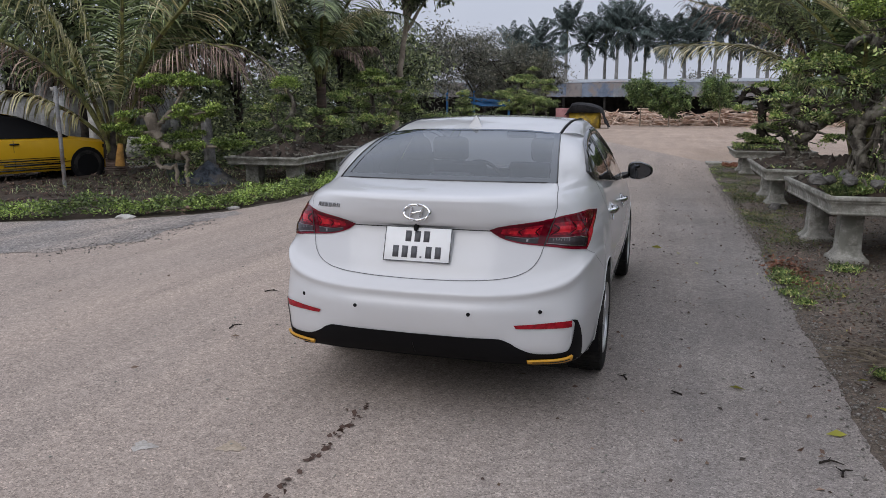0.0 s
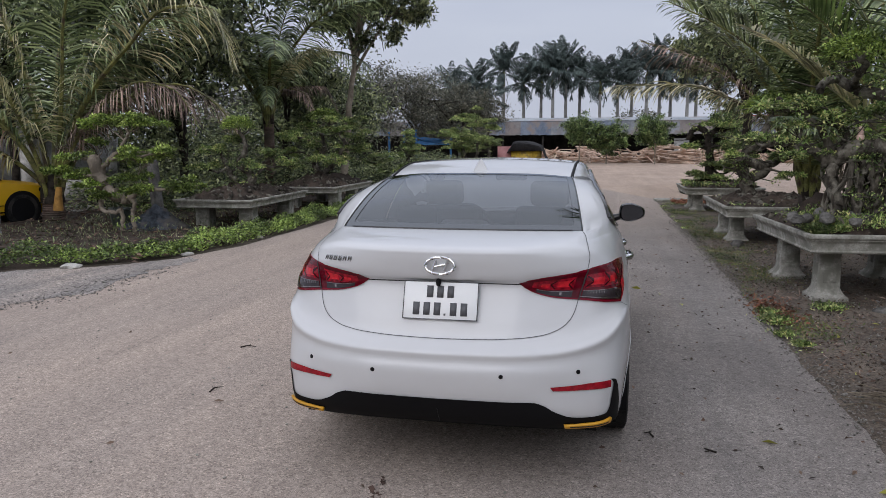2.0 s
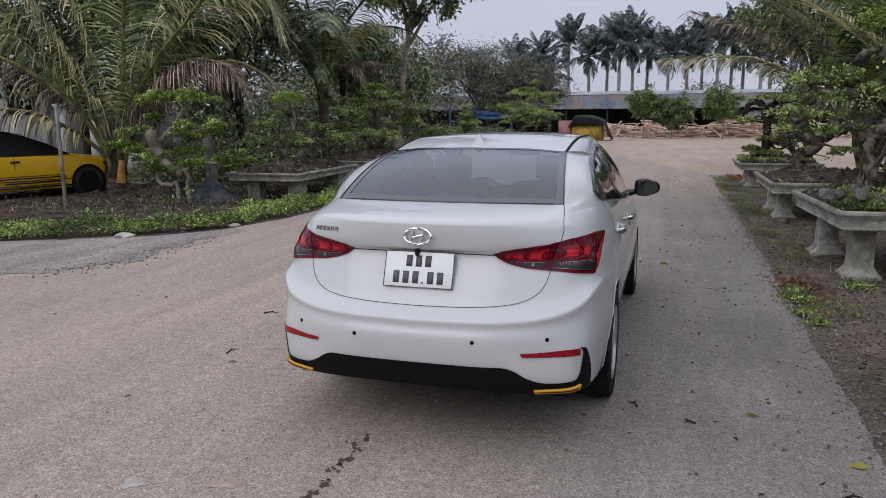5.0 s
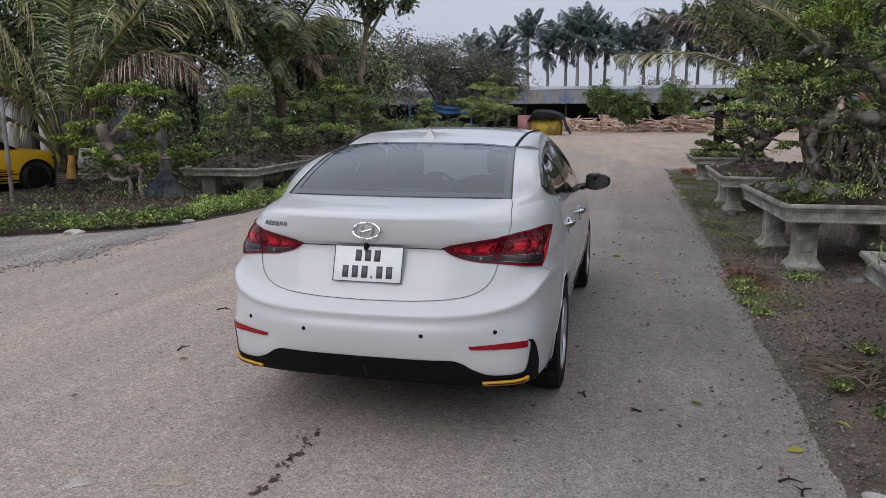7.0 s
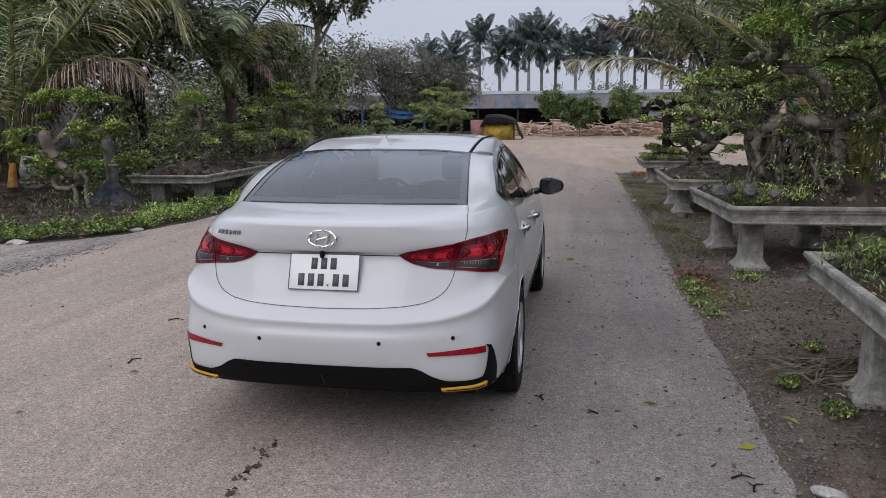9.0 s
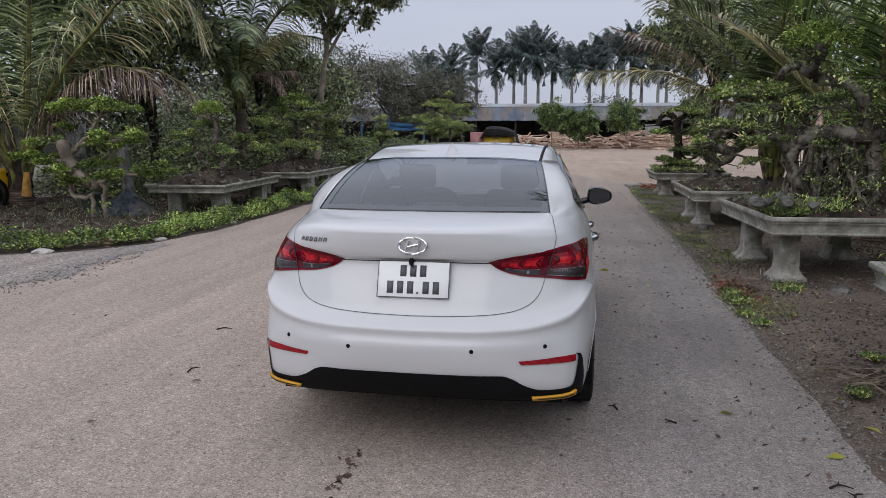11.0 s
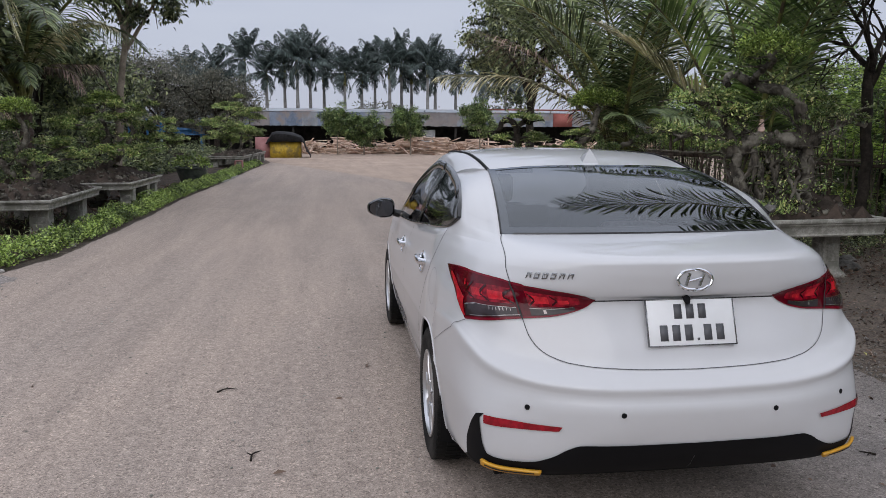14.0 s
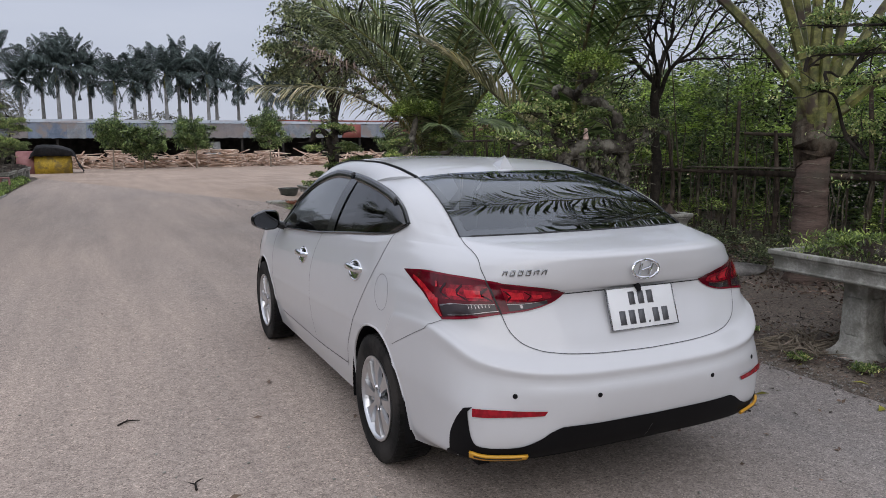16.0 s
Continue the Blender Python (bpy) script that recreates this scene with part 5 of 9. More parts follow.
def planter(name, w, l, h, tray, legs, m, label, seed, group="planter tables", flare=0.05, leg=0.20, mound=0.16, foot=1.70):
    """A shallow concrete tray with a moulded rim on flared concrete legs, filled with soil."""
    t = thing(name, label, "planter", m, group)
    x, y = w / 2, l / 2
    b = Build()
    levels = [(0.0, flare), (tray * 0.10, flare - 0.012), (tray * 0.14, flare + 0.004), (tray * 0.5, flare * 0.6 + 0.01), (tray * 0.60, flare * 0.4 + 0.01), (tray * 0.66, 0.016), (tray * 0.74, 0.014), (tray * 0.77, 0.0), (tray, 0.0)]
    ring = lambda d, z: [(-x + d, -y + d, z), (x - d, -y + d, z), (x - d, y - d, z), (-x + d, y - d, z)]
    v = [p for z, d in levels for p in ring(d, h - tray + z)] + ring(0.05, h) + ring(0.055, h - 0.05)
    b.add(v, grid_faces(len(levels) + 2, 4, True)).add(ring(flare, h - tray), [(0, 3, 2, 1)])
    part("tray", b, CONCRETE, t, smooth=False, bevel=0.012)
    rng = np.random.default_rng(seed)
    g = np.array([[(px, py, h - 0.045 + mound * max(0, 1 - (px / x) ** 2) * max(0, 1 - (py / y) ** 2) + (0.02 + 0.12 * mound) * rng.normal() * (abs(px) < x * 0.85) * (abs(py) < y * 0.9)) for px in np.linspace(-x + 0.052, x - 0.052, 18)] for py in np.linspace(-y + 0.052, y - 0.052, 22)])
    part("soil", Build().add(g.reshape(-1, 3), grid_faces(22, 18)), SOIL, t)
    rubble = Build()
    for k in range(int(70 * w * l)):
        px, py, s = rng.uniform(-0.9, 0.9) * x, rng.uniform(-0.93, 0.93) * y, rng.uniform(0.012, 0.045)
        z = h - 0.045 + mound * max(0, 1 - (px / x) ** 2) * max(0, 1 - (py / y) ** 2)
        v_, f_ = box(-s, s, -s * 0.8, s * 0.8, -s * 0.6, s * 0.7, s * 0.4)
        mm = np.array(pose(px, py, z, rng.normal() * 25, rng.normal() * 25, rng.uniform(0, 360)))
        rubble.add(np.array(v_) @ mm[:3, :3].T + mm[:3, 3], f_)
    tagged(part("rubble", rubble, BARK, t, smooth=False), kind="stuff")
    for lx, ly in legs:
        s = leg / 2
        prof = [(-0.03, s * foot), (0.035, s * foot), (0.05, s * (foot * 0.7 + 0.3)), (0.08, s * (foot * 0.35 + 0.65)), (0.12, s * (foot * 0.1 + 0.9)), (h - tray - 0.09, s), (h - tray - 0.06, s * 1.02), (h - tray - 0.03, s * 1.08), (h - tray - 0.002, s * 1.1)]
        vv = [(lx + a * q, ly + c * q * 1.0, z) for z, q in prof for a, c in ((-1, -1), (1, -1), (1, 1), (-1, 1))]
        lg = Build().add(vv, grid_faces(len(prof), 4, True)).add(vv[-4:], [(0, 1, 2, 3)])
        lg_ob = part("leg", lg, CONCRETE, t, smooth=False, bevel=0.012)
        z0, z1 = 0.17, h - tray - 0.13
        part("carved_panel", Build().add(*box(lx - s * 0.62, lx + s * 0.62, ly - s - 0.012, ly - s + 0.01, z0, z1)), CONCRETE, lg_ob, smooth=False, bevel=0.01)
        part("carved_panel", Build().add(*box(lx - s - 0.012, lx - s + 0.01, ly - s * 0.62, ly + s * 0.62, z0, z1)), CONCRETE, lg_ob, smooth=False, bevel=0.01)
    return t


planter("planter_table", 1.85, 2.1, 0.69, 0.185, [(-0.60, -0.62), (-0.60, 0.66), (0.45, 0.76), (0.55, -0.55)], pose(3.5, 5.4, 0.005, 0, 0, 3), "grey weathered concrete planter table with a rocky bonsai", 1, mound=0.34)
planter("planter_table", 1.7, 2.3, 0.73, 0.155, [(-0.53, 0.565), (-0.53, -0.6), (0.5, 0.565), (0.5, -0.6)], pose(3.355, 0.411, 0.005, 0, 0, -2.7), "mossy concrete planter trough with weeds on a carved leg", 2, flare=0.035, leg=0.19)
planter("planter_table", 1.75, 2.5, 0.60, 0.17, [(-0.58, -0.55), (-0.58, 0.55), (0.5, -0.6), (0.5, 0.6)], pose(3.42, 9.85, 0.0, 0, 0, 0), "grey concrete planter table on flared legs beside the road", 3)
planter("planter_table", 1.7, 2.0, 0.56, 0.16, [(-0.5, -0.45), (-0.5, 0.5), (0.5, -0.45), (0.5, 0.5)], pose(3.40, 15.2, 0.0, 0, 0, 0), "grey concrete planter table at the end of the verge", 4)
planter("planter_table", 1.5, 3.0, 0.55, 0.15, [(0.44, -0.95), (0.44, 0.95), (-0.40, -0.95), (-0.40, 0.95)], pose(-6.15, 10.35, 0.03, 0, 0, 3), "long mossy concrete planter table behind the groundcover", 5, leg=0.27, mound=0.22, foot=1.05)
planter("planter_table", 1.6, 3.0, 0.55, 0.15, [(0.60, -1.0), (0.60, 0.3), (0.60, 1.1), (-0.40, -1.0), (-0.40, 0.9)], pose(-6.05, 14.4, 0.03, 0, 0, 1), "concrete planter table with a spreading bonsai", 6, leg=0.25, mound=0.26, foot=1.05)
for k, (x, y, w, l, lab) in enumerate(((-7.95, 30.6, 2.4, 1.6, "low concrete planter table in the shade"), (-6.0, 33.6, 1.6, 3.2, "concrete planter table in a long row"), (-5.95, 37.2, 1.6, 3.2, "concrete planter table in a long row"), (-5.9, 40.7, 1.6, 3.0, "concrete planter table in a long row"))):
    planter("planter_table", w, l, 0.53, 0.14, [(w * 0.35, -l * 0.38), (w * 0.35, l * 0.38), (-w * 0.35, -l * 0.38), (-w * 0.35, l * 0.38)], pose(x, y, 0.03), lab, 7 + k, leg=0.3, foot=1.05, mound=0.2)

# ---------------- plants


def limb(b, pts, r0, r1, rng, n=14, sides=8, rough=0.12):
    p = spline(pts, n)
    p = p + np.r_[[[0, 0, 0]], rng.normal(size=(n - 1, 3)) * min(r1 * 0.5, 0.006 + 0.12 * r1)]
    add_tube(b, p, np.linspace(r0, r1, n), sides, rough=rough, rng=rng)
    return p


def bonsai(name, m, trunk, pads, label, seed, bark=BARK, leaf=LEAF_BONSAI, r=0.11, leaf_size=0.045, density=900, rocks=0, group="bonsai trees", roots=6, knot=1.5, twigs=45, aerial=0):
    """A trained tree: bent trunks, a branch to each clipped pad of small leaves, roots and stones at the foot."""
    rng = np.random.default_rng(seed)
    t = thing(name, label, "bonsai", m, group)
    wood = Build()
    spine = []
    first = trunk[0][0] if len(trunk[0][0]) == 3 else trunk[0][1]
    for k, path in enumerate(trunk):
        r0, r1 = (r * (1 if k == 0 else 0.7), r * 0.3) if len(path[0]) == 3 else path[0]
        spine.append(limb(wood, path if len(path[0]) == 3 else path[1:], r0, r1, rng, 22, 14, 0.075))
    for k in range(roots):
        a = rng.uniform(0, 6.28)
        ln = rng.uniform(1.8, 3.4) * r
        f = np.array(first)
        limb(wood, [f + (0, 0, r * 1.3), f + (math.cos(a) * ln * 0.45, math.sin(a) * ln * 0.45, r * 0.4), f + (math.cos(a) * ln, math.sin(a) * ln, -0.03)], r * 0.4, r * 0.12, rng, 8, 6)
    crown, topknot = Build(), Build()
    allp = np.concatenate(spine)
    for cx, cy, cz, rad, *dome in pads:
        c = np.array([cx, cy, cz])
        low = allp[allp[:, 2] < cz - 0.02]
        low = low if len(low) else allp
        s = low[np.argmin(np.linalg.norm(low - c, axis=1))]
        mid_ = (s + c) / 2 + rng.normal(size=3) * 0.08
        br = limb(wood, [s, mid_, c - (0, 0, rad * 0.1)], r * 0.3, r * 0.1, rng, 10, 6)
        for _ in range(7):
            d = rng.normal(size=3) * rad * np.array([0.6, 0.6, 0.12])
            limb(wood, [br[-3], (br[-3] + c + d) / 2, c + d], r * 0.1, r * 0.04, rng, 6, 4)
        if dome:
            pad(topknot, c, rad, int(density * (rad / 0.35) ** 2 * knot), leaf_size, rng, dome[0])
            continue
        for k in range(5):
            o = rng.normal(size=3) * rad * np.array([0.62, 0.62, 0.16]) * (k > 0)
            pad(crown, c + o, rad * rng.uniform(0.34, 0.66), int(density * 0.28 * (rad / 0.35) ** 2), leaf_size, rng, 0.5)
    for k in range(aerial):
        q = spine[1][rng.integers(0, 17)]
        e = np.array([q[0] + rng.normal() * 0.16 - 0.05, q[1] + rng.normal() * 0.16 + 0.05, -0.08])
        limb(wood, [q, q * 0.6 + e * 0.4 + rng.normal(size=3) * 0.05, q * 0.25 + e * 0.75 + rng.normal(size=3) * 0.05, e], 0.012 + 0.016 * rng.random(), 0.012, rng, 9, 6)
    for k in range(twigs):
        q = allp[rng.integers(4, len(allp))]
        e = q + rng.normal(size=3) * np.array([0.16, 0.16, 0.10]) + (0, 0, 0.05)
        limb(wood, [q, (q + e) / 2 + rng.normal(size=3) * 0.03, e], r * 0.13, r * 0.05, rng, 6, 4)
        if k % 3:
            at = e + rng.normal(size=(24, 3)) * np.array([0.05, 0.05, 0.03])
            leaves(crown, at, rng.normal(size=(24, 3)) + (0, 0, 0.3), leaf_size, rng, 0.5)
    part("trunk", wood, bark, t)
    part("crown", crown, leaf, t, smooth=False)
    if topknot.n:
        part("clipped_top", topknot, LEAF_FRESH, t, smooth=False)
    for k in range(rocks):
        a, d = rng.uniform(0, 6.28), rng.uniform(0.12, 0.5)
        f = np.array(first)
        s = rng.uniform(0.03, 0.085)
        rb = rock(Build(), f + (math.cos(a) * d, math.sin(a) * d, s * 0.3), (s, s, s * 0.8), rng)
        part("stone", rb, ROCK, t)
    return t


def frond(b, stem, base, heading, length, rise, droop, rng, count=70, leaf=0.62, roll=0.0, hang=0.5, width=0.045, bare=0.18, bend=None, rib=None):
    """A feather palm leaf: an arching midrib with long drooping leaflets on both sides, some torn or swept aside."""
    h = np.array([math.cos(heading), math.sin(heading), 0])
    sway = np.array([-h[1], h[0], 0]) * rng.normal() * 0.10 * length
    t = np.linspace(0, 1, 24)
    if bend is None:
        z = rise * length * t - droop * length * t**2.2
        x = length * (t * math.cos(rise * 0.75) - 0.12 * droop * t**3)
    else:
        e = rise - bend * t**1.25
        x, z = np.cumsum(np.cos(e)) * length / 24, np.cumsum(np.sin(e)) * length / 24
    p = np.asarray(base) + h[None] * x[:, None] + np.array([0, 0, 1])[None] * z[:, None] + sway[None] * (t**2)[:, None]
    if rib is not None:
        p = spline(rib, 24)
    add_tube(stem, p, np.linspace(0.036, 0.006, 24) * (length / 3.2), 5)
    dn = np.array([0, 0, -1.0])
    for sg in (1, -1):
        n = count
        s = np.sort(np.clip(np.linspace(bare, 0.985, n) + rng.normal(size=n) * 0.25 / n, bare, 0.99))
        q = np.stack([np.interp(s, t, p[:, k]) for k in range(3)], 1)
        tan = unit(np.stack([np.interp(s, t, np.gradient(p[:, k])) for k in range(3)], 1))
        side = unit(np.cross(tan, [0, 0, 1.0]))
        up = np.cross(side, tan)
        side = side * math.cos(roll) + up * math.sin(roll)
        u = (s - bare) / (1 - bare)
        size = leaf * np.sin(np.pi * np.clip(0.14 + 0.84 * u, 0, 1)) ** 0.5 * rng.uniform(0.8, 1.12, n)
        size = (size * np.where(rng.random(n) < 0.06, 0.45, 1.0))[:, None]
        wave = 0.10 * np.sin(u * 5 + rng.uniform(0, 6))[:, None]
        d = unit(sg * side + tan * (0.45 + 0.55 * u[:, None] + rng.normal(size=(n, 1)) * 0.06) + up * (0.12 + 0.25 * (hang < 0.75) + wave + rng.normal(size=(n, 1)) * 0.06))
        g_ = hang * rng.uniform(0.8, 1.2, (n, 1)) * np.where(rng.random((n, 1)) < 0.06, 1.8, 1.0)
        pts, at = [q], q
        for k in range(4):
            at = at + unit(d + dn * g_ * (0.10, 0.45, 1.0, 1.7)[k]) * size * (0.3, 0.28, 0.24, 0.18)[k]
            pts.append(at)
        w = unit(tan * 0.9 + dn * 0.35 + rng.normal(size=(n, 3)) * 0.15) * (width * 0.5)
        v = np.stack([pts[0] - w * 0.5, pts[0] + w * 0.5, pts[1] - w, pts[1] + w, pts[2] - w * 0.9, pts[2] + w * 0.9, pts[3] - w * 0.55, pts[3] + w * 0.55, pts[4]], 1)
        i = np.arange(n)[:, None] * 9
        k0 = b.n
        b.add(v.reshape(-1, 3), np.concatenate([i + [[0, 1, 3, 2]], i + [[2, 3, 5, 4]], i + [[4, 5, 7, 6]]]))
        b.f.append(np.concatenate([i + [[6, 7, 8]]]) + k0)
    return p[-1]


def coconut(name, m, label, fronds, seed, trunk_h=0.6, trunk_r=0.2, lean=(0, 0), flare=1.3, count=70, width=0.045, limp=1.0, column=0.0, ribs=(), bare=0.16, bases=15):
    """fronds: heading in degrees, length, rise, droop, kind (0 green, 1 young, 2 yellowing, 3 dry). ribs: kind, hang, and the way of a midrib from foot to tip."""
    rng = np.random.default_rng(seed)
    t = thing(name, label, "palm tree", m, "coconut palms")
    tb = Build()
    n = 26
    zz = np.linspace(0, 1, n)
    p = np.stack([lean[0] * zz**1.5, lean[1] * zz**1.5, -0.08 + (trunk_h + 0.08) * zz], 1)
    r = trunk_r * (1 + (flare - 1) * np.exp(-zz * 6)) * (1 - 0.12 * zz) * (1 + 0.035 * np.cos(np.arange(n) * np.pi))
    add_tube(tb, p, r, 16, rough=0.03, rng=rng)
    part("trunk", tb, PALM_TRUNK, t)
    top = p[-1]
    sheath = Build()
    for k in range(0 if column else bases):
        a = k * 2.4
        o = np.array([math.cos(a), math.sin(a), 0])
        limb(sheath, [top + o * trunk_r * 0.35 - (0, 0, 0.3), top + o * trunk_r * 0.8 + (0, 0, 0.05 + 0.012 * k), top + o * trunk_r * 1.15 + (0, 0, 0.35), top + o * trunk_r * 1.7 + (0, 0, 0.8)], 0.062, 0.022, rng, 8, 7)
    if column:
        scars = Build()
        for k, z in enumerate(np.arange(0.10, trunk_h - 0.08, 0.15)):
            a = np.linspace(0, 2 * math.pi, 25) + k * 1.3
            rr = np.interp(z, p[:, 2], r) * 0.985
            add_tube(scars, np.stack([rr * np.cos(a), rr * np.sin(a), z + 0.010 * np.sin(a * 2 + k) + 0.004 * rng.normal(size=25)], 1), 0.003 + 0.003 * rng.random(25), 5)
        part("leaf_scar", scars, BAMBOO, t)
        for k, (hd, ln, rise, droop, kd) in enumerate(fronds):
            o, z = np.array([math.cos(radians(hd)), math.sin(radians(hd)), 0]), column * k / len(fronds)
            q = spline([top + o * trunk_r * 0.45 + (0, 0, z - 0.05), top + o * trunk_r * 0.62 + (0, 0, z + 0.12), top + o * trunk_r * 0.78 + (0, 0, z + 0.34), top + o * (trunk_r * 0.8 + 0.2 * math.cos(rise)) + (0, 0, z + 0.36 + 0.2 * math.sin(rise))], 14)
            add_tube(sheath, q, np.interp(np.linspace(0, 1, 14), [0, 0.25, 0.6, 1], [0.070, 0.086, 0.060, 0.047]), 9, rough=0.05, rng=rng)
        add_tube(sheath, [top - np.array([0, 0, 0.1]), top + np.array([0, 0, 0.15])], [trunk_r * 0.7, trunk_r * 0.5], 10)
        cz = np.linspace(-0.12, column + 0.35, 18)
        part("leaf_fibre", add_tube(Build(), [top + np.array([0.02 * rng.normal(), 0.02 * rng.normal(), z]) for z in cz], trunk_r * np.interp(cz, [-0.12, 0, 0.5 * column, column + 0.35], [1.0, 1.06, 1.04, 0.40]) * rng.uniform(0.88, 1.08, 18), 16, rough=0.14, rng=rng), LITTER_BARK, t, "torn brown fibre between the leaf bases")
    part("leaf_base", sheath, STEM_GREEN, t)
    if not column:
        part("fibre_collar", add_tube(Build(), [top - np.array([0, 0, 0.12]), top + np.array([0, 0, 0.1]), top + np.array([0, 0, 0.32]), top + np.array([0, 0, 0.5])], [trunk_r * 0.97, trunk_r * 1.0, trunk_r * 0.8, trunk_r * 0.4], 14, rough=0.12, rng=rng), BARK_DARK, t)
    kinds = {}
    for k, (hd, ln, rise, droop, kd) in enumerate(fronds):
        kinds.setdefault(kd, []).append((hd, ln, rise, droop, k))
    stems = Build()
    for kd, some in kinds.items():
        for hd, ln, rise, droop, k in some:
            b = Build()
            a = radians(hd)
            foot = top + np.array([math.cos(a) * trunk_r * 0.6, math.sin(a) * trunk_r * 0.6, 0.08 + 0.15 * rise])
            if column:
                foot = top + np.array([math.cos(a), math.sin(a), 0]) * trunk_r * 0.8 + (0, 0, column * k / len(fronds) + 0.36)
            frond(b, stems, foot, a, ln * 1.12, rise + 0.1, 0, rng, count, 0.245 * ln, rng.uniform(-0.35, 0.35), (1.1, 0.6, 1.3, 2.4)[kd] * limp, width * (1, 1, 1, 0.7)[kd], bare, droop * 2.9)
            part("frond", b, (FROND, FROND_FRESH, FROND_YELLOW, FROND_DRY)[kd], t, ("", "", "yellowing frond", "dry brown frond")[kd], smooth=False)
    for kd, hang, *way in ribs:
        b = Build()
        ln = float(np.linalg.norm(np.diff(np.array(way), axis=0), axis=1).sum())
        frond(b, stems, way[0], 0, ln, 0, 0, rng, count, min(0.25 * ln, 1.3), rng.uniform(-0.3, 0.3), hang, width * (1, 1, 0.85, 0.55)[kd], 0.16, rib=way)
        part("frond", b, (FROND, FROND_FRESH, FROND_YELLOW, FROND_DRY)[kd], t, ("", "", "yellowing frond", "dry brown frond")[kd], smooth=False)
    part("frond_stem", stems, STEM_GREEN, t)
    return t


def royal_palm(m, h, seed):
    rng = np.random.default_rng(seed)
    t = thing("royal_palm", "tall grey-trunked royal palm far behind the sheds", "palm tree", m, "royal palms")
    tb = Build()
    z = np.linspace(0, 1, 12)
    add_tube(tb, np.stack([0 * z, 0 * z, -0.2 + (h + 0.2) * z], 1), 0.21 * (1 + 0.25 * np.sin(z * 3.1)) * (1 - 0.3 * z), 8)
    part("trunk", tb, ROYAL_TRUNK, t)
    part("crownshaft", add_tube(Build(), [(0, 0, h - 0.2), (0, 0, h + 0.8), (0, 0, h + 1.5)], [0.2, 0.19, 0.07], 8), STEM_GREEN, t)
    b, st = Build(), Build()
    for k in range(23):
        a = k * 2.399 + rng.uniform(-0.3, 0.3)
        e = (1.45, 1.1, 0.7, 1.25, 0.2, 0.9, -0.6, -0.1, -1.0)[k % 9] + rng.uniform(-0.12, 0.12)
        frond(b, st, (0, 0, h + 1.3), a, rng.uniform(3.2, 4.1) * (0.8 if e < 0 else 1.0), e, 0, rng, 34, 0.95, rng.uniform(-0.8, 0.8), 1.5, 0.11, 0.10, 0.95 - 0.28 * max(e, 0.0))
    part("crown", b, FROND_FAR, t, smooth=False)
    part("frond_stem", st, FROND_FAR, t)
    return t


def tree(name, m, label, h, spread, seed, bark, leaf, trunk_r=0.16, leaf_size=0.12, clumps=60, per=120, start=0.45, gap=0.5, lean=(0, 0), forks=5, group="", squash=0.8, leafy=1.0, tight=1.0):
    """A broadleaved tree: tapered trunk, forking limbs, and a crown of many leafy sprays with gaps."""
    rng = np.random.default_rng(seed)
    t = thing(name, label, "tree", m, group)
    wood, crown = Build(), Build()
    top = np.array([lean[0], lean[1], h * 0.72])
    tp = limb(wood, [(0, 0, -0.1), (lean[0] * 0.25, lean[1] * 0.25, h * 0.25), (lean[0] * 0.6, lean[1] * 0.7, h * 0.5), top], trunk_r, trunk_r * 0.35, rng, 18, 10, 0.06)
    ends = [tp[-1]]
    for k in range(forks):
        a = k * 2.4 + rng.uniform(-0.4, 0.4)
        s = tp[int(len(tp) * rng.uniform(start, 0.95))]
        d = rng.uniform(0.55, 1.0) * spread
        e = np.array([lean[0] + math.cos(a) * d, lean[1] + math.sin(a) * d, max(s[2] + 0.3, h * rng.uniform(start + 0.12, 0.95))])
        lp = limb(wood, [s, s * 0.5 + e * 0.5 + (0, 0, 0.15 * h * 0.3), e], trunk_r * 0.45, trunk_r * 0.12, rng, 10, 6)
        for _ in range(3):
            q = lp[rng.integers(4, 9)]
            e2 = q + rng.normal(size=3) * spread * 0.35 * np.array([1, 1, 0.6])
            limb(wood, [q, (q + e2) / 2 + (0, 0, 0.1), e2], trunk_r * 0.16, trunk_r * 0.05, rng, 6, 5)
            ends.append(e2)
        ends.append(lp[-1])
    ends = np.array(ends)
    cz = np.array([lean[0], lean[1], h * (start + 1) / 2])
    for k in range(clumps):
        e = ends[rng.integers(len(ends))]
        c = e + rng.normal(size=3) * spread * 0.30 * np.array([1, 1, squash])
        d = (c - cz) / np.array([spread * 1.15, spread * 1.15, h * (1 - start) * 0.62])
        if (d @ d) > 1.2:
            c = cz + (c - cz) / math.sqrt(d @ d)
        rad = spread * rng.uniform(0.14, 0.28) * tight
        n = int(per * leafy)
        at = c + rng.normal(size=(n, 3)) * rad * np.array([0.6, 0.6, 0.38])
        leaves(crown, at, rng.normal(size=(n, 3)) + (at - c) * 1.2 - np.array([0, 0, 0.35]), leaf_size, rng, 0.42)
    part("trunk", wood, bark, t)
    if clumps:
        part("crown", crown, leaf, t, smooth=False)
    return t


def scatter(name, where, count, size, mat, label, category, seed, tall=1.0, width=0.35, blades=False):
    """Low growth or litter strewn over a patch: where(rng, n) gives the places."""
    rng = np.random.default_rng(seed)
    at = where(rng, count)
    along = rng.normal(size=(count, 3)) * np.array([1, 1, 0.3]) + np.array([0, 0, tall])
    b = leaves(Build(), at, along, size, rng, width, flat=None if blades else np.array([0, 0, 1.0]))
    return tagged(part(name, b, mat, smooth=False), label, category, kind="stuff")

# ---------------- planting on the verge with the planter tables

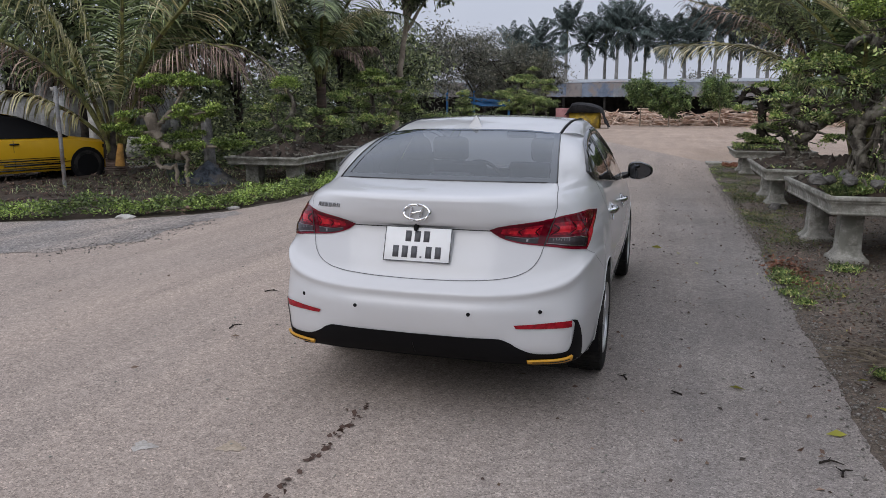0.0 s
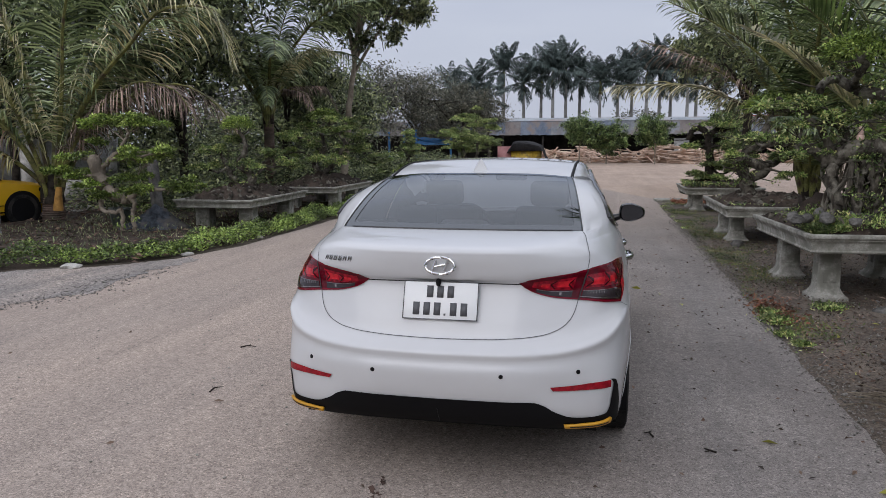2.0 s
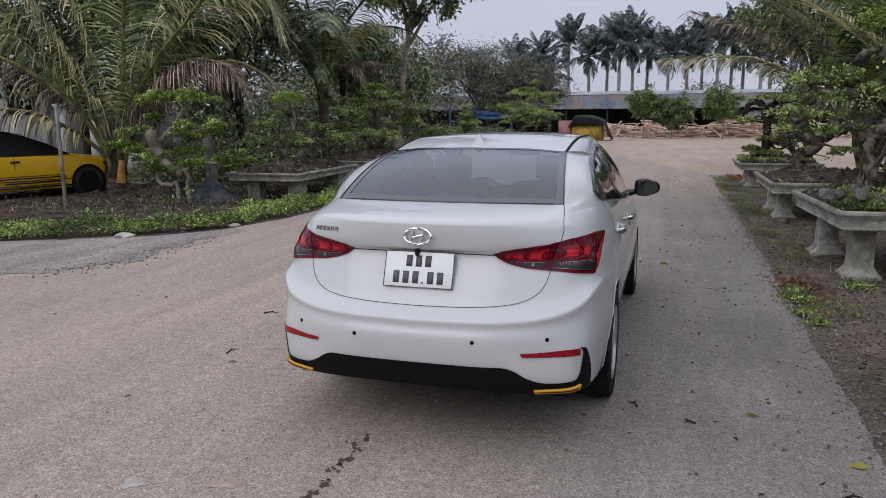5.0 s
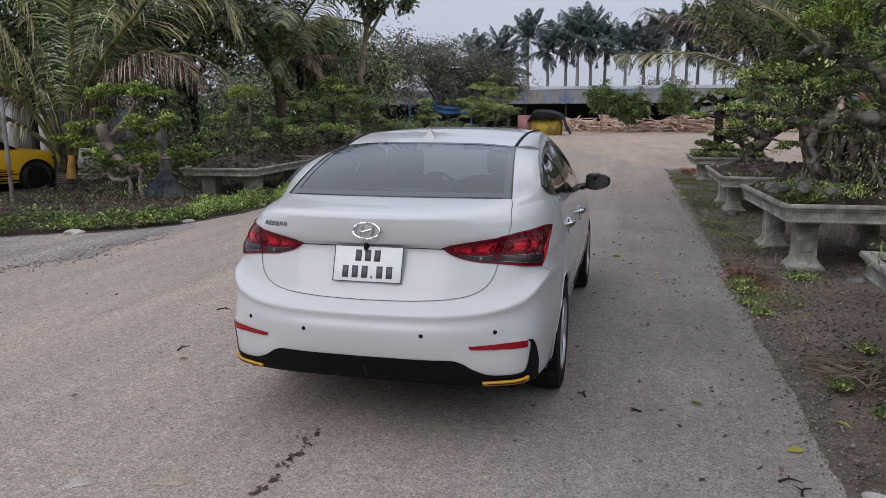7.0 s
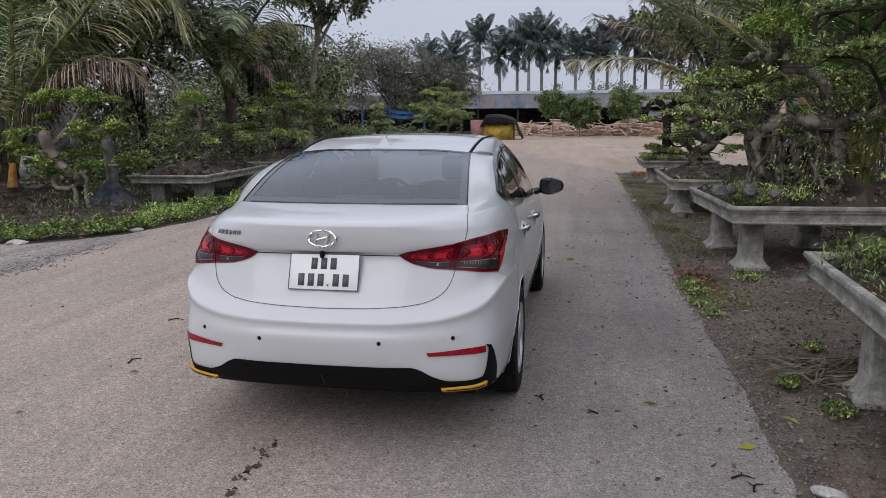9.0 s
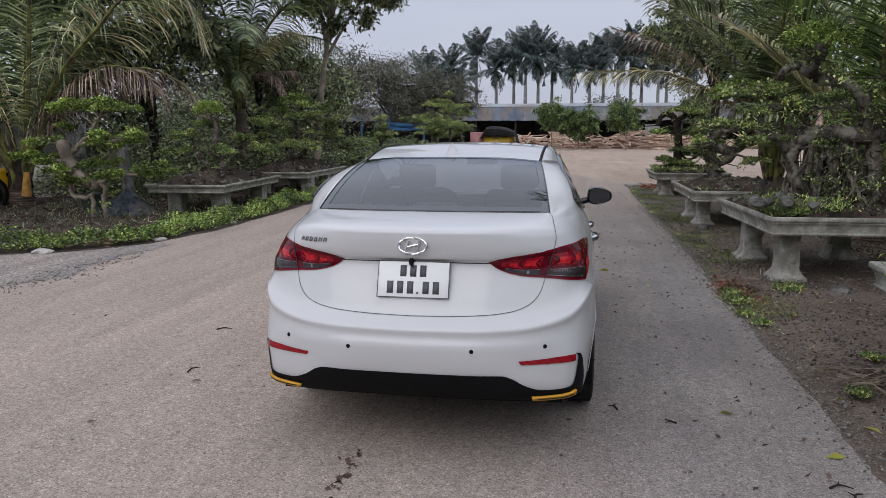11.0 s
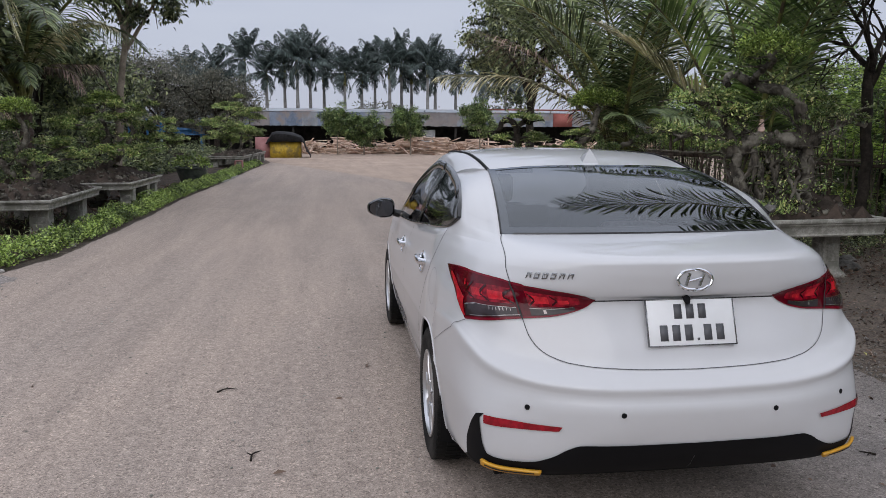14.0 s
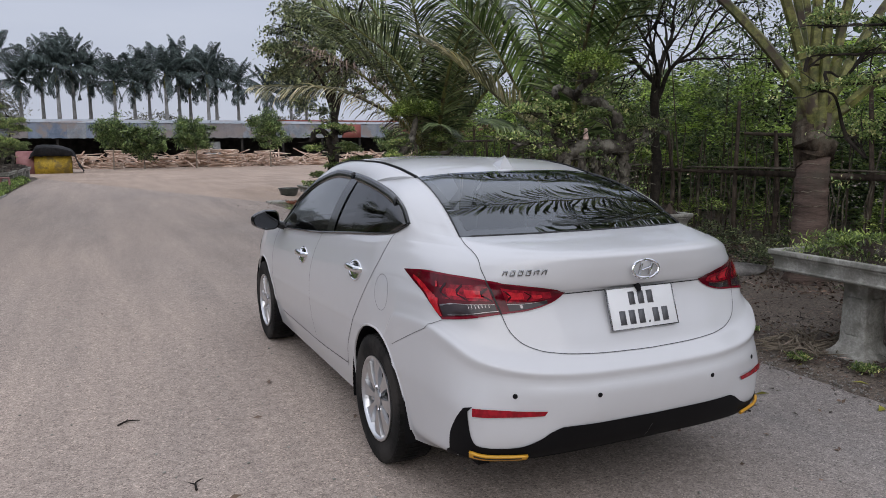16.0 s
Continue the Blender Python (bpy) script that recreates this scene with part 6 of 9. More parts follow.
bonsai("bonsai_tree", pose(3.3, 4.85, 0.86), [
    [(0.065, 0.05), (-0.32, -0.1, -0.06), (-0.30, -0.05, 0.14), (-0.36, 0.02, 0.36), (-0.28, 0.05, 0.56)],
    [(0.075, 0.090), (-0.40, 0.12, 0.50), (-0.22, 0.02, 0.60), (-0.02, -0.08, 0.64), (0.18, -0.10, 0.63), (0.36, -0.10, 0.61), (0.50, -0.05, 0.66)],
    [(0.075, 0.06), (0.36, -0.10, 0.60), (0.40, -0.08, 0.40), (0.42, -0.06, 0.12), (0.46, -0.02, -0.06)],
    [(0.080, 0.035), (0.36, -0.10, 0.64), (0.27, -0.16, 0.82), (0.24, -0.14, 0.96), (0.10, -0.02, 1.14), (-0.12, 0.12, 1.20), (-0.32, 0.22, 1.32), (-0.46, 0.12, 1.28), (-0.52, 0.0, 1.20)],
    [(0.035, 0.025), (-0.16, 0.15, 1.22), (-0.22, -0.10, 1.33), (-0.20, -0.32, 1.42), (-0.30, -0.38, 1.46)],
    [(0.045, 0.03), (0.48, -0.05, 0.66), (0.75, 0.0, 0.72), (0.95, 0.1, 0.84), (1.12, 0.0, 0.80)],
    [(0.035, 0.03), (-0.15, 0.0, 0.58), (-0.10, -0.04, 0.34), (-0.16, -0.1, 0.10), (-0.10, -0.14, -0.08)],
    [(0.035, 0.022), (0.05, -0.10, 0.58), (0.02, -0.12, 0.30), (-0.06, -0.18, -0.06)],
    [(0.030, 0.016), (0.10, -0.10, 0.56), (0.14, -0.14, 0.30), (0.20, -0.2, 0.10), (0.34, -0.26, -0.08)],
    [(0.028, 0.016), (-0.04, -0.08, 0.56), (-0.02, -0.16, 0.26), (0.02, -0.24, -0.06)],
    [(0.055, 0.025), (-0.38, 0.1, 0.52), (-0.60, 0.12, 0.66), (-0.80, 0.05, 0.70), (-1.0, -0.02, 0.68)],
    [(0.045, 0.02), (-0.30, 0.1, 0.56), (-0.42, 0.2, 0.80), (-0.60, 0.15, 0.98), (-0.85, 0.0, 1.02)],
    [(0.04, 0.015), (-0.26, 0.05, 0.58), (-0.20, 0.15, 0.78), (-0.34, 0.1, 0.92), (-0.28, 0.0, 1.02)]],
    [(-0.29, -0.38, 1.50, 0.30, 0.72), (-0.95, -0.05, 1.04, 0.23), (-0.62, -0.05, 1.06, 0.22), (0.04, -0.15, 1.00, 0.22), (0.46, -0.1, 1.08, 0.23), (-0.90, 0.0, 0.70, 0.2), (0.42, -0.2, 0.84, 0.2), (-0.12, -0.16, 0.54, 0.11), (-0.33, 0.1, 0.94, 0.22), (-0.64, 0.1, 0.86, 0.2), (-1.08, 0.1, 0.74, 0.2), (-0.78, -0.1, 0.58, 0.16), (0.75, 0.2, 0.94, 0.22), (1.1, 0.1, 0.88, 0.2), (0.2, 0.7, 0.95, 0.2)],
    "rugged old bonsai whose thick trunk lies level above rocks", 11, r=0.08, density=1150, knot=4.2, rocks=18, leaf_size=0.037, roots=14, twigs=150, aerial=28)
hollow = thing("knot_hole", "pale rimmed knot hole in the old bonsai's trunk", "knot hole", pose(3.26, 4.765, 1.50), "knot holes")
part("rim", add_tube(Build(), [(0.068 * math.cos(a) * 0.45, -0.012 + 0.02 * math.cos(a), 0.066 * math.sin(a)) for a in np.linspace(0, 2 * math.pi, 21)], 0.022, 8, caps=False), BARK, hollow)
# dark disc stands in for the shade inside the hole
part("hollow", add_tube(Build(), [(-0.02, -0.01, 0), (0.03, 0.0, 0)], [0.05, 0.055], 14), BARK_DARK, hollow)
copy_thing(hollow, pose(3.53, 4.66, 1.71, 0, 0, 35) @ Matrix.Diagonal((0.8, 0.8, 0.8, 1)))
bonsai("bonsai_tree", pose(3.45, 10.3, 0.60), [
    [(0.11, 0.05), (-0.2, 0, 0), (-0.32, 0.1, 0.28), (0.0, 0.05, 0.50), (-0.35, 0.15, 0.72), (-0.1, 0.3, 0.98), (0.15, 0.6, 1.40)],
    [(0.06, 0.03), (-0.25, 0, 0.25), (-0.42, 0.1, 0.45), (-0.52, 0, 0.62)],
    [(0.07, 0.03), (-0.05, 0.05, 0.55), (0.4, 0.0, 0.75), (0.7, -0.1, 0.9)]],
    [(0.18, 0.75, 1.55, 0.45, 0.58), (-0.52, 0.0, 0.72, 0.22), (-0.35, 0.3, 1.0, 0.2), (0.5, 0.1, 1.05, 0.26), (0.1, -0.3, 0.72, 0.2), (0.75, -0.2, 0.85, 0.25), (0.35, -0.3, 0.42, 0.2)],
    "bonsai with a ball-clipped top and a pale gnarled trunk", 12, r=0.10, rocks=10, density=2100, knot=2.4, leaf_size=0.042, roots=14)
bonsai("bonsai_tree", pose(3.15, 15.2, 0.52), [
    [(0.11, 0.06), (0, 0, 0), (0.04, 0.05, 0.5), (0.0, 0, 0.95), (-0.06, 0.0, 1.25), (-0.22, 0, 1.38), (-0.40, 0, 1.30), (-0.46, 0, 1.12)],
    [(0.07, 0.03), (0.0, 0, 1.2), (0.2, 0.1, 1.35), (0.35, 0.1, 1.3)]],
    [(0.3, 0.1, 1.42, 0.30), (-0.42, 0, 0.95, 0.22), (0.55, 0.1, 0.95, 0.34), (-0.30, 0.2, 0.3, 0.26), (0.45, -0.1, 0.5, 0.34), (0.0, -0.2, 0.22, 0.28), (0.8, 0.1, 0.6, 0.3)],
    "old bonsai with a thick dark trunk bent over like a cane", 13, bark=BARK_DARK, r=0.11, rocks=4, density=1800, leaf_size=0.05)

bonsai("bonsai_tree", pose(3.25, 0.25, 0.66), [
    [(0.10, 0.06), (0.0, -0.1, -0.05), (0.10, -0.05, 0.3), (-0.02, 0.05, 0.65), (0.05, 0.1, 1.0), (0.0, 0.12, 1.4), (0.05, 0.1, 1.75)],
    [(0.018, 0.006), (0.0, 0.12, 1.20), (-0.2, 0.45, 1.28), (-0.45, 0.75, 1.27), (-0.80, 0.98, 1.25)],
    [(0.018, 0.006), (0.0, 0.12, 1.38), (-0.22, 0.45, 1.45), (-0.5, 0.75, 1.46), (-0.82, 0.98, 1.45)],
    [(0.016, 0.006), (0.02, 0.1, 1.55), (-0.2, 0.4, 1.60), (-0.42, 0.7, 1.64), (-0.66, 0.95, 1.66)],
    [(0.018, 0.006), (0.0, 0.05, 0.75), (-0.05, 0.4, 0.90), (-0.2, 0.75, 0.92), (-0.38, 0.98, 0.90)]],
    [(-0.74, 0.95, 1.24, 0.10), (-0.52, 0.85, 1.28, 0.13), (-0.28, 0.65, 1.29, 0.15), (-0.05, 0.75, 1.26, 0.14), (-0.74, 0.92, 1.47, 0.12), (-0.50, 0.8, 1.49, 0.16), (-0.22, 0.75, 1.50, 0.18), (-0.6, 0.95, 1.69, 0.15), (-0.32, 0.8, 1.66, 0.18), (0.0, 0.6, 1.62, 0.2), (-0.3, 0.98, 0.92, 0.12), (-0.1, 0.85, 0.95, 0.18), (0.05, 0.1, 1.82, 0.3)],
    "dark bonsai with thin level branches growing in the trough", 14, bark=BARK_DARK, r=0.05, leaf=LEAF_BONSAI, density=2600, leaf_size=0.030, roots=8, twigs=60)


def weed_patch(rng, n):
    """Weeds creeping from the planter's corner up the mound, thinning out."""
    a = np.abs(rng.normal(size=n)) * 0.34
    b_ = np.abs(rng.normal(size=n)) * 0.55
    x, y = 2.68 + np.minimum(a, 1.0), 4.42 + np.minimum(b_, 1.6)
    z = 0.63 + 0.30 * np.maximum(0, 1 - ((x - 3.5) / 0.92) ** 2) * np.maximum(0, 1 - ((y - 5.3) / 1.1) ** 2)
    lump = 0.5 + 0.5 * np.sin(x * 13 + 1) * np.sin(y * 11)
    return np.stack([x, y, z + rng.random(n) ** 1.5 * (0.03 + 0.09 * lump)], 1)


def in_box(x0, x1, y0, y1, z, zj=0.0):
    return lambda rng, n: np.stack([rng.uniform(x0, x1, n), rng.uniform(y0, y1, n), z + rng.uniform(0, 1, n) * zj], 1)


scatter("planter_weeds", weed_patch, 8000, 0.038, LEAF_BONSAI, "fresh green weeds filling the corner of the planter", "weeds", 21, 1.0, 0.3)


def trough_weeds(rng, n):
    u, v = rng.uniform(-0.78, 0.78, n), rng.uniform(-1.08, 1.08, n)
    return np.stack([3.355 + 0.999 * u + 0.047 * v, 0.411 - 0.047 * u + 0.999 * v, 0.70 + 0.07 * rng.random(n)], 1)


scatter("planter_weeds", trough_weeds, 9000, 0.030, LEAF_BONSAI, "grass and weeds growing in the trough", "weeds", 22, 1.2, 0.22)
scatter("planter_weeds", lambda rng, n: np.stack([2.95 + 0.14 * rng.normal(size=n), 1.15 + 0.16 * rng.normal(size=n), 0.70 + 0.16 * rng.random(n) ** 1.3], 1), 2600, 0.045, LEAF_FRESH, "tall fresh green weeds in the corner of the trough", "weeds", 28, 0.9, 0.25)
scatter("planter_weeds", in_box(2.7, 4.1, 8.8, 11.0, 0.57, 0.04), 2200, 0.05, LEAF_BONSAI, "thin weeds on the planter soil", "weeds", 23, 0.8, 0.3)
scatter("planter_weeds", in_box(2.65, 4.1, 14.4, 16.1, 0.52, 0.12), 2600, 0.08, LEAF_BONSAI, "dense low greenery over the planter", "weeds", 24, 0.8, 0.35)


def verge_grass(rng, n):
    y = 3.0 + 14.5 * rng.random(n)
    x = 2.22 + np.abs(rng.normal(size=n)) * (0.18 + 0.03 * y)
    keep = (np.sin(x * 6.1 + y * 1.7) + np.sin(y * 2.9 - x * 3.3) + rng.normal(size=n) * 0.6 > -0.3 + 0.9 * (y < 5.5)) & (x < 4.0)
    a = np.stack([x, y, np.full(n, 0.012)], 1)
    a[~keep] = a[np.flatnonzero(keep)[rng.integers(keep.sum(), size=(~keep).sum())]] + rng.normal(size=((~keep).sum(), 3)) * np.array([0.08, 0.2, 0])
    return a


scatter("verge_grass", verge_grass, 12000, 0.035, GRASS, "patchy low grass along the edge of the road", "grass", 25, 0.7, 0.25)
scatter("edge_weeds", lambda rng, n: np.stack([2.16 + np.abs(rng.normal(size=n)) * 0.07, np.repeat(rng.uniform(1.0, 16, n // 60 + 1), 60)[:n] + rng.normal(size=n) * 0.09, rng.uniform(0.005, 0.03, n)], 1), 600, 0.028, LEAF_BONSAI, "small green weeds at the asphalt edge", "weeds", 26, 0.6, 0.4)
scatter("leaf_litter", in_box(2.2, 7.0, -3, 12, 0.018, 0.014), 10000, 0.030, LITTER, "dead brown leaves on the bare earth", "leaf litter", 27, 0.05, 0.5)
coconut("coconut_palm", pose(4.6, 12.2, 0), "young coconut palm with arching fronds over the verge", [
    (185, 4.4, 1.2, 0.28, 0), (60, 4.4, 1.1, 0.35, 0), (-40, 4.2, 1.15, 0.35, 0), (270, 4.2, 1.2, 0.3, 0), (20, 4.4, 1.25, 0.3, 0), (110, 4.2, 1.25, 0.3, 0), (300, 4.2, 1.3, 0.25, 0), (225, 4.8, 1.32, 0.24, 0), (160, 4.8, 1.34, 0.24, 0), (250, 4.6, 1.05, 0.34, 0), (340, 4.8, 1.36, 0.2, 0)], 31, 0.55, 0.18, count=84, width=0.036, limp=0.45, ribs=(
    (2, 0.75, (-0.05, 0, 0.9), (-0.55, -0.1, 1.75), (-1.35, -0.2, 2.3), (-2.4, 0.1, 2.68), (-3.7, 0.5, 2.72)),
    (3, 0.8, (-0.1, 0, 0.9), (-0.65, -0.3, 1.9), (-1.5, -0.5, 2.68), (-2.2, -0.7, 3.08), (-3.25, -1.0, 3.40)),
    (0, 0.5, (-0.05, -0.1, 0.9), (-0.35, -0.5, 2.0), (-1.05, -0.7, 3.05), (-1.9, -0.7, 3.7), (-2.8, -0.7, 4.15)),
    (0, 0.5, (0, -0.1, 0.9), (-0.1, -0.4, 2.2), (-0.5, -0.8, 3.4), (-1.2, -1.2, 4.4)),
    (0, 0.5, (-0.1, 0, 0.9), (-0.5, 0.3, 2.1), (-1.2, 0.8, 3.3), (-2.2, 1.4, 4.0)),
    (2, 0.6, (0.05, -0.1, 0.9), (0.2, -0.6, 2.2), (0.35, -1.2, 3.4), (0.3, -2.2, 4.3)),
    (0, 0.9, (0, -0.1, 0.8), (-0.2, -0.7, 1.5), (-0.5, -1.4, 1.9), (-0.9, -2.2, 1.9))))
coconut("coconut_palm", pose(4.85, 7.7, 0), "young coconut palm with upright fresh fronds", [
    (60, 4.2, 1.25, 0.25, 1), (320, 4.0, 1.3, 0.25, 0), (245, 4.2, 1.15, 0.3, 0), (20, 4.2, 1.2, 0.25, 1), (120, 4.2, 1.3, 0.2, 0)], 32, 0.4, 0.16, count=84, width=0.040, limp=0.35, ribs=(
    (2, 0.35, (-0.1, 0, 0.8), (-0.6, 0.1, 1.75), (-1.15, 0.35, 2.35), (-1.65, 0.7, 2.85), (-2.05, 1.2, 3.25)),
    (1, 0.3, (-0.05, 0, 0.8), (-0.15, 0.0, 1.8), (-0.42, 0.0, 2.9), (-0.85, -0.1, 3.9), (-1.4, -0.2, 4.6)),
    (1, 0.3, (0, 0, 0.8), (0.1, -0.05, 2.0), (0.2, -0.1, 3.3), (0.25, -0.3, 4.7)),
    (1, 0.35, (0.05, 0, 0.8), (0.25, 0.1, 1.9), (0.5, 0.3, 2.9), (0.8, 0.5, 3.9)),
    (1, 0.35, (-0.05, 0, 0.8), (-0.5, 0.2, 1.9), (-1.2, 0.3, 3.1), (-2.2, 0.3, 3.9)),
    (1, 0.4, (0, -0.1, 0.8), (-0.1, -0.6, 1.9), (-0.2, -1.3, 2.9), (-0.3, -2.2, 3.6)),
    (0, 0.6, (-0.1, -0.05, 0.7), (-0.6, -0.4, 1.3), (-1.3, -0.9, 1.7), (-2.1, -1.3, 1.8))))
coconut("coconut_palm", pose(5.05, 3.25, 0), "stout coconut palm with a ringed reddish grey trunk", [
    (-50, 4.4, 0.68, 0.35, 0), (238, 4.6, 1.42, 0.30, 0), (60, 4.4, 1.3, 0.40, 0), (335, 4.4, 1.05, 0.40, 0), (132, 5.0, 0.86, 0.38, 0), (205, 4.8, 1.42, 0.30, 0), (172, 5.0, 1.12, 0.38, 0), (290, 4.4, 1.35, 0.30, 0), (95, 4.4, 1.3, 0.40, 0)], 33, 1.42, 0.185, flare=1.5, limp=0.8, count=92, width=0.040, column=0.62, bare=0.24)


def twiggy_tree(m, label, trunk_h, spread, seed, r=0.11):
    """A thin-leaved tree: a straight dark trunk that forks again and again into fine bare twigs with scattered leaves."""
    rng = np.random.default_rng(seed)
    t = thing("bare_tree", label, "tree", m)
    wood, crown = Build(), Build()
    limb(wood, [(0, 0, -0.1), (0.03, 0, trunk_h * 0.4), (-0.03, 0.02, trunk_h * 0.75), (0, 0, trunk_h)], r, r * 0.85, rng, 16, 10, 0.08)

    def grow(at, way, length, rad, depth):
        end = at + unit(way) * length
        mid_ = (at + end) / 2 + rng.normal(size=3) * length * 0.07
        p = limb(wood, [at, mid_, end], rad, rad * 0.55, rng, 7, 7 if depth < 2 else 4, 0.05)
        if depth >= 3:
            n = int(rng.integers(2, 12))
            leaves(crown, p[rng.integers(2, 7, n)] + rng.normal(size=(n, 3)) * 0.06, rng.normal(size=(n, 3)), 0.075, rng, 0.4)
        if depth == 4:
            return
        for k in range((5, 3, 3, 3)[depth]):
            turn = rng.normal(size=3) * (0.62, 0.62, 0.7, 0.8)[depth] + np.array([0, 0, 0.12])
            grow(p[-1] if k < 2 else p[int(rng.integers(3, 6))], unit(way) + turn, length * rng.uniform(0.6, 0.85), rad * 0.55, depth + 1)

    for k in range(4):
        a = k * 1.57 + 0.5
        grow(np.array([0, 0, trunk_h - 0.05 - 0.12 * k]), np.array([math.cos(a) * 0.8, math.sin(a) * 0.8, 1.0]), spread * 0.36, r * 0.5, 0)
    part("trunk", wood, BARK_DARK, t)
    part("crown", crown, LEAF_DARK, t, smooth=False)
    return t


twiggy_tree(pose(6.1, 7.0, 0), "dark thin-leaved tree with forking bare branches", 2.62, 2.6, 34, 0.082)
tree("mango_tree", pose(5.0, 21.0, 0), "broadleaved tree with glossy dark leaves at the yard's corner", 7.6, 1.9, 35, BARK_DARK, LEAF_DARK, 0.16, 0.14, 150, 110, 0.40, forks=11, tight=0.75)

# ---------------- the bamboo fence and the thicket behind it
fence = thing("bamboo_fence", "old grey bamboo fence with a horizontal rail", "fence", pose(7.0, 0, 0))
rng = np.random.default_rng(41)
for y in np.arange(-4, 20, 1.15):
    y += 0.25 * rng.normal()
    part("post", add_tube(Build(), [(0.03, y, -0.1), (0.05 * rng.normal(), y + 0.05 * rng.normal(), 0.9), (0.08 * rng.normal(), y + 0.12 * rng.normal(), 1.5 + 0.8 * rng.random())], [0.038, 0.034, 0.026], 8), BAMBOO_DARK, fence)
for y in np.arange(-4, 19, 3.4):
    v, f = box(-0.085, -0.055, y - 0.05, y + 3.42, 1.045 + 0.01 * rng.normal(), 1.13 + 0.012 * rng.normal(), 0.004)
    part("rail_board", Build().add(v, f), BAMBOO_DARK, fence, "weathered flat rail", smooth=False)
for k in range(34):
    y, ln = rng.uniform(-4, 17), rng.uniform(1.2, 3.2)
    part("rail_stick", add_tube(Build(), spline([(-0.10 + 0.05 * rng.normal(), y, 1.145 + 0.03 * rng.random()), (-0.09, y + ln * 0.5, 1.15 + 0.02 * rng.random()), (-0.10 + 0.05 * rng.normal(), y + ln, 1.145 + 0.03 * rng.random())], 8), 0.010 + 0.008 * rng.random(), 6), BAMBOO, fence)
for y, ln in ((3.6, 2.4), (0.6, 2.8), (9.2, 2.6), (13.5, 3.0)):
    part("rail", add_tube(Build(), spline([(-0.05, y, 1.60 + 0.03 * rng.normal()), (-0.06, y + ln / 2, 1.63), (-0.05, y + ln, 1.64 + 0.03 * rng.normal())], 10), 0.026, 7), BAMBOO_DARK, fence)
for k in range(190):
    y = -4 + 23.5 * k / 190 + 0.08 * rng.normal()
    part("slat", add_tube(Build(), [(0.02, y, -0.05), (0.02 + 0.05 * rng.normal(), y + 0.05 * rng.normal(), 0.7), (0.02 + 0.06 * rng.normal(), y + 0.11 * rng.normal(), 1.15 + 0.8 * rng.random())], [0.012, 0.011, 0.007], 5), BAMBOO if k % 3 else BAMBOO_DARK, fence)


def thicket(rng, n):
    y = rng.uniform(-5, 21, n)
    x = 7.3 + rng.random(n) ** 0.8 * 3.2
    top = 1.9 + 0.6 * np.sin(y * 0.9 + 0.4) + 0.5 * np.sin(y * 2.3 + x) + (x - 7.3) * 0.42
    z = top * rng.random(n) ** 0.75
    c = np.floor(np.stack([x, y, z], 1) / 0.55)
    hole = np.sin(c[:, 0] * 12.9 + c[:, 1] * 78.2 + c[:, 2] * 37.7) * 43758.5
    ok = (hole - np.floor(hole)) > np.where(z < 1.25, 0.55, 0.24)
    a = np.stack([x, y, z], 1)
    a[~ok] = a[np.flatnonzero(ok)[rng.integers(ok.sum(), size=(~ok).sum())]] + rng.normal(size=((~ok).sum(), 3)) * 0.1
    return a


scatter("thicket", thicket, 70000, 0.085, LEAF_THICKET, "tangled green thicket behind the bamboo fence", "bushes", 42, 0.1, 0.42)


def sprays(y0, y1, x0, x1, z0, z1, clumps, spread):
    """Leafy twig ends: flat drooping fans of leaves in tiers."""
    def where(rng, n):
        c = np.stack([x0 + (x1 - x0) * rng.random(clumps), rng.uniform(y0, y1, clumps), z0 + (z1 - z0) * rng.random(clumps)], 1)
        size = spread * rng.uniform(0.6, 1.4, clumps)
        k = rng.integers(clumps, size=n)
        a, d = rng.uniform(0, 6.28, n), rng.random(n) ** 0.6
        o = np.stack([np.cos(a) * d, np.sin(a) * d, 0.10 * rng.normal(size=n) - 0.55 * d**2], 1)
        return c[k] + o * size[k][:, None]
    return where


scatter("thicket_sprays", sprays(-5, 20, 7.25, 9.0, 1.3, 3.0, 620, 0.28), 56000, 0.085, LEAF_SPRAY, "bright green leafy sprays rising over the fence", "bushes", 43, 0.0, 0.4)
scatter("fence_ferns", sprays(-3, 12, 6.6, 8.0, 0.18, 0.70, 130, 0.24), 9000, 0.065, LEAF_FRESH, "low feathery green plants at the foot of the fence", "bushes", 48, 0.2, 0.3)
scatter("verge_undergrowth", sprays(1.5, 10.5, 4.9, 7.0, 0.05, 0.28, 200, 0.20), 14000, 0.055, LEAF_DARK, "dull low plants creeping over the earth before the fence", "weeds", 49, 0.4, 0.32)
scatter("verge_litter", in_box(4.2, 7.0, 1.0, 9.5, 0.018, 0.03), 5000, 0.055, LITTER, "dry leaves heaped before the fence", "leaf litter", 50, 0.1, 0.45)
b = Build()
for k in range(150):
    x, y = rng.uniform(7.2, 10), rng.uniform(-5, 20)
    add_tube(b, [(x, y, -0.05), (x + 0.2 * rng.normal(), y + 0.2 * rng.normal(), 1.2 + 2.4 * rng.random())], [0.02, 0.008], 5)
tagged(part("thicket_stems", b, BAMBOO), "thin grey stems rising out of the thicket", "bushes", kind="stuff")
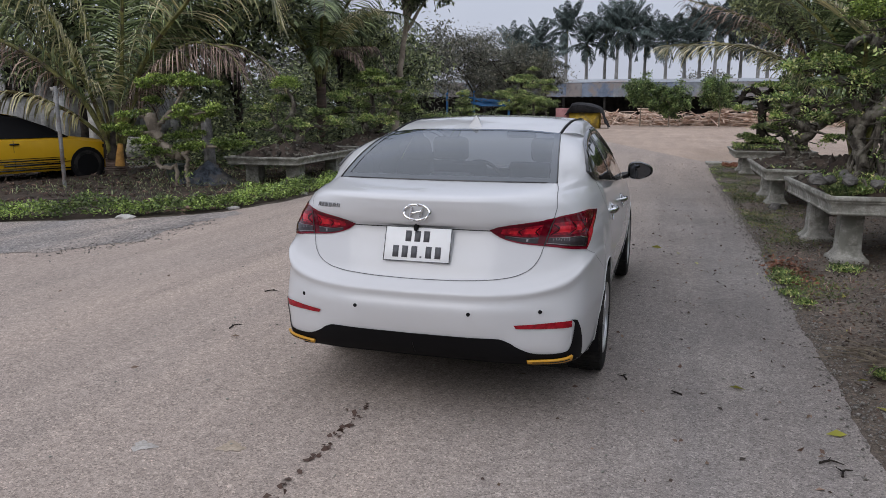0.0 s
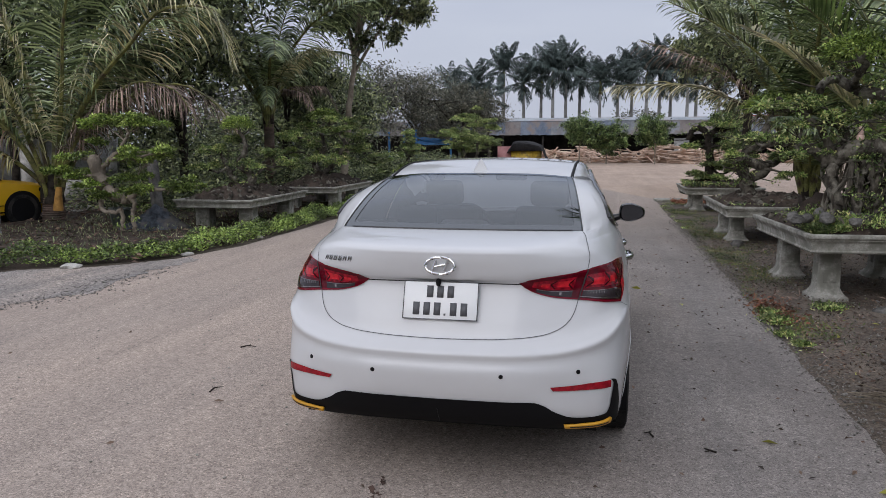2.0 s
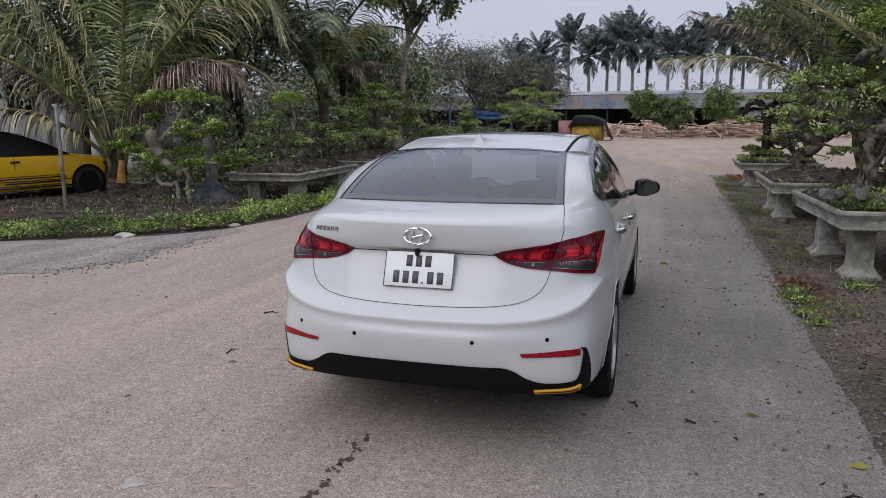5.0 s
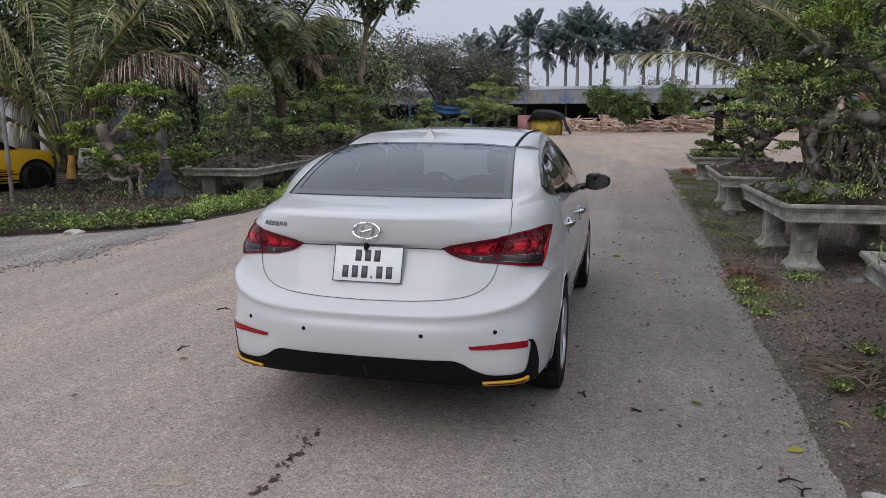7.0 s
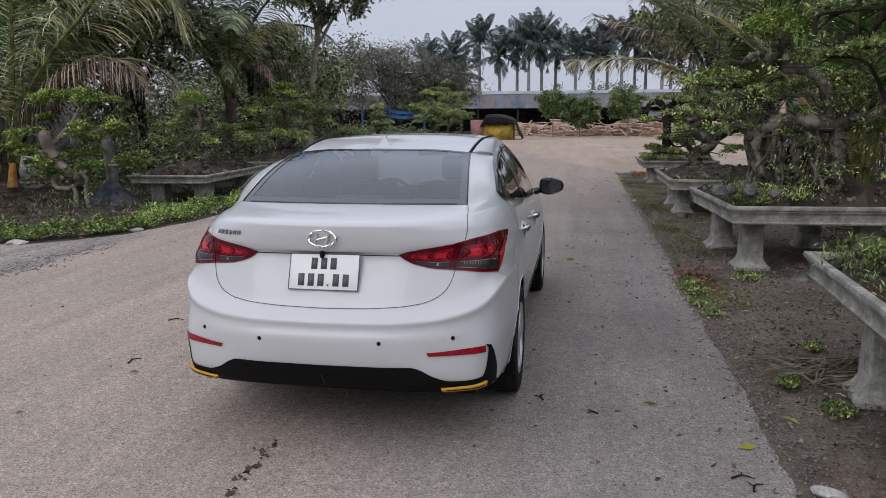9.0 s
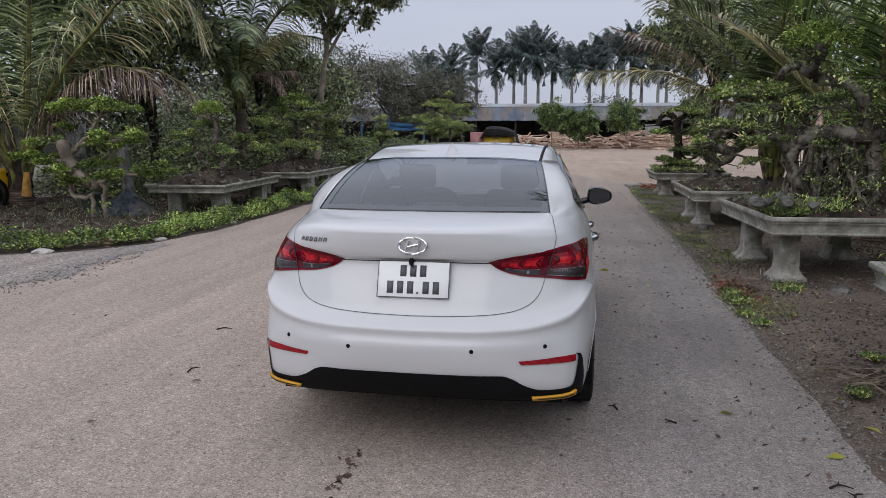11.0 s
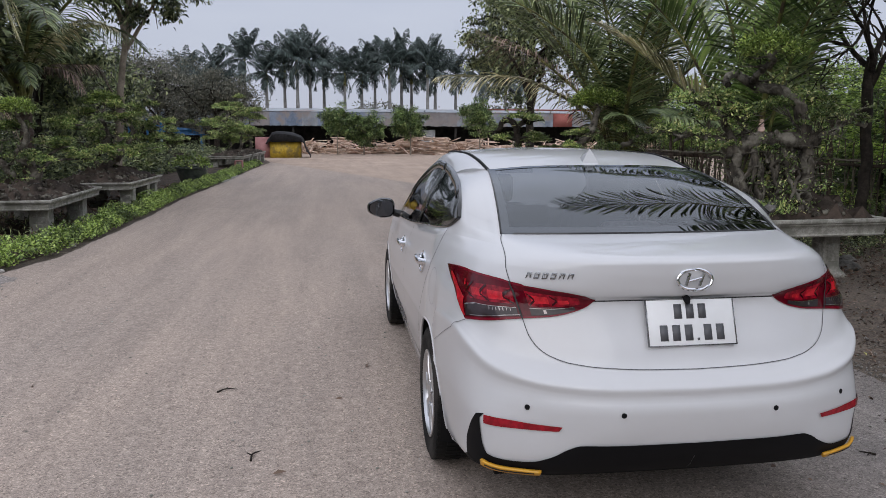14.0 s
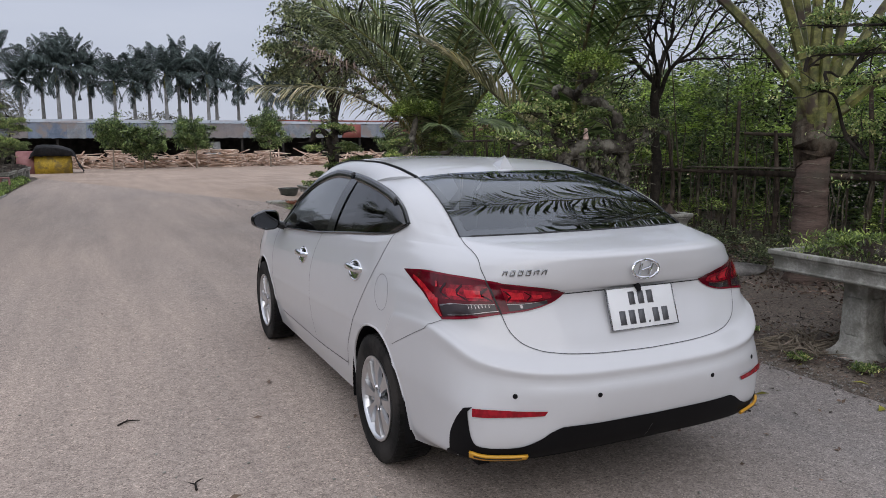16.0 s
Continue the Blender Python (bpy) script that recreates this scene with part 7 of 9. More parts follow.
for k, (x, y, h) in enumerate(((9.0, 1.5, 5.2), (9.6, 4.6, 4.4), (8.6, -1.5, 5.4), (10.0, 8.0, 4.6), (10.0, 11.5, 4.8), (9.8, 15.5, 4.4), (12.5, 20.5, 4.4))):
    tree("thicket_tree", pose(x, y, 0, 0, 0, 40 * k), "slender green tree rising behind the bamboo fence", h, 2.1, 50 + k, BARK_DARK, LEAF_THICKET, 0.06, 0.11, 22, 70, 0.34, forks=12, group="thicket trees")

# pebbles and straw on the bare earth
rng = np.random.default_rng(44)
b = Build()
for k in range(6200):
    x, y = 2.25 + abs(rng.normal()) * 1.6, rng.uniform(-2.5, 9)
    if k >= 3000:
        x, y = 2.19 + 0.07 * rng.normal(), rng.uniform(-2.0, 12)
    s = rng.uniform(0.004, 0.013) * (1.8 if rng.random() < 0.06 else 1) * (0.6 if k >= 3000 else 0.85)
    v, f = box(-s, s, -s * 0.8, s * 0.8, -s * 0.3, s * 0.75, s * 0.35)
    mm = np.array(pose(x, y, 0.016 if x > 2.25 else 0.004, rng.normal() * 20, rng.normal() * 20, rng.uniform(0, 360)))
    b.add(np.array(v) @ mm[:3, :3].T + mm[:3, 3], f)
tagged(part("pebbles", b, PEBBLE, smooth=False), "small grey pebbles strewn over the bare earth", "gravel", kind="stuff")
rim = np.array([(-9.0, 0.6), (-6.4, 2.0), (-5.0, 2.8), (-4.6, 3.5), (-4.75, 4.3), (-4.7, 5.1)])
b = Build()
for k in range(500):
    u = rng.random() * 4.999
    j = int(u)
    q = rim[j] + (rim[j + 1] - rim[j]) * (u - j) + rng.normal(size=2) * (0.16 if k < 3600 else 0.45)
    s = rng.uniform(0.004, 0.011)
    v, f = box(-s, s, -s * 0.8, s * 0.8, -s * 0.3, s * 0.6, s * 0.35)
    mm = np.array(pose(q[0], q[1], 0.006, rng.normal() * 20, rng.normal() * 20, rng.uniform(0, 360)))
    b.add(np.array(v) @ mm[:3, :3].T + mm[:3, 3], f)
tagged(part("loose_gravel", b, PEBBLE, smooth=False), "loose grey gravel spilling over the road's broken edge", "gravel", kind="stuff")
scatter("straw", in_box(2.25, 6.8, -2.5, 9, 0.018, 0.015), 2400, 0.10, FROND_DRY, "thin dry straw and stalks on the earth", "straw", 45, 0.05, 0.06)
scatter("dead_leaves", lambda rng, n: np.stack([2.3 + np.abs(rng.normal(size=n)) * 1.1, rng.normal(size=n) * 2.2 + 1.6, rng.uniform(0.018, 0.035, n)], 1), 2200, 0.032, LITTER, "reddish brown dead leaves drifted beside the road", "leaf litter", 46, 0.1, 0.45)


def far_thicket(rng, n):
    y = rng.uniform(-8, 17, n)
    x = rng.uniform(10.5, 14.5, n)
    top = 2.7 + 0.5 * np.sin(y * 1.1) + 0.4 * np.sin(y * 2.9 + 1)
    return np.stack([x, y, top * rng.random(n) ** 0.8], 1)


scatter("far_thicket", far_thicket, 42000, 0.21, LEAF_THICKET, "deep green undergrowth far behind the bamboo fence", "bushes", 47, 0.2, 0.5)

# ---------------- left of the road: groundcover, bonsai, palms, trees

_le = np.array(L_EDGE)
_cum = np.r_[0, np.cumsum(np.linalg.norm(np.diff(_le, axis=0), axis=1))]


def cover(rng, n):
    s = rng.uniform(0, _cum[-1], n)
    x, y = np.interp(s, _cum, _le[:, 0]), np.interp(s, _cum, _le[:, 1])
    j = np.clip(np.searchsorted(_cum, s) - 1, 0, len(_le) - 2)
    d = unit(_le[j + 1] - _le[j])
    nrm_ = np.stack([d[:, 1], -d[:, 0]], 1)
    nrm_ = np.where(nrm_[:, :1] > 0, -nrm_, nrm_)
    lump = 0.76 + 0.26 * np.sin(s * 3.1) * np.sin(s * 1.3 + 1) + 0.18 * np.sin(s * 9.0) * np.sin(s * 2.1)
    w = (0.02 + 0.62 * lump) * rng.random(n)
    h = (0.25 * lump + 0.05) * np.sin(np.clip(w / (0.66 * lump + 0.05), 0, 1) * 2.6 + 0.35) * rng.uniform(0.4, 1.05, n)
    a = np.stack([x + nrm_[:, 0] * w, y + nrm_[:, 1] * w, np.maximum(h, 0.01)], 1)
    return a


scatter("groundcover", cover, 74000, 0.044, LEAF_HEDGE, "bright green groundcover hedge along the road's edge", "hedge", 61, 0.5, 0.55)
scatter("bed_weeds", in_box(-9.5, -5.3, 6.0, 12, 0.05, 0.10), 2600, 0.09, LEAF_DARK, "dull weeds and grass on the soil bed", "weeds", 62, 1.0, 0.12)
scatter("bed_litter", in_box(-13, -5.0, 5.0, 20, 0.07, 0.03), 5000, 0.10, LITTER, "dry leaves and straw over the soil bed", "leaf litter", 63, 0.1, 0.3)
bonsai("bonsai_tree", pose(-7.3, 8.2, 0.04), [
    [(0.085, 0.12), (0.02, 0, 0.58), (-0.2, 0, 0.66), (-0.44, 0, 0.78), (-0.54, 0, 1.0), (-0.60, 0, 1.26)],
    [(0.040, 0.034), (-0.47, 0, 0.80), (-0.50, -0.05, 0.52), (-0.38, -0.06, 0.36), (-0.20, -0.05, 0.36), (-0.12, 0, 0.42), (-0.12, 0, 0.14), (-0.10, 0, -0.05)],
    [(0.038, 0.034), (-0.10, 0, 0.62), (0.06, 0, 0.60), (0.15, 0, 0.52), (0.08, 0, 0.36), (0.10, 0, 0.12), (0.09, 0, -0.05)],
    [(0.050, 0.025), (-0.54, 0, 1.05), (-0.30, 0.05, 1.28), (-0.10, 0.05, 1.46), (0.06, 0.05, 1.72)],
    [(0.040, 0.020), (0.0, 0, 0.60), (0.35, 0.05, 0.74), (0.7, 0.05, 0.76), (1.0, 0, 0.80)],
    [(0.036, 0.016), (-0.3, 0.05, 1.28), (0.05, 0, 1.28), (0.4, 0, 1.34), (0.64, 0, 1.38)],
    [(0.036, 0.016), (-0.56, 0, 1.0), (-0.85, 0, 0.98), (-1.2, 0, 1.0)],
    [(0.030, 0.014), (-0.60, 0, 1.2), (-0.8, 0, 1.28), (-1.05, 0, 1.3)]],
    [(-0.40, 0.0, 1.88, 0.22), (-0.12, 0.0, 1.92, 0.28), (0.16, 0.05, 1.92, 0.27), (0.40, 0.0, 1.86, 0.20), (-1.1, 0.0, 1.31, 0.23), (-0.55, 0.1, 1.52, 0.17), (0.08, 0.0, 1.30, 0.26), (0.34, 0.1, 1.22, 0.17), (0.62, 0.0, 1.40, 0.24), (-1.25, 0.0, 1.02, 0.25), (-0.95, -0.1, 0.96, 0.2), (-0.62, -0.1, 0.88, 0.25), (-0.38, -0.1, 0.66, 0.2), (0.2, 0.0, 0.92, 0.24), (0.34, -0.1, 0.76, 0.24), (0.85, 0.0, 0.80, 0.2), (1.12, 0.0, 0.82, 0.23)],
    "tiered bonsai with looping pale roots planted in the bed", 64, bark=BARK_PALE, leaf=LEAF_FRESH, r=0.05, density=1500, leaf_size=0.055, roots=5, twigs=24)
stump = thing("concrete_post", "short weathered grey concrete post in the soil bed", "post", pose(-7.55, 9.5, 0.0, 2, -3, 20))
part("shaft", add_tube(Build(), [(0, 0, -0.1), (0, 0, 0.5), (0.01, 0, 1.1), (0.02, 0, 1.32)], [0.13, 0.115, 0.11, 0.085], 4, rough=0.06, rng=np.random.default_rng(641)), ROCK, stump, smooth=False)
g = np.random.default_rng(642)
gx, gy = np.meshgrid(np.linspace(-1, 1, 34), np.linspace(-1, 1, 26))
edge = np.clip(1.05 - np.hypot(gx, gy), 0, 1) ** 0.7
hz = edge * (0.34 + 0.10 * np.sin(gx * 4 + 1) * np.cos(gy * 3)) + edge * 0.05 * np.abs(np.sin(gx * 13 + gy * 5 + 2 * np.sin(gy * 6))) + 0.012 * g.normal(size=gx.shape) * (edge > 0)
netting = part("shade_net", Build().add(np.stack([gx * 0.62, gy * 0.42, hz], -1).reshape(-1, 3), grid_faces(26, 34)), NETTING)
netting.matrix_basis = pose(-7.15, 8.75, 0.03, 0, 0, 40)
tagged(netting, "crumpled heap of blue-grey shade netting on the bed", "netting")
bonsai("bonsai_tree", pose(-6.15, 10.3, 0.68), [
    [(0, 0, 0), (0.15, 0.05, 0.25), (-0.1, 0, 0.5), (0.05, 0, 0.85), (-0.05, 0.0, 1.1)],
    [(-0.1, 0.1, 0), (-0.3, 0, 0.3), (-0.5, 0.1, 0.6)]],
    [(-0.1, 0, 1.22, 0.30, 0.65), (-0.2, 0.2, 0.98, 0.26), (-0.5, 0.0, 0.75, 0.22), (0.5, 0.3, 0.68, 0.3), (-0.75, -0.3, 0.45, 0.22), (0.3, -0.2, 0.46, 0.2), (0.6, 0.8, 0.45, 0.26)],
    "bonsai with tangled aerial roots on a long planter", 65, r=0.10, rocks=9, density=2000, leaf_size=0.044, roots=16)
bonsai("bonsai_tree", pose(-6.1, 14.3, 0.68), [
    [(0, 0, 0), (-0.2, 0.1, 0.4), (0.1, 0, 0.8), (-0.1, 0.2, 1.3)], [(0, 0, 0.1), (0.4, 0.1, 0.5), (0.6, 0.1, 0.9)]],
    [(-0.1, 0.5, 1.55, 0.36, 0.6), (0.45, 0.1, 1.2, 0.32), (-0.7, 0, 1.12, 0.33), (0.0, -0.3, 0.85, 0.3), (0.85, 0.2, 0.75, 0.3), (-1.1, 0.1, 0.65, 0.3), (0.3, 0.6, 0.62, 0.3), (-0.4, 0.5, 1.32, 0.28), (0.1, -0.8, 0.5, 0.28), (-0.5, -0.6, 1.0, 0.26), (0.55, 0.4, 1.42, 0.30), (0.8, 0.5, 1.05, 0.32), (0.3, -0.1, 1.45, 0.26), (0.65, -0.2, 0.5, 0.26)],
    "broad dense bonsai spreading over its planter", 66, r=0.10, rocks=6, density=1500, leaf_size=0.05)
for k, (x, y, s, lab) in enumerate(((-8.2, 30.5, 0.8, "dense bonsai in the shade of taller trees"), (-6.1, 33.4, 1.2, "bonsai in a row of planters"), (-6.0, 37.0, 1.6, "tall tiered bonsai in a row of planters"), (-5.9, 40.6, 1.1, "bonsai in a row of planters"), (-7.9, 24.5, 0.6, "dense bonsai in the shade of taller trees"))):
    g = np.random.default_rng(70 + k)
    pads_ = [(g.normal() * 0.6 * s, g.normal() * 0.6, s * z, 0.36 * s) for z in (0.5, 0.7, 0.9, 1.1, 1.3, 1.5, 0.6, 0.85)] + [(0.1, 0, 1.75 * s, 0.36)]
    bonsai("bonsai_tree", pose(x, y, 0.6 if x > -7.85 or y > 28 else 0.04), [[(0, 0, 0), (0.15, 0, 0.4 * s), (-0.1, 0.1, 0.9 * s), (0.1, 0, 1.5 * s)]], pads_, lab, 70 + k, r=0.09, density=700, leaf_size=0.065, leaf=LEAF_BONSAI)
coconut("coconut_palm", pose(-10.1, 9.8, 0.02), "coconut palm with long drooping and dried fronds", [
    (110, 5.2, 1.25, 0.36, 0), (60, 5.4, 1.35, 0.28, 0)], 81, 0.5, 0.22, count=84, flare=1.5, width=0.040, limp=1.1, bases=6, ribs=(
    (2, 1.0, (0.1, 0, 0.7), (0.6, -0.1, 1.75), (1.25, -0.2, 2.6), (2.1, -0.3, 3.35), (3.1, -0.5, 3.98), (3.75, -0.5, 4.0), (4.15, -0.5, 3.55), (4.35, -0.5, 2.85)),
    (2, 1.1, (0, -0.05, 0.7), (-0.05, -0.2, 2.0), (-0.25, -0.5, 3.6), (-0.6, -1.0, 4.9), (-1.1, -1.8, 5.4)),
    (3, 1.5, (-0.1, -0.05, 0.7), (-0.35, -0.3, 1.5), (-0.75, -0.6, 2.1), (-1.5, -1.0, 2.7), (-2.5, -1.4, 3.05), (-3.6, -1.8, 3.0), (-4.4, -2.2, 2.6)),
    (0, 1.2, (0.1, 0, 0.7), (0.35, -0.1, 1.8), (0.65, -0.3, 2.8), (1.0, -0.6, 3.8), (1.7, -1.0, 4.7), (2.6, -1.5, 5.0)),
    (2, 1.3, (-0.1, 0, 0.7), (-0.6, -0.5, 1.35), (-1.3, -1.2, 1.75), (-2.2, -1.9, 1.75), (-3.2, -2.5, 1.4)),
    (3, 1.5, (0.15, 0, 0.7), (0.7, -0.1, 1.6), (1.4, -0.1, 2.35), (2.2, -0.1, 2.72), (2.95, -0.2, 2.55), (3.4, -0.2, 1.9)),
    (3, 1.5, (0.15, 0.05, 0.7), (0.7, 0.3, 1.7), (1.5, 0.6, 2.5), (2.3, 0.9, 2.75), (3.1, 1.2, 2.3), (3.5, 1.3, 1.6)),
    (0, 1.1, (-0.1, 0, 0.7), (-0.5, -0.3, 1.7), (-1.2, -0.8, 2.9), (-2.3, -1.4, 3.7), (-3.5, -2.0, 4.0)),
    (2, 1.6, (0, -0.1, 0.7), (-0.1, -0.7, 2.2), (-0.35, -1.5, 3.6), (-0.45, -2.3, 4.1), (-0.5, -3.0, 3.8)),
    (0, 1.2, (0.1, 0, 0.7), (0.5, 0.2, 1.8), (1.1, 0.5, 3.0), (1.9, 0.8, 3.9), (2.9, 1.1, 4.2))))
coconut("coconut_palm", pose(-8.2, 15.9, 0.02), "coconut palm half hidden by darker trees", [
    (-60, 4.0, 0.95, 0.6, 0), (-100, 4.0, 0.9, 0.6, 0), (60, 4.2, 1.0, 0.6, 0), (120, 4.2, 1.0, 0.6, 0), (180, 4.0, 0.9, 0.6, 0), (-140, 4.0, 1.0, 0.6, 0), (-5, 4.2, 1.2, 0.5, 0), (-80, 4.0, 1.25, 0.5, 0)], 82, 2.2, 0.15, count=80, width=0.040, limp=0.9, ribs=(
    (2, 0.9, (0.1, -0.05, 2.7), (0.45, -0.2, 3.3), (0.95, -0.3, 3.75), (1.6, -0.4, 4.0), (2.2, -0.4, 3.8)),
    (0, 1.0, (0.05, -0.05, 2.7), (0.3, -0.2, 3.6), (0.7, -0.4, 4.7), (1.2, -0.6, 5.5)),
    (3, 1.5, (0.1, 0, 2.6), (0.6, -0.1, 3.0), (1.1, -0.2, 2.9), (1.4, -0.2, 2.3)),
    (3, 1.5, (0.1, 0, 2.6), (0.7, 0.2, 3.1), (1.4, 0.4, 3.1), (1.8, 0.5, 2.5)),
    (0, 1.1, (-0.05, -0.05, 2.7), (-0.3, -0.4, 3.5), (-0.8, -0.8, 4.1), (-1.6, -1.2, 4.2)),
    (0, 1.2, (0, -0.1, 2.6), (0.2, -0.6, 3.0), (0.5, -1.2, 3.0), (0.8, -1.7, 2.5))))
tree("shade_tree", pose(-9.3, 13.4, 0.02), "dense dark shade tree behind the bonsai", 7.4, 2.3, 83, BARK_DARK, LEAF_DARK, 0.13, 0.17, 210, 130, 0.26, forks=13, group="shade trees")
tree("shade_tree", pose(-16.0, 15.5, 0.02), "dark leafy tree behind the coconut palm", 7.6, 2.8, 84, BARK_DARK, LEAF_DARK, 0.13, 0.19, 150, 110, 0.34, forks=11, group="shade trees")
tree("shade_tree", pose(-9.0, 18.9, 0.02), "dark leafy tree behind the planters", 4.4, 1.4, 85, BARK_DARK, LEAF_DARK, 0.10, 0.17, 60, 90, 0.30, forks=8, group="shade trees")
tree("pale_tree", pose(-7.02, 18.4, 0.02), "tall tree with a smooth pale leaning trunk", 7.8, 1.8, 86, BARK_PALE, LEAF_DARK, 0.13, 0.15, 140, 120, 0.62, lean=(0.7, 0.2), forks=11, tight=0.75)
tree("dusty_tree", pose(-13.0, 54, 0), "large dusty grey-green tree beyond the planters", 6.4, 3.6, 87, BARK_DARK, LEAF_GREY, 0.25, 0.16, 170, 170, 0.34, forks=13, group="dusty trees", tight=0.85)
tree("dusty_tree", pose(-9.0, 50, 0), "large dusty grey-green tree beyond the planters", 5.4, 2.6, 88, BARK_DARK, LEAF_GREY, 0.22, 0.16, 120, 150, 0.34, forks=12, group="dusty trees", tight=0.85)
tree("dusty_tree", pose(-17.5, 46, 0), "large dusty grey-green tree beyond the planters", 7.6, 4.0, 89, BARK_DARK, LEAF_GREY, 0.22, 0.24, 120, 100, 0.2, forks=10, group="dusty trees")
tree("dusty_tree", pose(-14.5, 31, 0), "dark trees crowding behind the row of planters", 5.2, 3.2, 90, BARK_DARK, LEAF_GREY, 0.2, 0.22, 100, 100, 0.2, forks=10, group="dusty trees")
tree("dusty_tree", pose(-10.6, 25, 0), "dark trees crowding behind the row of planters", 4.4, 2.4, 91, BARK_DARK, LEAF_DARK, 0.15, 0.18, 80, 100, 0.2, forks=9, group="dusty trees")


def undergrowth(rng, n):
    y = rng.uniform(11.5, 40, n)
    x = -7.6 - rng.random(n) ** 1.1 * 4.0 + 0.02 * (y - 12)
    z = 0.05 + rng.random(n) ** 1.2 * np.where(y > 22, 0.6, 0.8) * (1.3 + 0.5 * np.sin(y * 0.8) + 0.3 * np.sin(y * 2.7 + x * 2))
    return np.stack([x, y, z], 1)


# darker leaf colour chosen here to carry the shade behind the bonsai
scatter("undergrowth", undergrowth, 44000, 0.12, LEAF_DARK, "mixed shrubs filling the shade under the trees", "bushes", 92, 0.3, 0.45)
scatter("undergrowth", lambda rng, n: np.stack([rng.uniform(-19, -10.5, n), rng.uniform(19, 23, n), rng.random(n) ** 0.9 * (2.4 + 0.6 * np.sin(np.arange(n) * 0.01))], 1), 16000, 0.17, LEAF_DARK, "dark shrubs crowding behind the palms", "bushes", 94, 0.3, 0.45)
scatter("undergrowth", lambda rng, n: np.stack([rng.uniform(-30, -17, n), rng.uniform(18, 22, n), rng.random(n) ** 1.4 * 1.2], 1), 5000, 0.2, LEAF_DARK, "dark shrubs in front of the grey sheds", "bushes", 93, 0.3, 0.45)

# ---------------- yard: small trees, timber, shed, long building, royal palms
for k, (x, y, h) in enumerate(((-0.9, 54, 3.5), (1.1, 54.6, 3.3), (4.6, 54.2, 3.7), (10.0, 54.5, 3.9), (19.5, 53, 3.0), (24, 55, 3.2))):
    tree("young_tree", pose(x, y, 0, 0, 0, 50 * k), "small bright green young tree in the sandy yard", h, 1.2, 100 + k, BARK_PALE, LEAF_THICKET, 0.06, 0.16, 90, 100, 0.26, forks=9, group="young trees")


def timber_pile(m, l, w, h, seed, label):
    rng = np.random.default_rng(seed)
    t = thing("timber_pile", label, "timber", m, "timber piles")
    meshes = []
    for k in range(3):
        bl = rng.uniform(0.5, 0.85) * l
        bm_ = Build().add(*box(-bl / 2, bl / 2, -0.12, 0.12, -0.045, 0.045))
        meshes.append(bm_.mesh("plank"))
        meshes[-1].materials.append(TIMBER)
    rows = int(h / 0.11)
    for r in range(rows):
        for c in range(max(1, int(w / 0.25) - r // 3)):
            ob = new("plank", meshes[rng.integers(3)])
            ob.parent = t
            ob.matrix_basis = pose(rng.normal() * 0.12, (c - w / 0.5) * 0.25 + rng.normal() * 0.05, 0.05 + r * 0.11, rng.normal() * 3, rng.normal() * 3, rng.normal() * 9 + (90 if r % 5 == 4 else 0))
    return t


g = np.random.default_rng(120)
for k in range(24):
    x = -3.5 + k * 1.22 + g.normal() * 0.3
    timber_pile(pose(x, 59.0 + g.normal() * 1.6, 0, 0, 0, g.normal() * 32), g.uniform(1.5, 2.8), g.uniform(0.9, 2.0), g.uniform(0.35, 1.55), 130 + k, "loose pile of pale reddish sawn planks")
loose = Build()
for k in range(520):
    x, y = g.uniform(-4, 27), g.uniform(57.3, 61)
    v, f = box(-g.uniform(0.4, 1.3), g.uniform(0.4, 1.3), -0.06, 0.06, -0.02, 0.02)
    mm = np.array(pose(x, y, 0.05 + g.random() ** 2 * 1.0, g.normal() * 12, g.normal() * 14, g.uniform(0, 360)))
    loose.add(np.array(v) @ mm[:3, :3].T + mm[:3, 3], f)
tagged(part("timber_offcuts", loose, TIMBER, smooth=False), "scattered pale timber offcuts over the yard", "timber", kind="stuff")

shed = thing("storage_shed", "small yellow panelled shed under a black tarpaulin", "shed", pose(-4.3, 48.6, 0))
part("wall", Build().add(*box(-1.05, 0.95, -0.6, 0.9, 0, 1.12)), SHED_YELLOW, shed, smooth=False)
for x in (-0.55, -0.05, 0.45):
    part("panel_batten", Build().add(*box(x - 0.02, x + 0.02, -0.62, -0.6, 0.02, 1.1)), SHED_YELLOW, shed, smooth=False)
part("side_panel", Build().add(*box(-2.0, -1.05, -0.4, -0.3, 0, 1.35)), SHED_PINK, shed, smooth=False)
g = np.random.default_rng(150)
u = np.linspace(0, 7, 20)
fold = np.stack([np.interp(u, range(8), (-1.3, -1.12, -0.85, 0.2, 0.95, 1.12, 1.3, 1.6)), 0 * u, np.interp(u, range(8), (1.0, 1.3, 1.74, 1.70, 1.46, 1.2, 0.65, 0.1))], 1)
rows = [fold * np.array([1, 1, 0.93 + 0.07 * math.sin(math.pi * u)]) + (0, -0.85 + 1.9 * u, 0) + g.normal(size=(20, 3)) * 0.02 for u in np.linspace(0, 1, 9)]
hem = rows[0].copy()
hem[:, 2] = np.minimum(hem[:, 2], 1.04 + 0.03 * np.sin(np.arange(20) * 1.9))
rows[0] = rows[0] - np.array([0, 0, 0.05])
rows.insert(0, hem - np.array([0, 0.04, 0]))
tp = part("tarpaulin", Build().add(np.array(rows).reshape(-1, 3), grid_faces(10, 20)), TARP_BLACK, shed)
md = tp.modifiers.new("thick", "SOLIDIFY")
md.thickness = 0.02
bt = thing("blue_tarpaulin", "bright blue tarpaulin sheet beyond the bonsai row", "tarpaulin", pose(-11.6, 51.5, 0))
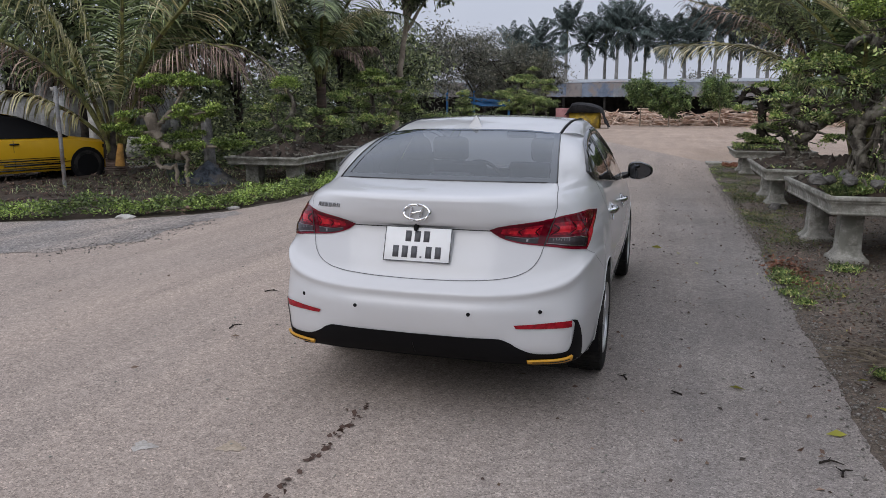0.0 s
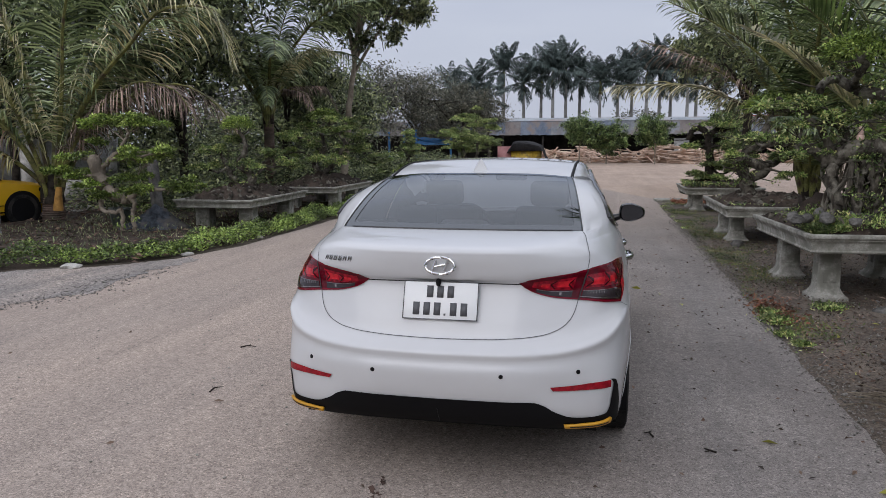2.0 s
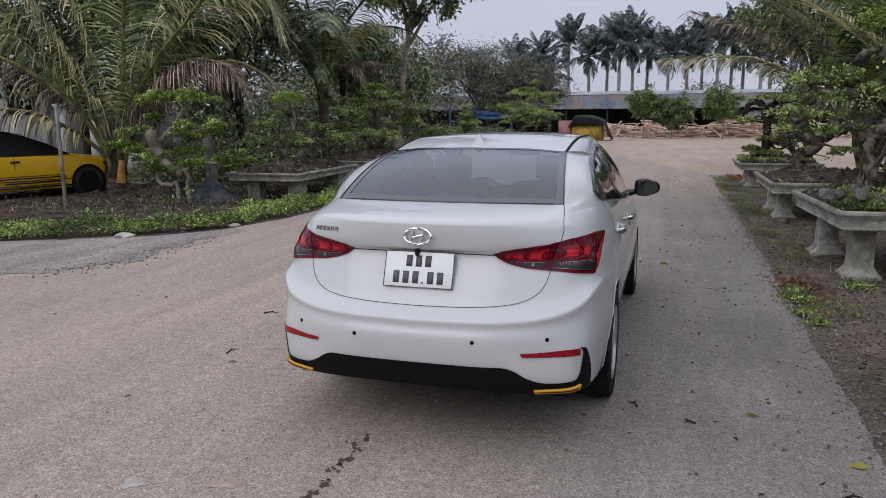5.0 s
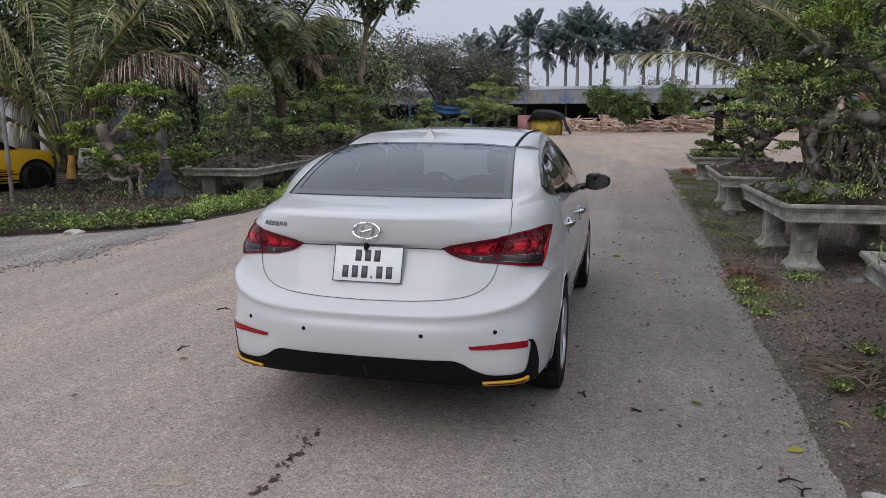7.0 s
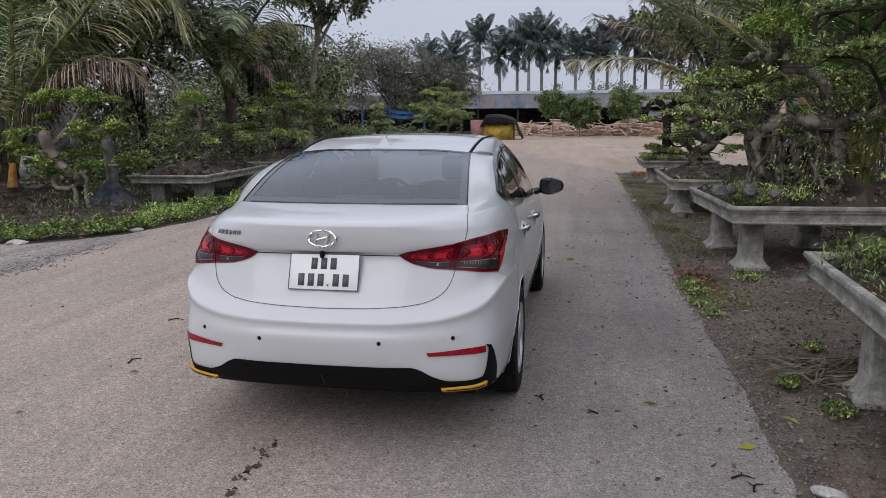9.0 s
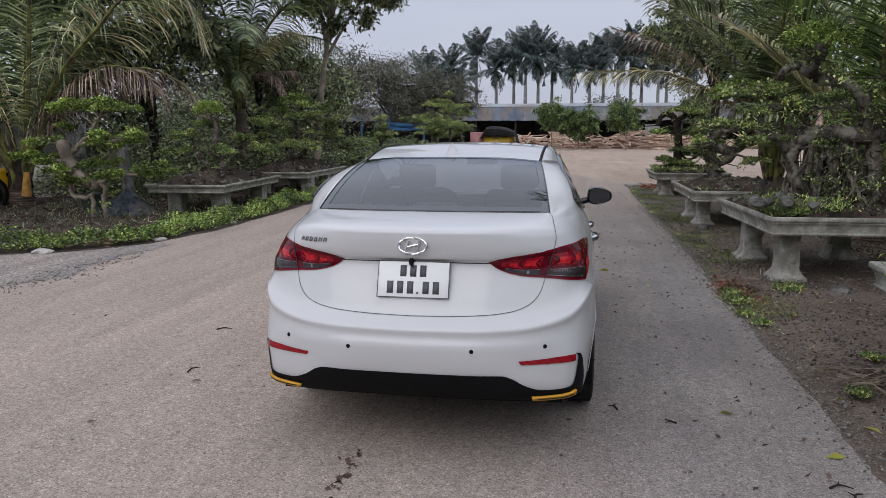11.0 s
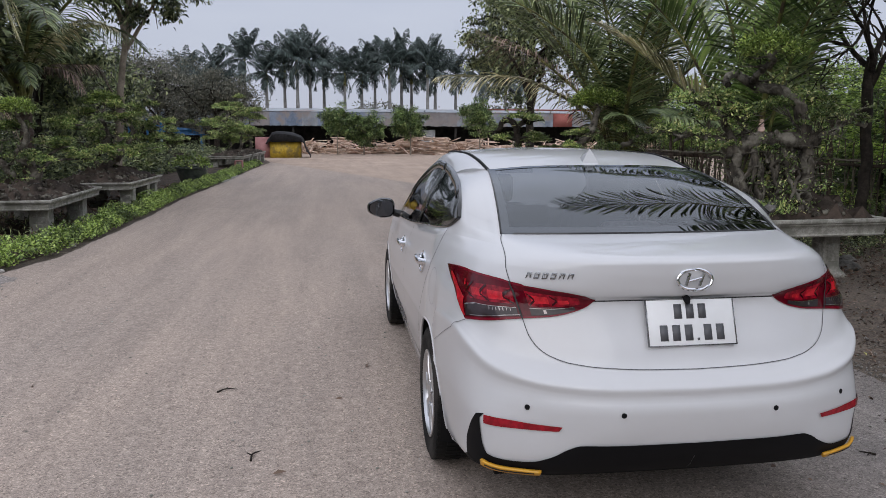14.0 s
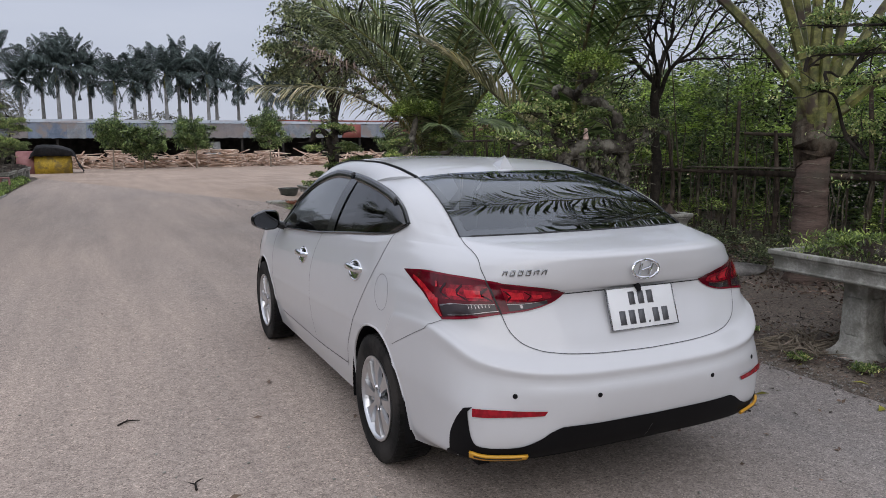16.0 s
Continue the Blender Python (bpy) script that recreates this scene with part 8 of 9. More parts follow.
part("sheet", Build().add(np.array([[(x, 0.15 * math.sin(x * 3), z) for x in np.linspace(-1.9, 1.9, 14)] for z in (1.45, 1.8, 2.15)]).reshape(-1, 3), grid_faces(3, 10)), TARP_BLUE, bt)
for x in (-3.4, -2.2, -1.3, 1.35):
    part("post", add_tube(Build(), [(x, 0, 0), (x, 0, 2.6)], 0.08, 8), TARP_BLUE, bt)

hall = thing("long_shed", "long open timber shed with a faded blue sheet roof", "shed", pose(8, 72, 0))
sheet_mats = []
for k, (lo, hi) in enumerate((((0.155, 0.186, 0.236), (0.26, 0.291, 0.341)), ((0.186, 0.211, 0.242), (0.291, 0.31, 0.335)), ((0.124, 0.161, 0.229), (0.211, 0.254, 0.329)), ((0.186, 0.167, 0.167), (0.26, 0.248, 0.248)))):
    sheet_mats.append(surface("roof_sheet", lo, hi, 1.2, 0.6, 20, 0.2, 0.004, (0.24, 0.21, 0.20), 0.9))
g = np.random.default_rng(155)
for k in range(50):
    x = -38 + k * 1.52
    ribs = np.array([[(x + 1.52 * u / 12, -0.3 + 0.03 * (u % 2) + (0.02 * g.random() if z < 3 else 0), z + 0.03 * g.normal()) for u in range(13)] for z in (2.36, 3.70)])
    part("roof_sheet", Build().add(ribs.reshape(-1, 3), grid_faces(2, 13)), sheet_mats[int(g.integers(4)) if g.random() < 0.85 else 0], hall, smooth=False)
part("roof", Build().add(np.array([[(-38, -0.34, 3.72), (38, -0.34, 3.72)], [(-38, 3, 4.12), (38, 3, 4.12)], [(-38, 6.2, 3.8), (38, 6.2, 3.8)]]).reshape(-1, 3), grid_faces(3, 2)), SHEET_BLUE, hall, smooth=False)
part("ridge", Build().add(*box(4, 38, 2.5, 3.2, 4.06, 4.2)), SHEET_RED, hall, smooth=False)
for x0, x1 in ((13, 15), (19.5, 22.5), (26, 34)):
    part("roof_panel", Build().add(*box(x0, x1, -0.36, -0.32, 2.36, 3.7)), SHEET_RED, hall, smooth=False)
# back wall and posts coloured near-black for the shade under the roof
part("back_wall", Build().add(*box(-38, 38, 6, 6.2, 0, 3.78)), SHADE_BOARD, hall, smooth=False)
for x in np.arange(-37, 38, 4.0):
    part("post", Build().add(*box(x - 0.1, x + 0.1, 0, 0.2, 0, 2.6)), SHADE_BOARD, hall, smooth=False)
part("white_panel", Build().add(*box(-0.4, 1.0, 0.5, 0.6, 0, 2.0)), PLASTER, hall, smooth=False)
tops = [(-19.0, 10.6), (-15.4, 11.4), (-11.9, 13.0), (-9.3, 11.2), (-7.2, 12.6), (-5.4, 12.9), (-3.9, 13.2), (-2.2, 11.8), (0.4, 11.0), (2.6, 11.2), (4.4, 12.6), (6.0, 12.3), (7.7, 13.0), (9.2, 11.8), (10.8, 12.6), (12.1, 11.8), (15.1, 11.5), (17.9, 10.2), (21.5, 9.8), (24, 10.6)]
kinds = [royal_palm(pose(tops[k][0], 95, 0), 8.0, 160 + k) for k in range(3)]
for k, (x, z) in enumerate(tops[3:]):
    ob = copy_thing(kinds[k % 3], pose(x, 95 + 2.5 * math.sin(k * 2.1), 0, 0, 0, 67 * k))
    ob.scale = (1.0, 1.0, z / 11.4)
for ob, (x, z) in zip(kinds, tops):
    ob.scale = (1, 1, z / 11.4)
for k, (x, y) in enumerate(((-14.5, 78), (-12.2, 80))):
    ob = copy_thing(kinds[k], pose(x, y, -1.0, 0, 0, 40 * k))
    ob.scale = (1, 1, 0.78)
for k in range(14):
    x = -60 + k * 9.5
    tree("far_tree", pose(x, 118 + 6 * math.sin(k), 0, 0, 0, 30 * k), "hazy green tree on the skyline", 5.0 + math.sin(k * 3) , 4.5, 180 + k, BARK_DARK, LEAF_GREY, 0.2, 0.5, 34, 40, 0.1, forks=6, group="far trees")

heap = np.array([[(3.0 + 1.5 * u, 22.5 + 3.2 * v, -0.02 + 0.16 * max(0, 1 - u * u) * max(0, 1 - v * v) * (1 + 0.5 * math.sin(u * 9 + v * 5)) + 0.015 * math.sin(u * 31 + v * 23)) for u in np.linspace(-1, 1, 26)] for v in np.linspace(-1, 1, 30)])
tagged(part("soil_heap", Build().add(heap.reshape(-1, 3), grid_faces(30, 26)), YARD), "low spread heap of brown earth at the yard's edge", "soil", kind="structure")

# ---------------- the yellow car, pole and sheds behind the palm


GLASSHOUSE = plain("dark_car_glass", (0.006, 0.006, 0.007), 0.25, dull=0.08)


def small_car():
    t = thing("saloon_car", "yellow car with black stripe graphics and dark windows", "car", pose(-10.93, 10.17, 0.0, 0, 0, 160))
    ys = np.array([-0.16, -0.13, -0.02, 0.25, 0.6, 0.95, 1.3, 2.0, 2.8, 3.3, 3.7, 3.88, 3.93])
    wd = np.array([0.50, 0.60, 0.70, 0.77, 0.79, 0.795, 0.80, 0.80, 0.80, 0.79, 0.75, 0.68, 0.6])
    top = np.array([0.62, 0.68, 0.74, 0.80, 0.84, 0.89, 0.90, 0.90, 0.92, 0.93, 0.94, 0.90, 0.82])
    low = np.array([0.32, 0.26, 0.22, 0.20, 0.20, 0.20, 0.20, 0.20, 0.20, 0.20, 0.22, 0.28, 0.36])
    q = np.linspace(-0.16, 3.93, 44)
    wd, top, low = np.interp(q, ys, wd), np.interp(q, ys, top), np.interp(q, ys, low)
    rings = []
    for y, w, h, g_ in zip(q, wd, top, low):
        half = [(0.0, h + 0.035), (w * 0.55, h + 0.025), (w * 0.86, h), (w * 0.965, h - 0.05), (w, h - 0.16), (w + 0.01, (h + g_) / 2), (w, g_ + 0.12), (w - 0.03, g_ + 0.02), (w * 0.7, g_), (0.0, g_)]
        rings.append([(x, y, z) for x, z in half] + [(-x, y, z) for x, z in half[-2:0:-1]])
    v = np.array(rings)
    bm_ = bmesh.new()
    bm_.from_mesh(Build().add(v.reshape(-1, 3), grid_faces(44, 18, True)).add(v[0], [list(range(18))]).add(v[-1], [list(range(18))]).mesh("body"))
    bmesh.ops.remove_doubles(bm_, verts=bm_.verts, dist=0.001)
    bmesh.ops.recalc_face_normals(bm_, faces=bm_.faces)
    part("body", bm_, YELLOW_PAINT, t)
    q = np.linspace(0.95, 3.62, 30)
    zr = np.interp(q, [0.95, 1.3, 1.75, 2.1, 2.6, 3.05, 3.4, 3.62], [0.90, 1.12, 1.30, 1.36, 1.365, 1.31, 1.12, 0.95])
    rings = []
    for y, h in zip(q, zr):
        k = (h - 0.90) / 0.46
        half = [(0.0, h + 0.012), (0.40, h), (0.70 - 0.16 * k, h - 0.04 * k - 0.004), (0.735 - 0.10 * k, 0.90 + 0.55 * (h - 0.90)), (0.75, 0.885)]
        rings.append([(-x, y, z) for x, z in half[::-1]] + [(x, y, z) for x, z in half[1:]])
    part("glasshouse", Build().add(np.array(rings).reshape(-1, 3), grid_faces(30, 9)), GLASSHOUSE, t)
    roof = [[(x * (0.55 - 0.03 * abs(y - 2.4)), y, np.interp(y, q, zr) + 0.016 - 0.02 * abs(x) ** 3) for x in np.linspace(-1, 1, 9)] for y in np.linspace(1.85, 3.0, 10)]
    part("roof", Build().add(np.array(roof).reshape(-1, 3), grid_faces(10, 9)), YELLOW_PAINT, t)
    for s in (1, -1):
        for k in range(6):
            z0 = 0.26 + 0.045 * k
            v, f = box(0.805, 0.815, 0.98 + 0.10 * (k % 3), 2.9 - 0.16 * ((k * 2) % 5), z0, z0 + (0.026, 0.012, 0.03, 0.014, 0.022, 0.01)[k])
            part("stripe", Build().add(np.array(v) * np.array([s, 1, 1]), f), GLOSS_BLACK, t, smooth=False)
        v, f = box(0.75, 0.79, -0.03, 0.26, 0.64, 0.72)
        part("head_lamp", Build().add(np.array(v) * np.array([s, 1, 1]), f), GLASSHOUSE, t, smooth=False, bevel=0.03)
        part("bumper_trim", Build().add(*box(min(s * 0.45, s * 0.73), max(s * 0.45, s * 0.73), -0.165, 0.02, 0.24, 0.33)), TRIM_BLACK, t, smooth=False, bevel=0.02)
        for y in (0.62, 3.1):
            w_ = new("wheel")
            w_.parent = t
            w_.matrix_basis = pose(s * 0.73, y, 0.30, 0, 0, 0 if s > 0 else 180)
            part("tyre", w_meshes[0], RUBBER, w_)
            part("rim", add_tube(Build(), [(0.0, 0, 0), (0.07, 0, 0)], [0.19, 0.2], 24), GLOSS_BLACK, w_)
            part("arch", add_tube(Build(), [(s * 0.5, y, 0.32), (s * 0.816, y, 0.32)], [0.355, 0.355], 28), TRIM_BLACK, t)
        for y in (1.95, 2.75):
            part("door_handle", Build().add(*box(s * 0.812 - 0.012, s * 0.812 + 0.012, y, y + 0.17, 0.76, 0.79)), GLOSS_BLACK, t, smooth=False)
        for y in (1.12, 2.05, 2.95):
            v, f = box(0.803, 0.807, y - 0.004, y + 0.004, 0.3, 0.86)
            part("door_seam", Build().add(np.array(v) * np.array([s, 1, 1]), f), GAP, t, smooth=False)
    return t


small_car()
tagged(part("steel_pole", add_tube(Build(), [(-9.27, 7.47, -0.05), (-9.28, 7.48, 0.9), (-9.31, 7.5, 1.85)], 0.035, 10), POLE_STEEL), "thin grey steel pole standing in the soil bed", "pole")
bl = thing("grey_shed", "grey rendered shed with a turquoise sign and open front", "building", pose(-22, 24, 0, 0, 0, 20))
part("wall", Build().add(*box(-12, -3, 0, 0.3, 0, 3.4)), PLASTER, bl, smooth=False)
part("roof", Build().add(*box(-12.5, -2.5, -1.2, 5, 3.4, 3.55)), SHEET_BLUE, bl, smooth=False)
part("sign_board", Build().add(*box(-6.5, -3.4, -0.25, -0.18, 2.2, 2.75)), TURQUOISE, bl, smooth=False)
# flat dark panels on the wall paint the shade of open doorways
for x in (-8, -5.4):
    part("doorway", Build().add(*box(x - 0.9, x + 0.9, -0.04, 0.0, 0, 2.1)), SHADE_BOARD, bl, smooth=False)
for x in (-11, -9.4, -7.8, -6.2, -4.6):
    part("column", Build().add(*box(x - 0.14, x + 0.14, -1.0, -0.72, 0, 3.4)), PLASTER, bl, smooth=False)
house = thing("old_house", "old pale grey house with small barred windows behind the palms", "building", pose(-16.8, 17.0, 0, 0, 0, 43))
part("wall", Build().add(*box(-3.2, 2.6, 0, 0.25, 0, 3.1)), PLASTER, house, smooth=False)
part("roof", Build().add(*box(-3.5, 2.9, -0.9, 3.0, 3.1, 3.25)), PLATE_STONE, house, smooth=False)
# dark panel behind the bars paints the unlit room
for x in (-2.2, -0.9, 0.5, 1.7):
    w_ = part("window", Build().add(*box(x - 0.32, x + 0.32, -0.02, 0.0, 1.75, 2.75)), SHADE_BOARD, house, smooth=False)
    for dx in (-0.34, -0.11, 0.11, 0.34):
        part("bar", Build().add(*box(x + dx - 0.025, x + dx + 0.025, -0.06, -0.02, 1.72, 2.78)), PLASTER, w_, smooth=False)
for x in (-2.9, -1.5, -0.2, 1.1, 2.3):
    part("pillar", Build().add(*box(x - 0.12, x + 0.12, -0.85, -0.61, 0, 3.1)), PLASTER, house, smooth=False)
for x, y, h, lab in ((-14.25, 13.95, 1.62, "weathered grey masonry gate pillar with a flat cap"), (-14.9, 13.45, 1.9, "pale rendered gate pillar with a flat cap")):
    gate = thing("gate_pillar", lab, "pillar", pose(x, y, 0, 0, 0, 43), "gate pillars")
    part("shaft", Build().add(*box(-0.15, 0.15, -0.15, 0.15, -0.05, h, 0.01)), PLATE_STONE if h < 1.8 else PLASTER, gate, smooth=False)
    part("cap", Build().add(*box(-0.21, 0.21, -0.21, 0.21, h, h + 0.09, 0.02)), PLATE_STONE, gate, smooth=False)
low = thing("garden_wall", "low stained concrete garden wall", "wall", pose(-14.6, 13.7, 0, 0, 0, 43))
part("wall", Build().add(*box(-2.6, -0.62, -0.09, 0.09, -0.05, 0.75)), PLATE_STONE, low, smooth=False)
part("wall", Build().add(*box(0.62, 2.2, -0.09, 0.09, -0.05, 0.62)), PLATE_STONE, low, smooth=False)
part("coping", Build().add(*box(-2.65, -0.62, -0.13, 0.13, 0.75, 0.81)), PLASTER, low, smooth=False)
tagged(part("paved_strip", Build().add(*box(-16.5, -10.9, 11.4, 13.2, -0.1, 0.062)), PLATE_STONE, smooth=False), "pale grey concrete paving behind the palm", "paving", kind="structure")
husk = thing("palm_husk", "orange-yellow dried leaf sheath standing at the palm's foot", "palm husk", pose(-9.85, 9.62, 0.05))
part("sheath", add_tube(Build(), spline([(0, 0, 0.22), (0.02, 0.0, 0.42), (0.05, 0, 0.68)], 8), np.linspace(0.10, 0.055, 8), 10), plain("dried_husk", (0.36, 0.19, 0.045), 0.8, speck=0.3), husk)


def pot(m, r, h, label, leafy):
    t = thing("plant_pot", label, "plant pot", m, "plant pots")
    pr_ = [(0.62, 0), (0.78, 0.15), (0.97, 0.7), (1.0, 0.86), (1.1, 0.9), (1.1, 1.0), (0.98, 1.0), (0.96, 0.88)]
    a = np.linspace(0, 2 * math.pi, 24, endpoint=False)
    v = np.array([[(q * r * math.cos(x), q * r * math.sin(x), z * h) for x in a] for q, z in pr_])
    part("pot", Build().add(v.reshape(-1, 3), grid_faces(len(pr_), 24, True)), GLAZED, t)
    part("soil", add_tube(Build(), [(0, 0, 0.02), (0, 0, 0.86 * h)], [0.6 * r, 0.96 * r], 16), SOIL, t)
    g_ = np.random.default_rng(7)
    if leafy:
        b_ = Build()
        pad(b_, (0, 0, h * 1.1), r * 1.1, 500, 0.1, g_, 0.7)
        part("greenery", b_, LEAF_FRESH, t, smooth=False)
    return t


pot(pose(-8.1, 9.1, 0.03), 0.19, 0.36, "black plastic pot behind the looping roots", False)
pot(pose(-5.62, 21.6, 0.03), 0.47, 0.5, "dark glazed round pot with low greenery", True)
pot(pose(3.3, 20.3, 0.0), 0.30, 0.26, "dark round pot at the edge of the yard", False)
stool = thing("plastic_stool", "small pale pink plastic stool by the road", "stool", pose(-5.05, 28.7, 0.02))
part("seat", Build().add(*box(-0.15, 0.15, -0.15, 0.15, 0.42, 0.46, 0.01)), SHED_PINK, stool, smooth=False, bevel=0.01)
for sx in (-1, 1):
    for sy in (-1, 1):
        part("leg", add_tube(Build(), [(sx * 0.16, sy * 0.16, 0.0), (sx * 0.13, sy * 0.13, 0.43)], [0.02, 0.03], 6), SHED_PINK, stool)
tagged(part("concrete_pad", Build().add(*box(-5.6, -4.72, 21.9, 25.7, -0.02, 0.035)), CONCRETE, smooth=False, bevel=0.008), "pale concrete pad at the road's edge", "pad", kind="structure")

# ---------------- fallen leaves, twigs and grit on the road
rng = np.random.default_rng(200)
spots = [(-0.36, -0.14), (-1.59, 0.74), (2.22, 1.0), (-2.05, 4.95), (-1.3, 1.69), (-1.09, 2.26)] + [(rng.uniform(-4, 2.1), rng.uniform(-2.5, 8)) for _ in range(9)]
for k, (x, y) in enumerate(spots):
    b = leaves(Build(), np.array([[0, 0, 0.0]]), np.array([[1.0, 0.0, 0.05]]), 0.062, rng, 0.34, flat=np.array([0, 0, 1.0]), fold=0.12)
    ob = part("fallen_leaf", b, LITTER, smooth=False)
    ob.matrix_basis = pose(x, y, 0.006, 0, 0, rng.uniform(0, 360))
    tagged(ob, "dry brown leaf lying on the road", "leaf", "fallen leaves")
scatter("road_litter", lambda rng, n: np.stack([2.1 - np.abs(rng.normal(size=n)) * 0.8, rng.uniform(-2, 18, n), np.full(n, 0.004)], 1), 520, 0.032, LITTER, "small dark leaf scraps along the road's edge", "leaf litter", 201, 0.02, 0.6)
grit = Build()
for k in range(420):
    x, y = rng.uniform(-5, 2.1), rng.uniform(-2.8, 6)
    s = rng.uniform(0.003, 0.008)
    v, f = box(-s, s, -s * 0.8, s * 0.8, 0, s * 0.9, s * 0.3)
    a = rng.uniform(0, 6.28)
    v = np.array(v) @ np.array([[math.cos(a), math.sin(a), 0], [-math.sin(a), math.cos(a), 0], [0, 0, 1]])
    grit.add(v + (x, y, 0), f)
tagged(part("grit", grit, CONCRETE, smooth=False), "loose grit strewn over the asphalt", "gravel", kind="stuff")
flakes = np.stack([-0.27 + rng.normal(size=46) * 0.014, rng.uniform(-1.1, -0.05, 46), np.full(46, 0.004)], 1)
tagged(part("rust_flakes", leaves(Build(), flakes, rng.normal(size=(46, 3)) * np.array([1, 1, 0.05]), 0.034, rng, 0.75, flat=np.array([0, 0, 1.0])), plain("rust", (0.075, 0.045, 0.034), 0.9), smooth=False), "line of small rust flakes on the asphalt", "flakes", kind="stuff")
twigs = Build()
for k in range(80):
    x, y = 2.42 + abs(rng.normal()) * 0.26, rng.normal() * 0.13 + 1.36
    a, l = rng.normal() * 0.5 + (math.pi if rng.random() < 0.4 else 0.0), rng.uniform(0.15, 0.55)
    add_tube(twigs, spline([(x, y, 0.025), (x + l * 0.5 * math.cos(a), y + l * 0.5 * math.sin(a), 0.03 + 0.05 * rng.random()), (x + l * math.cos(a + 0.3), y + l * math.sin(a + 0.3), 0.025 + 0.08 * rng.random())], 6), [0.006, 0.006, 0.005, 0.005, 0.004, 0.002], 5)
tagged(part("twig_heap", twigs, TWIG), "heap of dry grey twigs on the bare earth", "twigs", kind="stuff")
for k, (x, y, a, l) in enumerate(((1.86, -0.09, 10, 0.10), (1.93, -0.20, 60, 0.09), (1.30, 0.55, 150, 0.07), (-2.0, 1.9, 20, 0.12), (-1.7, 0.9, 75, 0.11), (1.0, 0.7, 100, 0.08))):
    b = add_tube(Build(), spline([(0, 0, 0.006), (l * 0.5, 0.012, 0.014), (l, -0.01, 0.007)], 7), [0.006, 0.005, 0.005, 0.004, 0.004, 0.003, 0.002], 6)
    add_tube(b, [(l * 0.4, 0.01, 0.012), (l * 0.62, 0.045, 0.012)], [0.004, 0.002], 5)
    ob = part("fallen_twig", b, BARK_DARK)
    ob.matrix_basis = pose(x, y, 0, 0, 0, a)
    tagged(ob, "short dark forked twig lying on the road", "twig", "fallen twigs")
for k, (x, y, z) in enumerate(((2.24, 1.02, 0.02), (2.39, 2.02, 0.02), (2.31, 0.54, 0.02), (2.04, 0.26, 0.005), (1.32, 4.67, 0.005), (1.55, 0.75, 0.005), (2.9, 4.05, 0.02), (1.5, 4.1, 0.005), (1.15, 4.9, 0.005), (2.6, 3.1, 0.02), (3.0, 3.6, 0.02))):
    ob = part("yellow_leaf", leaves(Build(), np.zeros((1, 3)), np.array([[1.0, 0, 0.06]]), 0.085, rng, 0.38, flat=np.array([0, 0, 1.0]), fold=0.1), LEAF_YELLOW, smooth=False)
    ob.matrix_basis = pose(x, y, z, 0, 0, 67 * k)
    tagged(ob, "freshly fallen yellow-green leaf on the ground", "leaf", "yellow fallen leaves")
for k, (x, y, r) in enumerate(((2.81, 4.14, 0.10), (2.17, 3.06, 0.06), (2.20, 3.5, 0.10), (2.22, 3.85, 0.07), (2.25, 2.75, 0.05), (2.55, 0.75, 0.06), (2.40, 1.15, 0.05), (2.75, 1.9, 0.05))):
    b = Build()
    n = int(900 * r / 0.1)
    at = np.stack([rng.normal(size=n) * r * 0.6, rng.normal(size=n) * r * 0.6, rng.random(n) * r * 0.5], 1)
    leaves(b, at, rng.normal(size=(n, 3)) * np.array([1, 1, 0.3]) + (0, 0, 0.9), 0.03, rng, 0.4)
    ob = part("weed_tuft", b, LEAF_BONSAI, smooth=False)
    ob.matrix_basis = pose(x, y, 0.012)
    tagged(ob, "low tuft of fresh green weeds on bare earth", "weeds", "weed tufts", "stuff")
scatter("red_litter", lambda rng, n: np.stack([2.30 + rng.normal(size=n) * 0.09, 4.0 + rng.normal(size=n) * 0.28, rng.uniform(0.015, 0.04, n)], 1), 420, 0.045, LITTER_RED, "drift of reddish dead leaves at the asphalt edge", "leaf litter", 202, 0.15, 0.45)
scatter("red_litter", lambda rng, n: np.stack([2.55 + rng.random(n) * 0.9, 17.1 + rng.normal(size=n) * 0.35, rng.uniform(0.015, 0.05, n)], 1), 900, 0.07, LITTER_RED, "reddish dead leaves before the concrete slab", "leaf litter", 203, 0.15, 0.45)
frag = part("concrete_fragment", rock(Build(), (0, 0, 0.02), (0.08, 0.045, 0.03), rng), PLATE_STONE)
frag.matrix_basis = pose(2.22, -0.22, 0.015, 0, 0, -35)
tagged(frag, "broken pale piece of concrete beside the road", "rubble")
for x, y, a, sx in ((-5.91, 4.97, 12, 0.16), (-4.85, 8.2, 80, 0.10), (-5.0, 6.2, 50, 0.08)):
    ob = part("edge_stone", rock(Build(), (0, 0, 0.02), (sx, sx * 0.6, 0.04), rng), PLATE_STONE)
    ob.matrix_basis = pose(x, y, 0.0, 0, 0, a)
    tagged(ob, "flat pale stone lying before the groundcover", "stone", "edge stones")


def stain(x, y, r, mat, label, seed):
    """A thin dried splash with an uneven outline."""
    g_ = np.random.default_rng(seed)
    a = np.linspace(0, 2 * math.pi, 40, endpoint=False)
    rr = r * (1 + 0.25 * np.sin(a * 3 + seed) + 0.15 * np.sin(a * 7) + 0.08 * g_.normal(size=40))
    v = np.concatenate([np.stack([rr * np.cos(a), 0.8 * rr * np.sin(a), np.full(40, 0.0025)], 1), [[0, 0, 0.003]]])
    ob = part("dust_stain", Build().add(v, [(k, (k + 1) % 40, 40) for k in range(40)]), mat)
    ob.matrix_basis = pose(x, y, 0)
    tagged(ob, label, "stain", kind="structure")


stain(-1.07, -0.80, 0.055, STAIN_PALE, "small pale splash dried on the asphalt", 1)
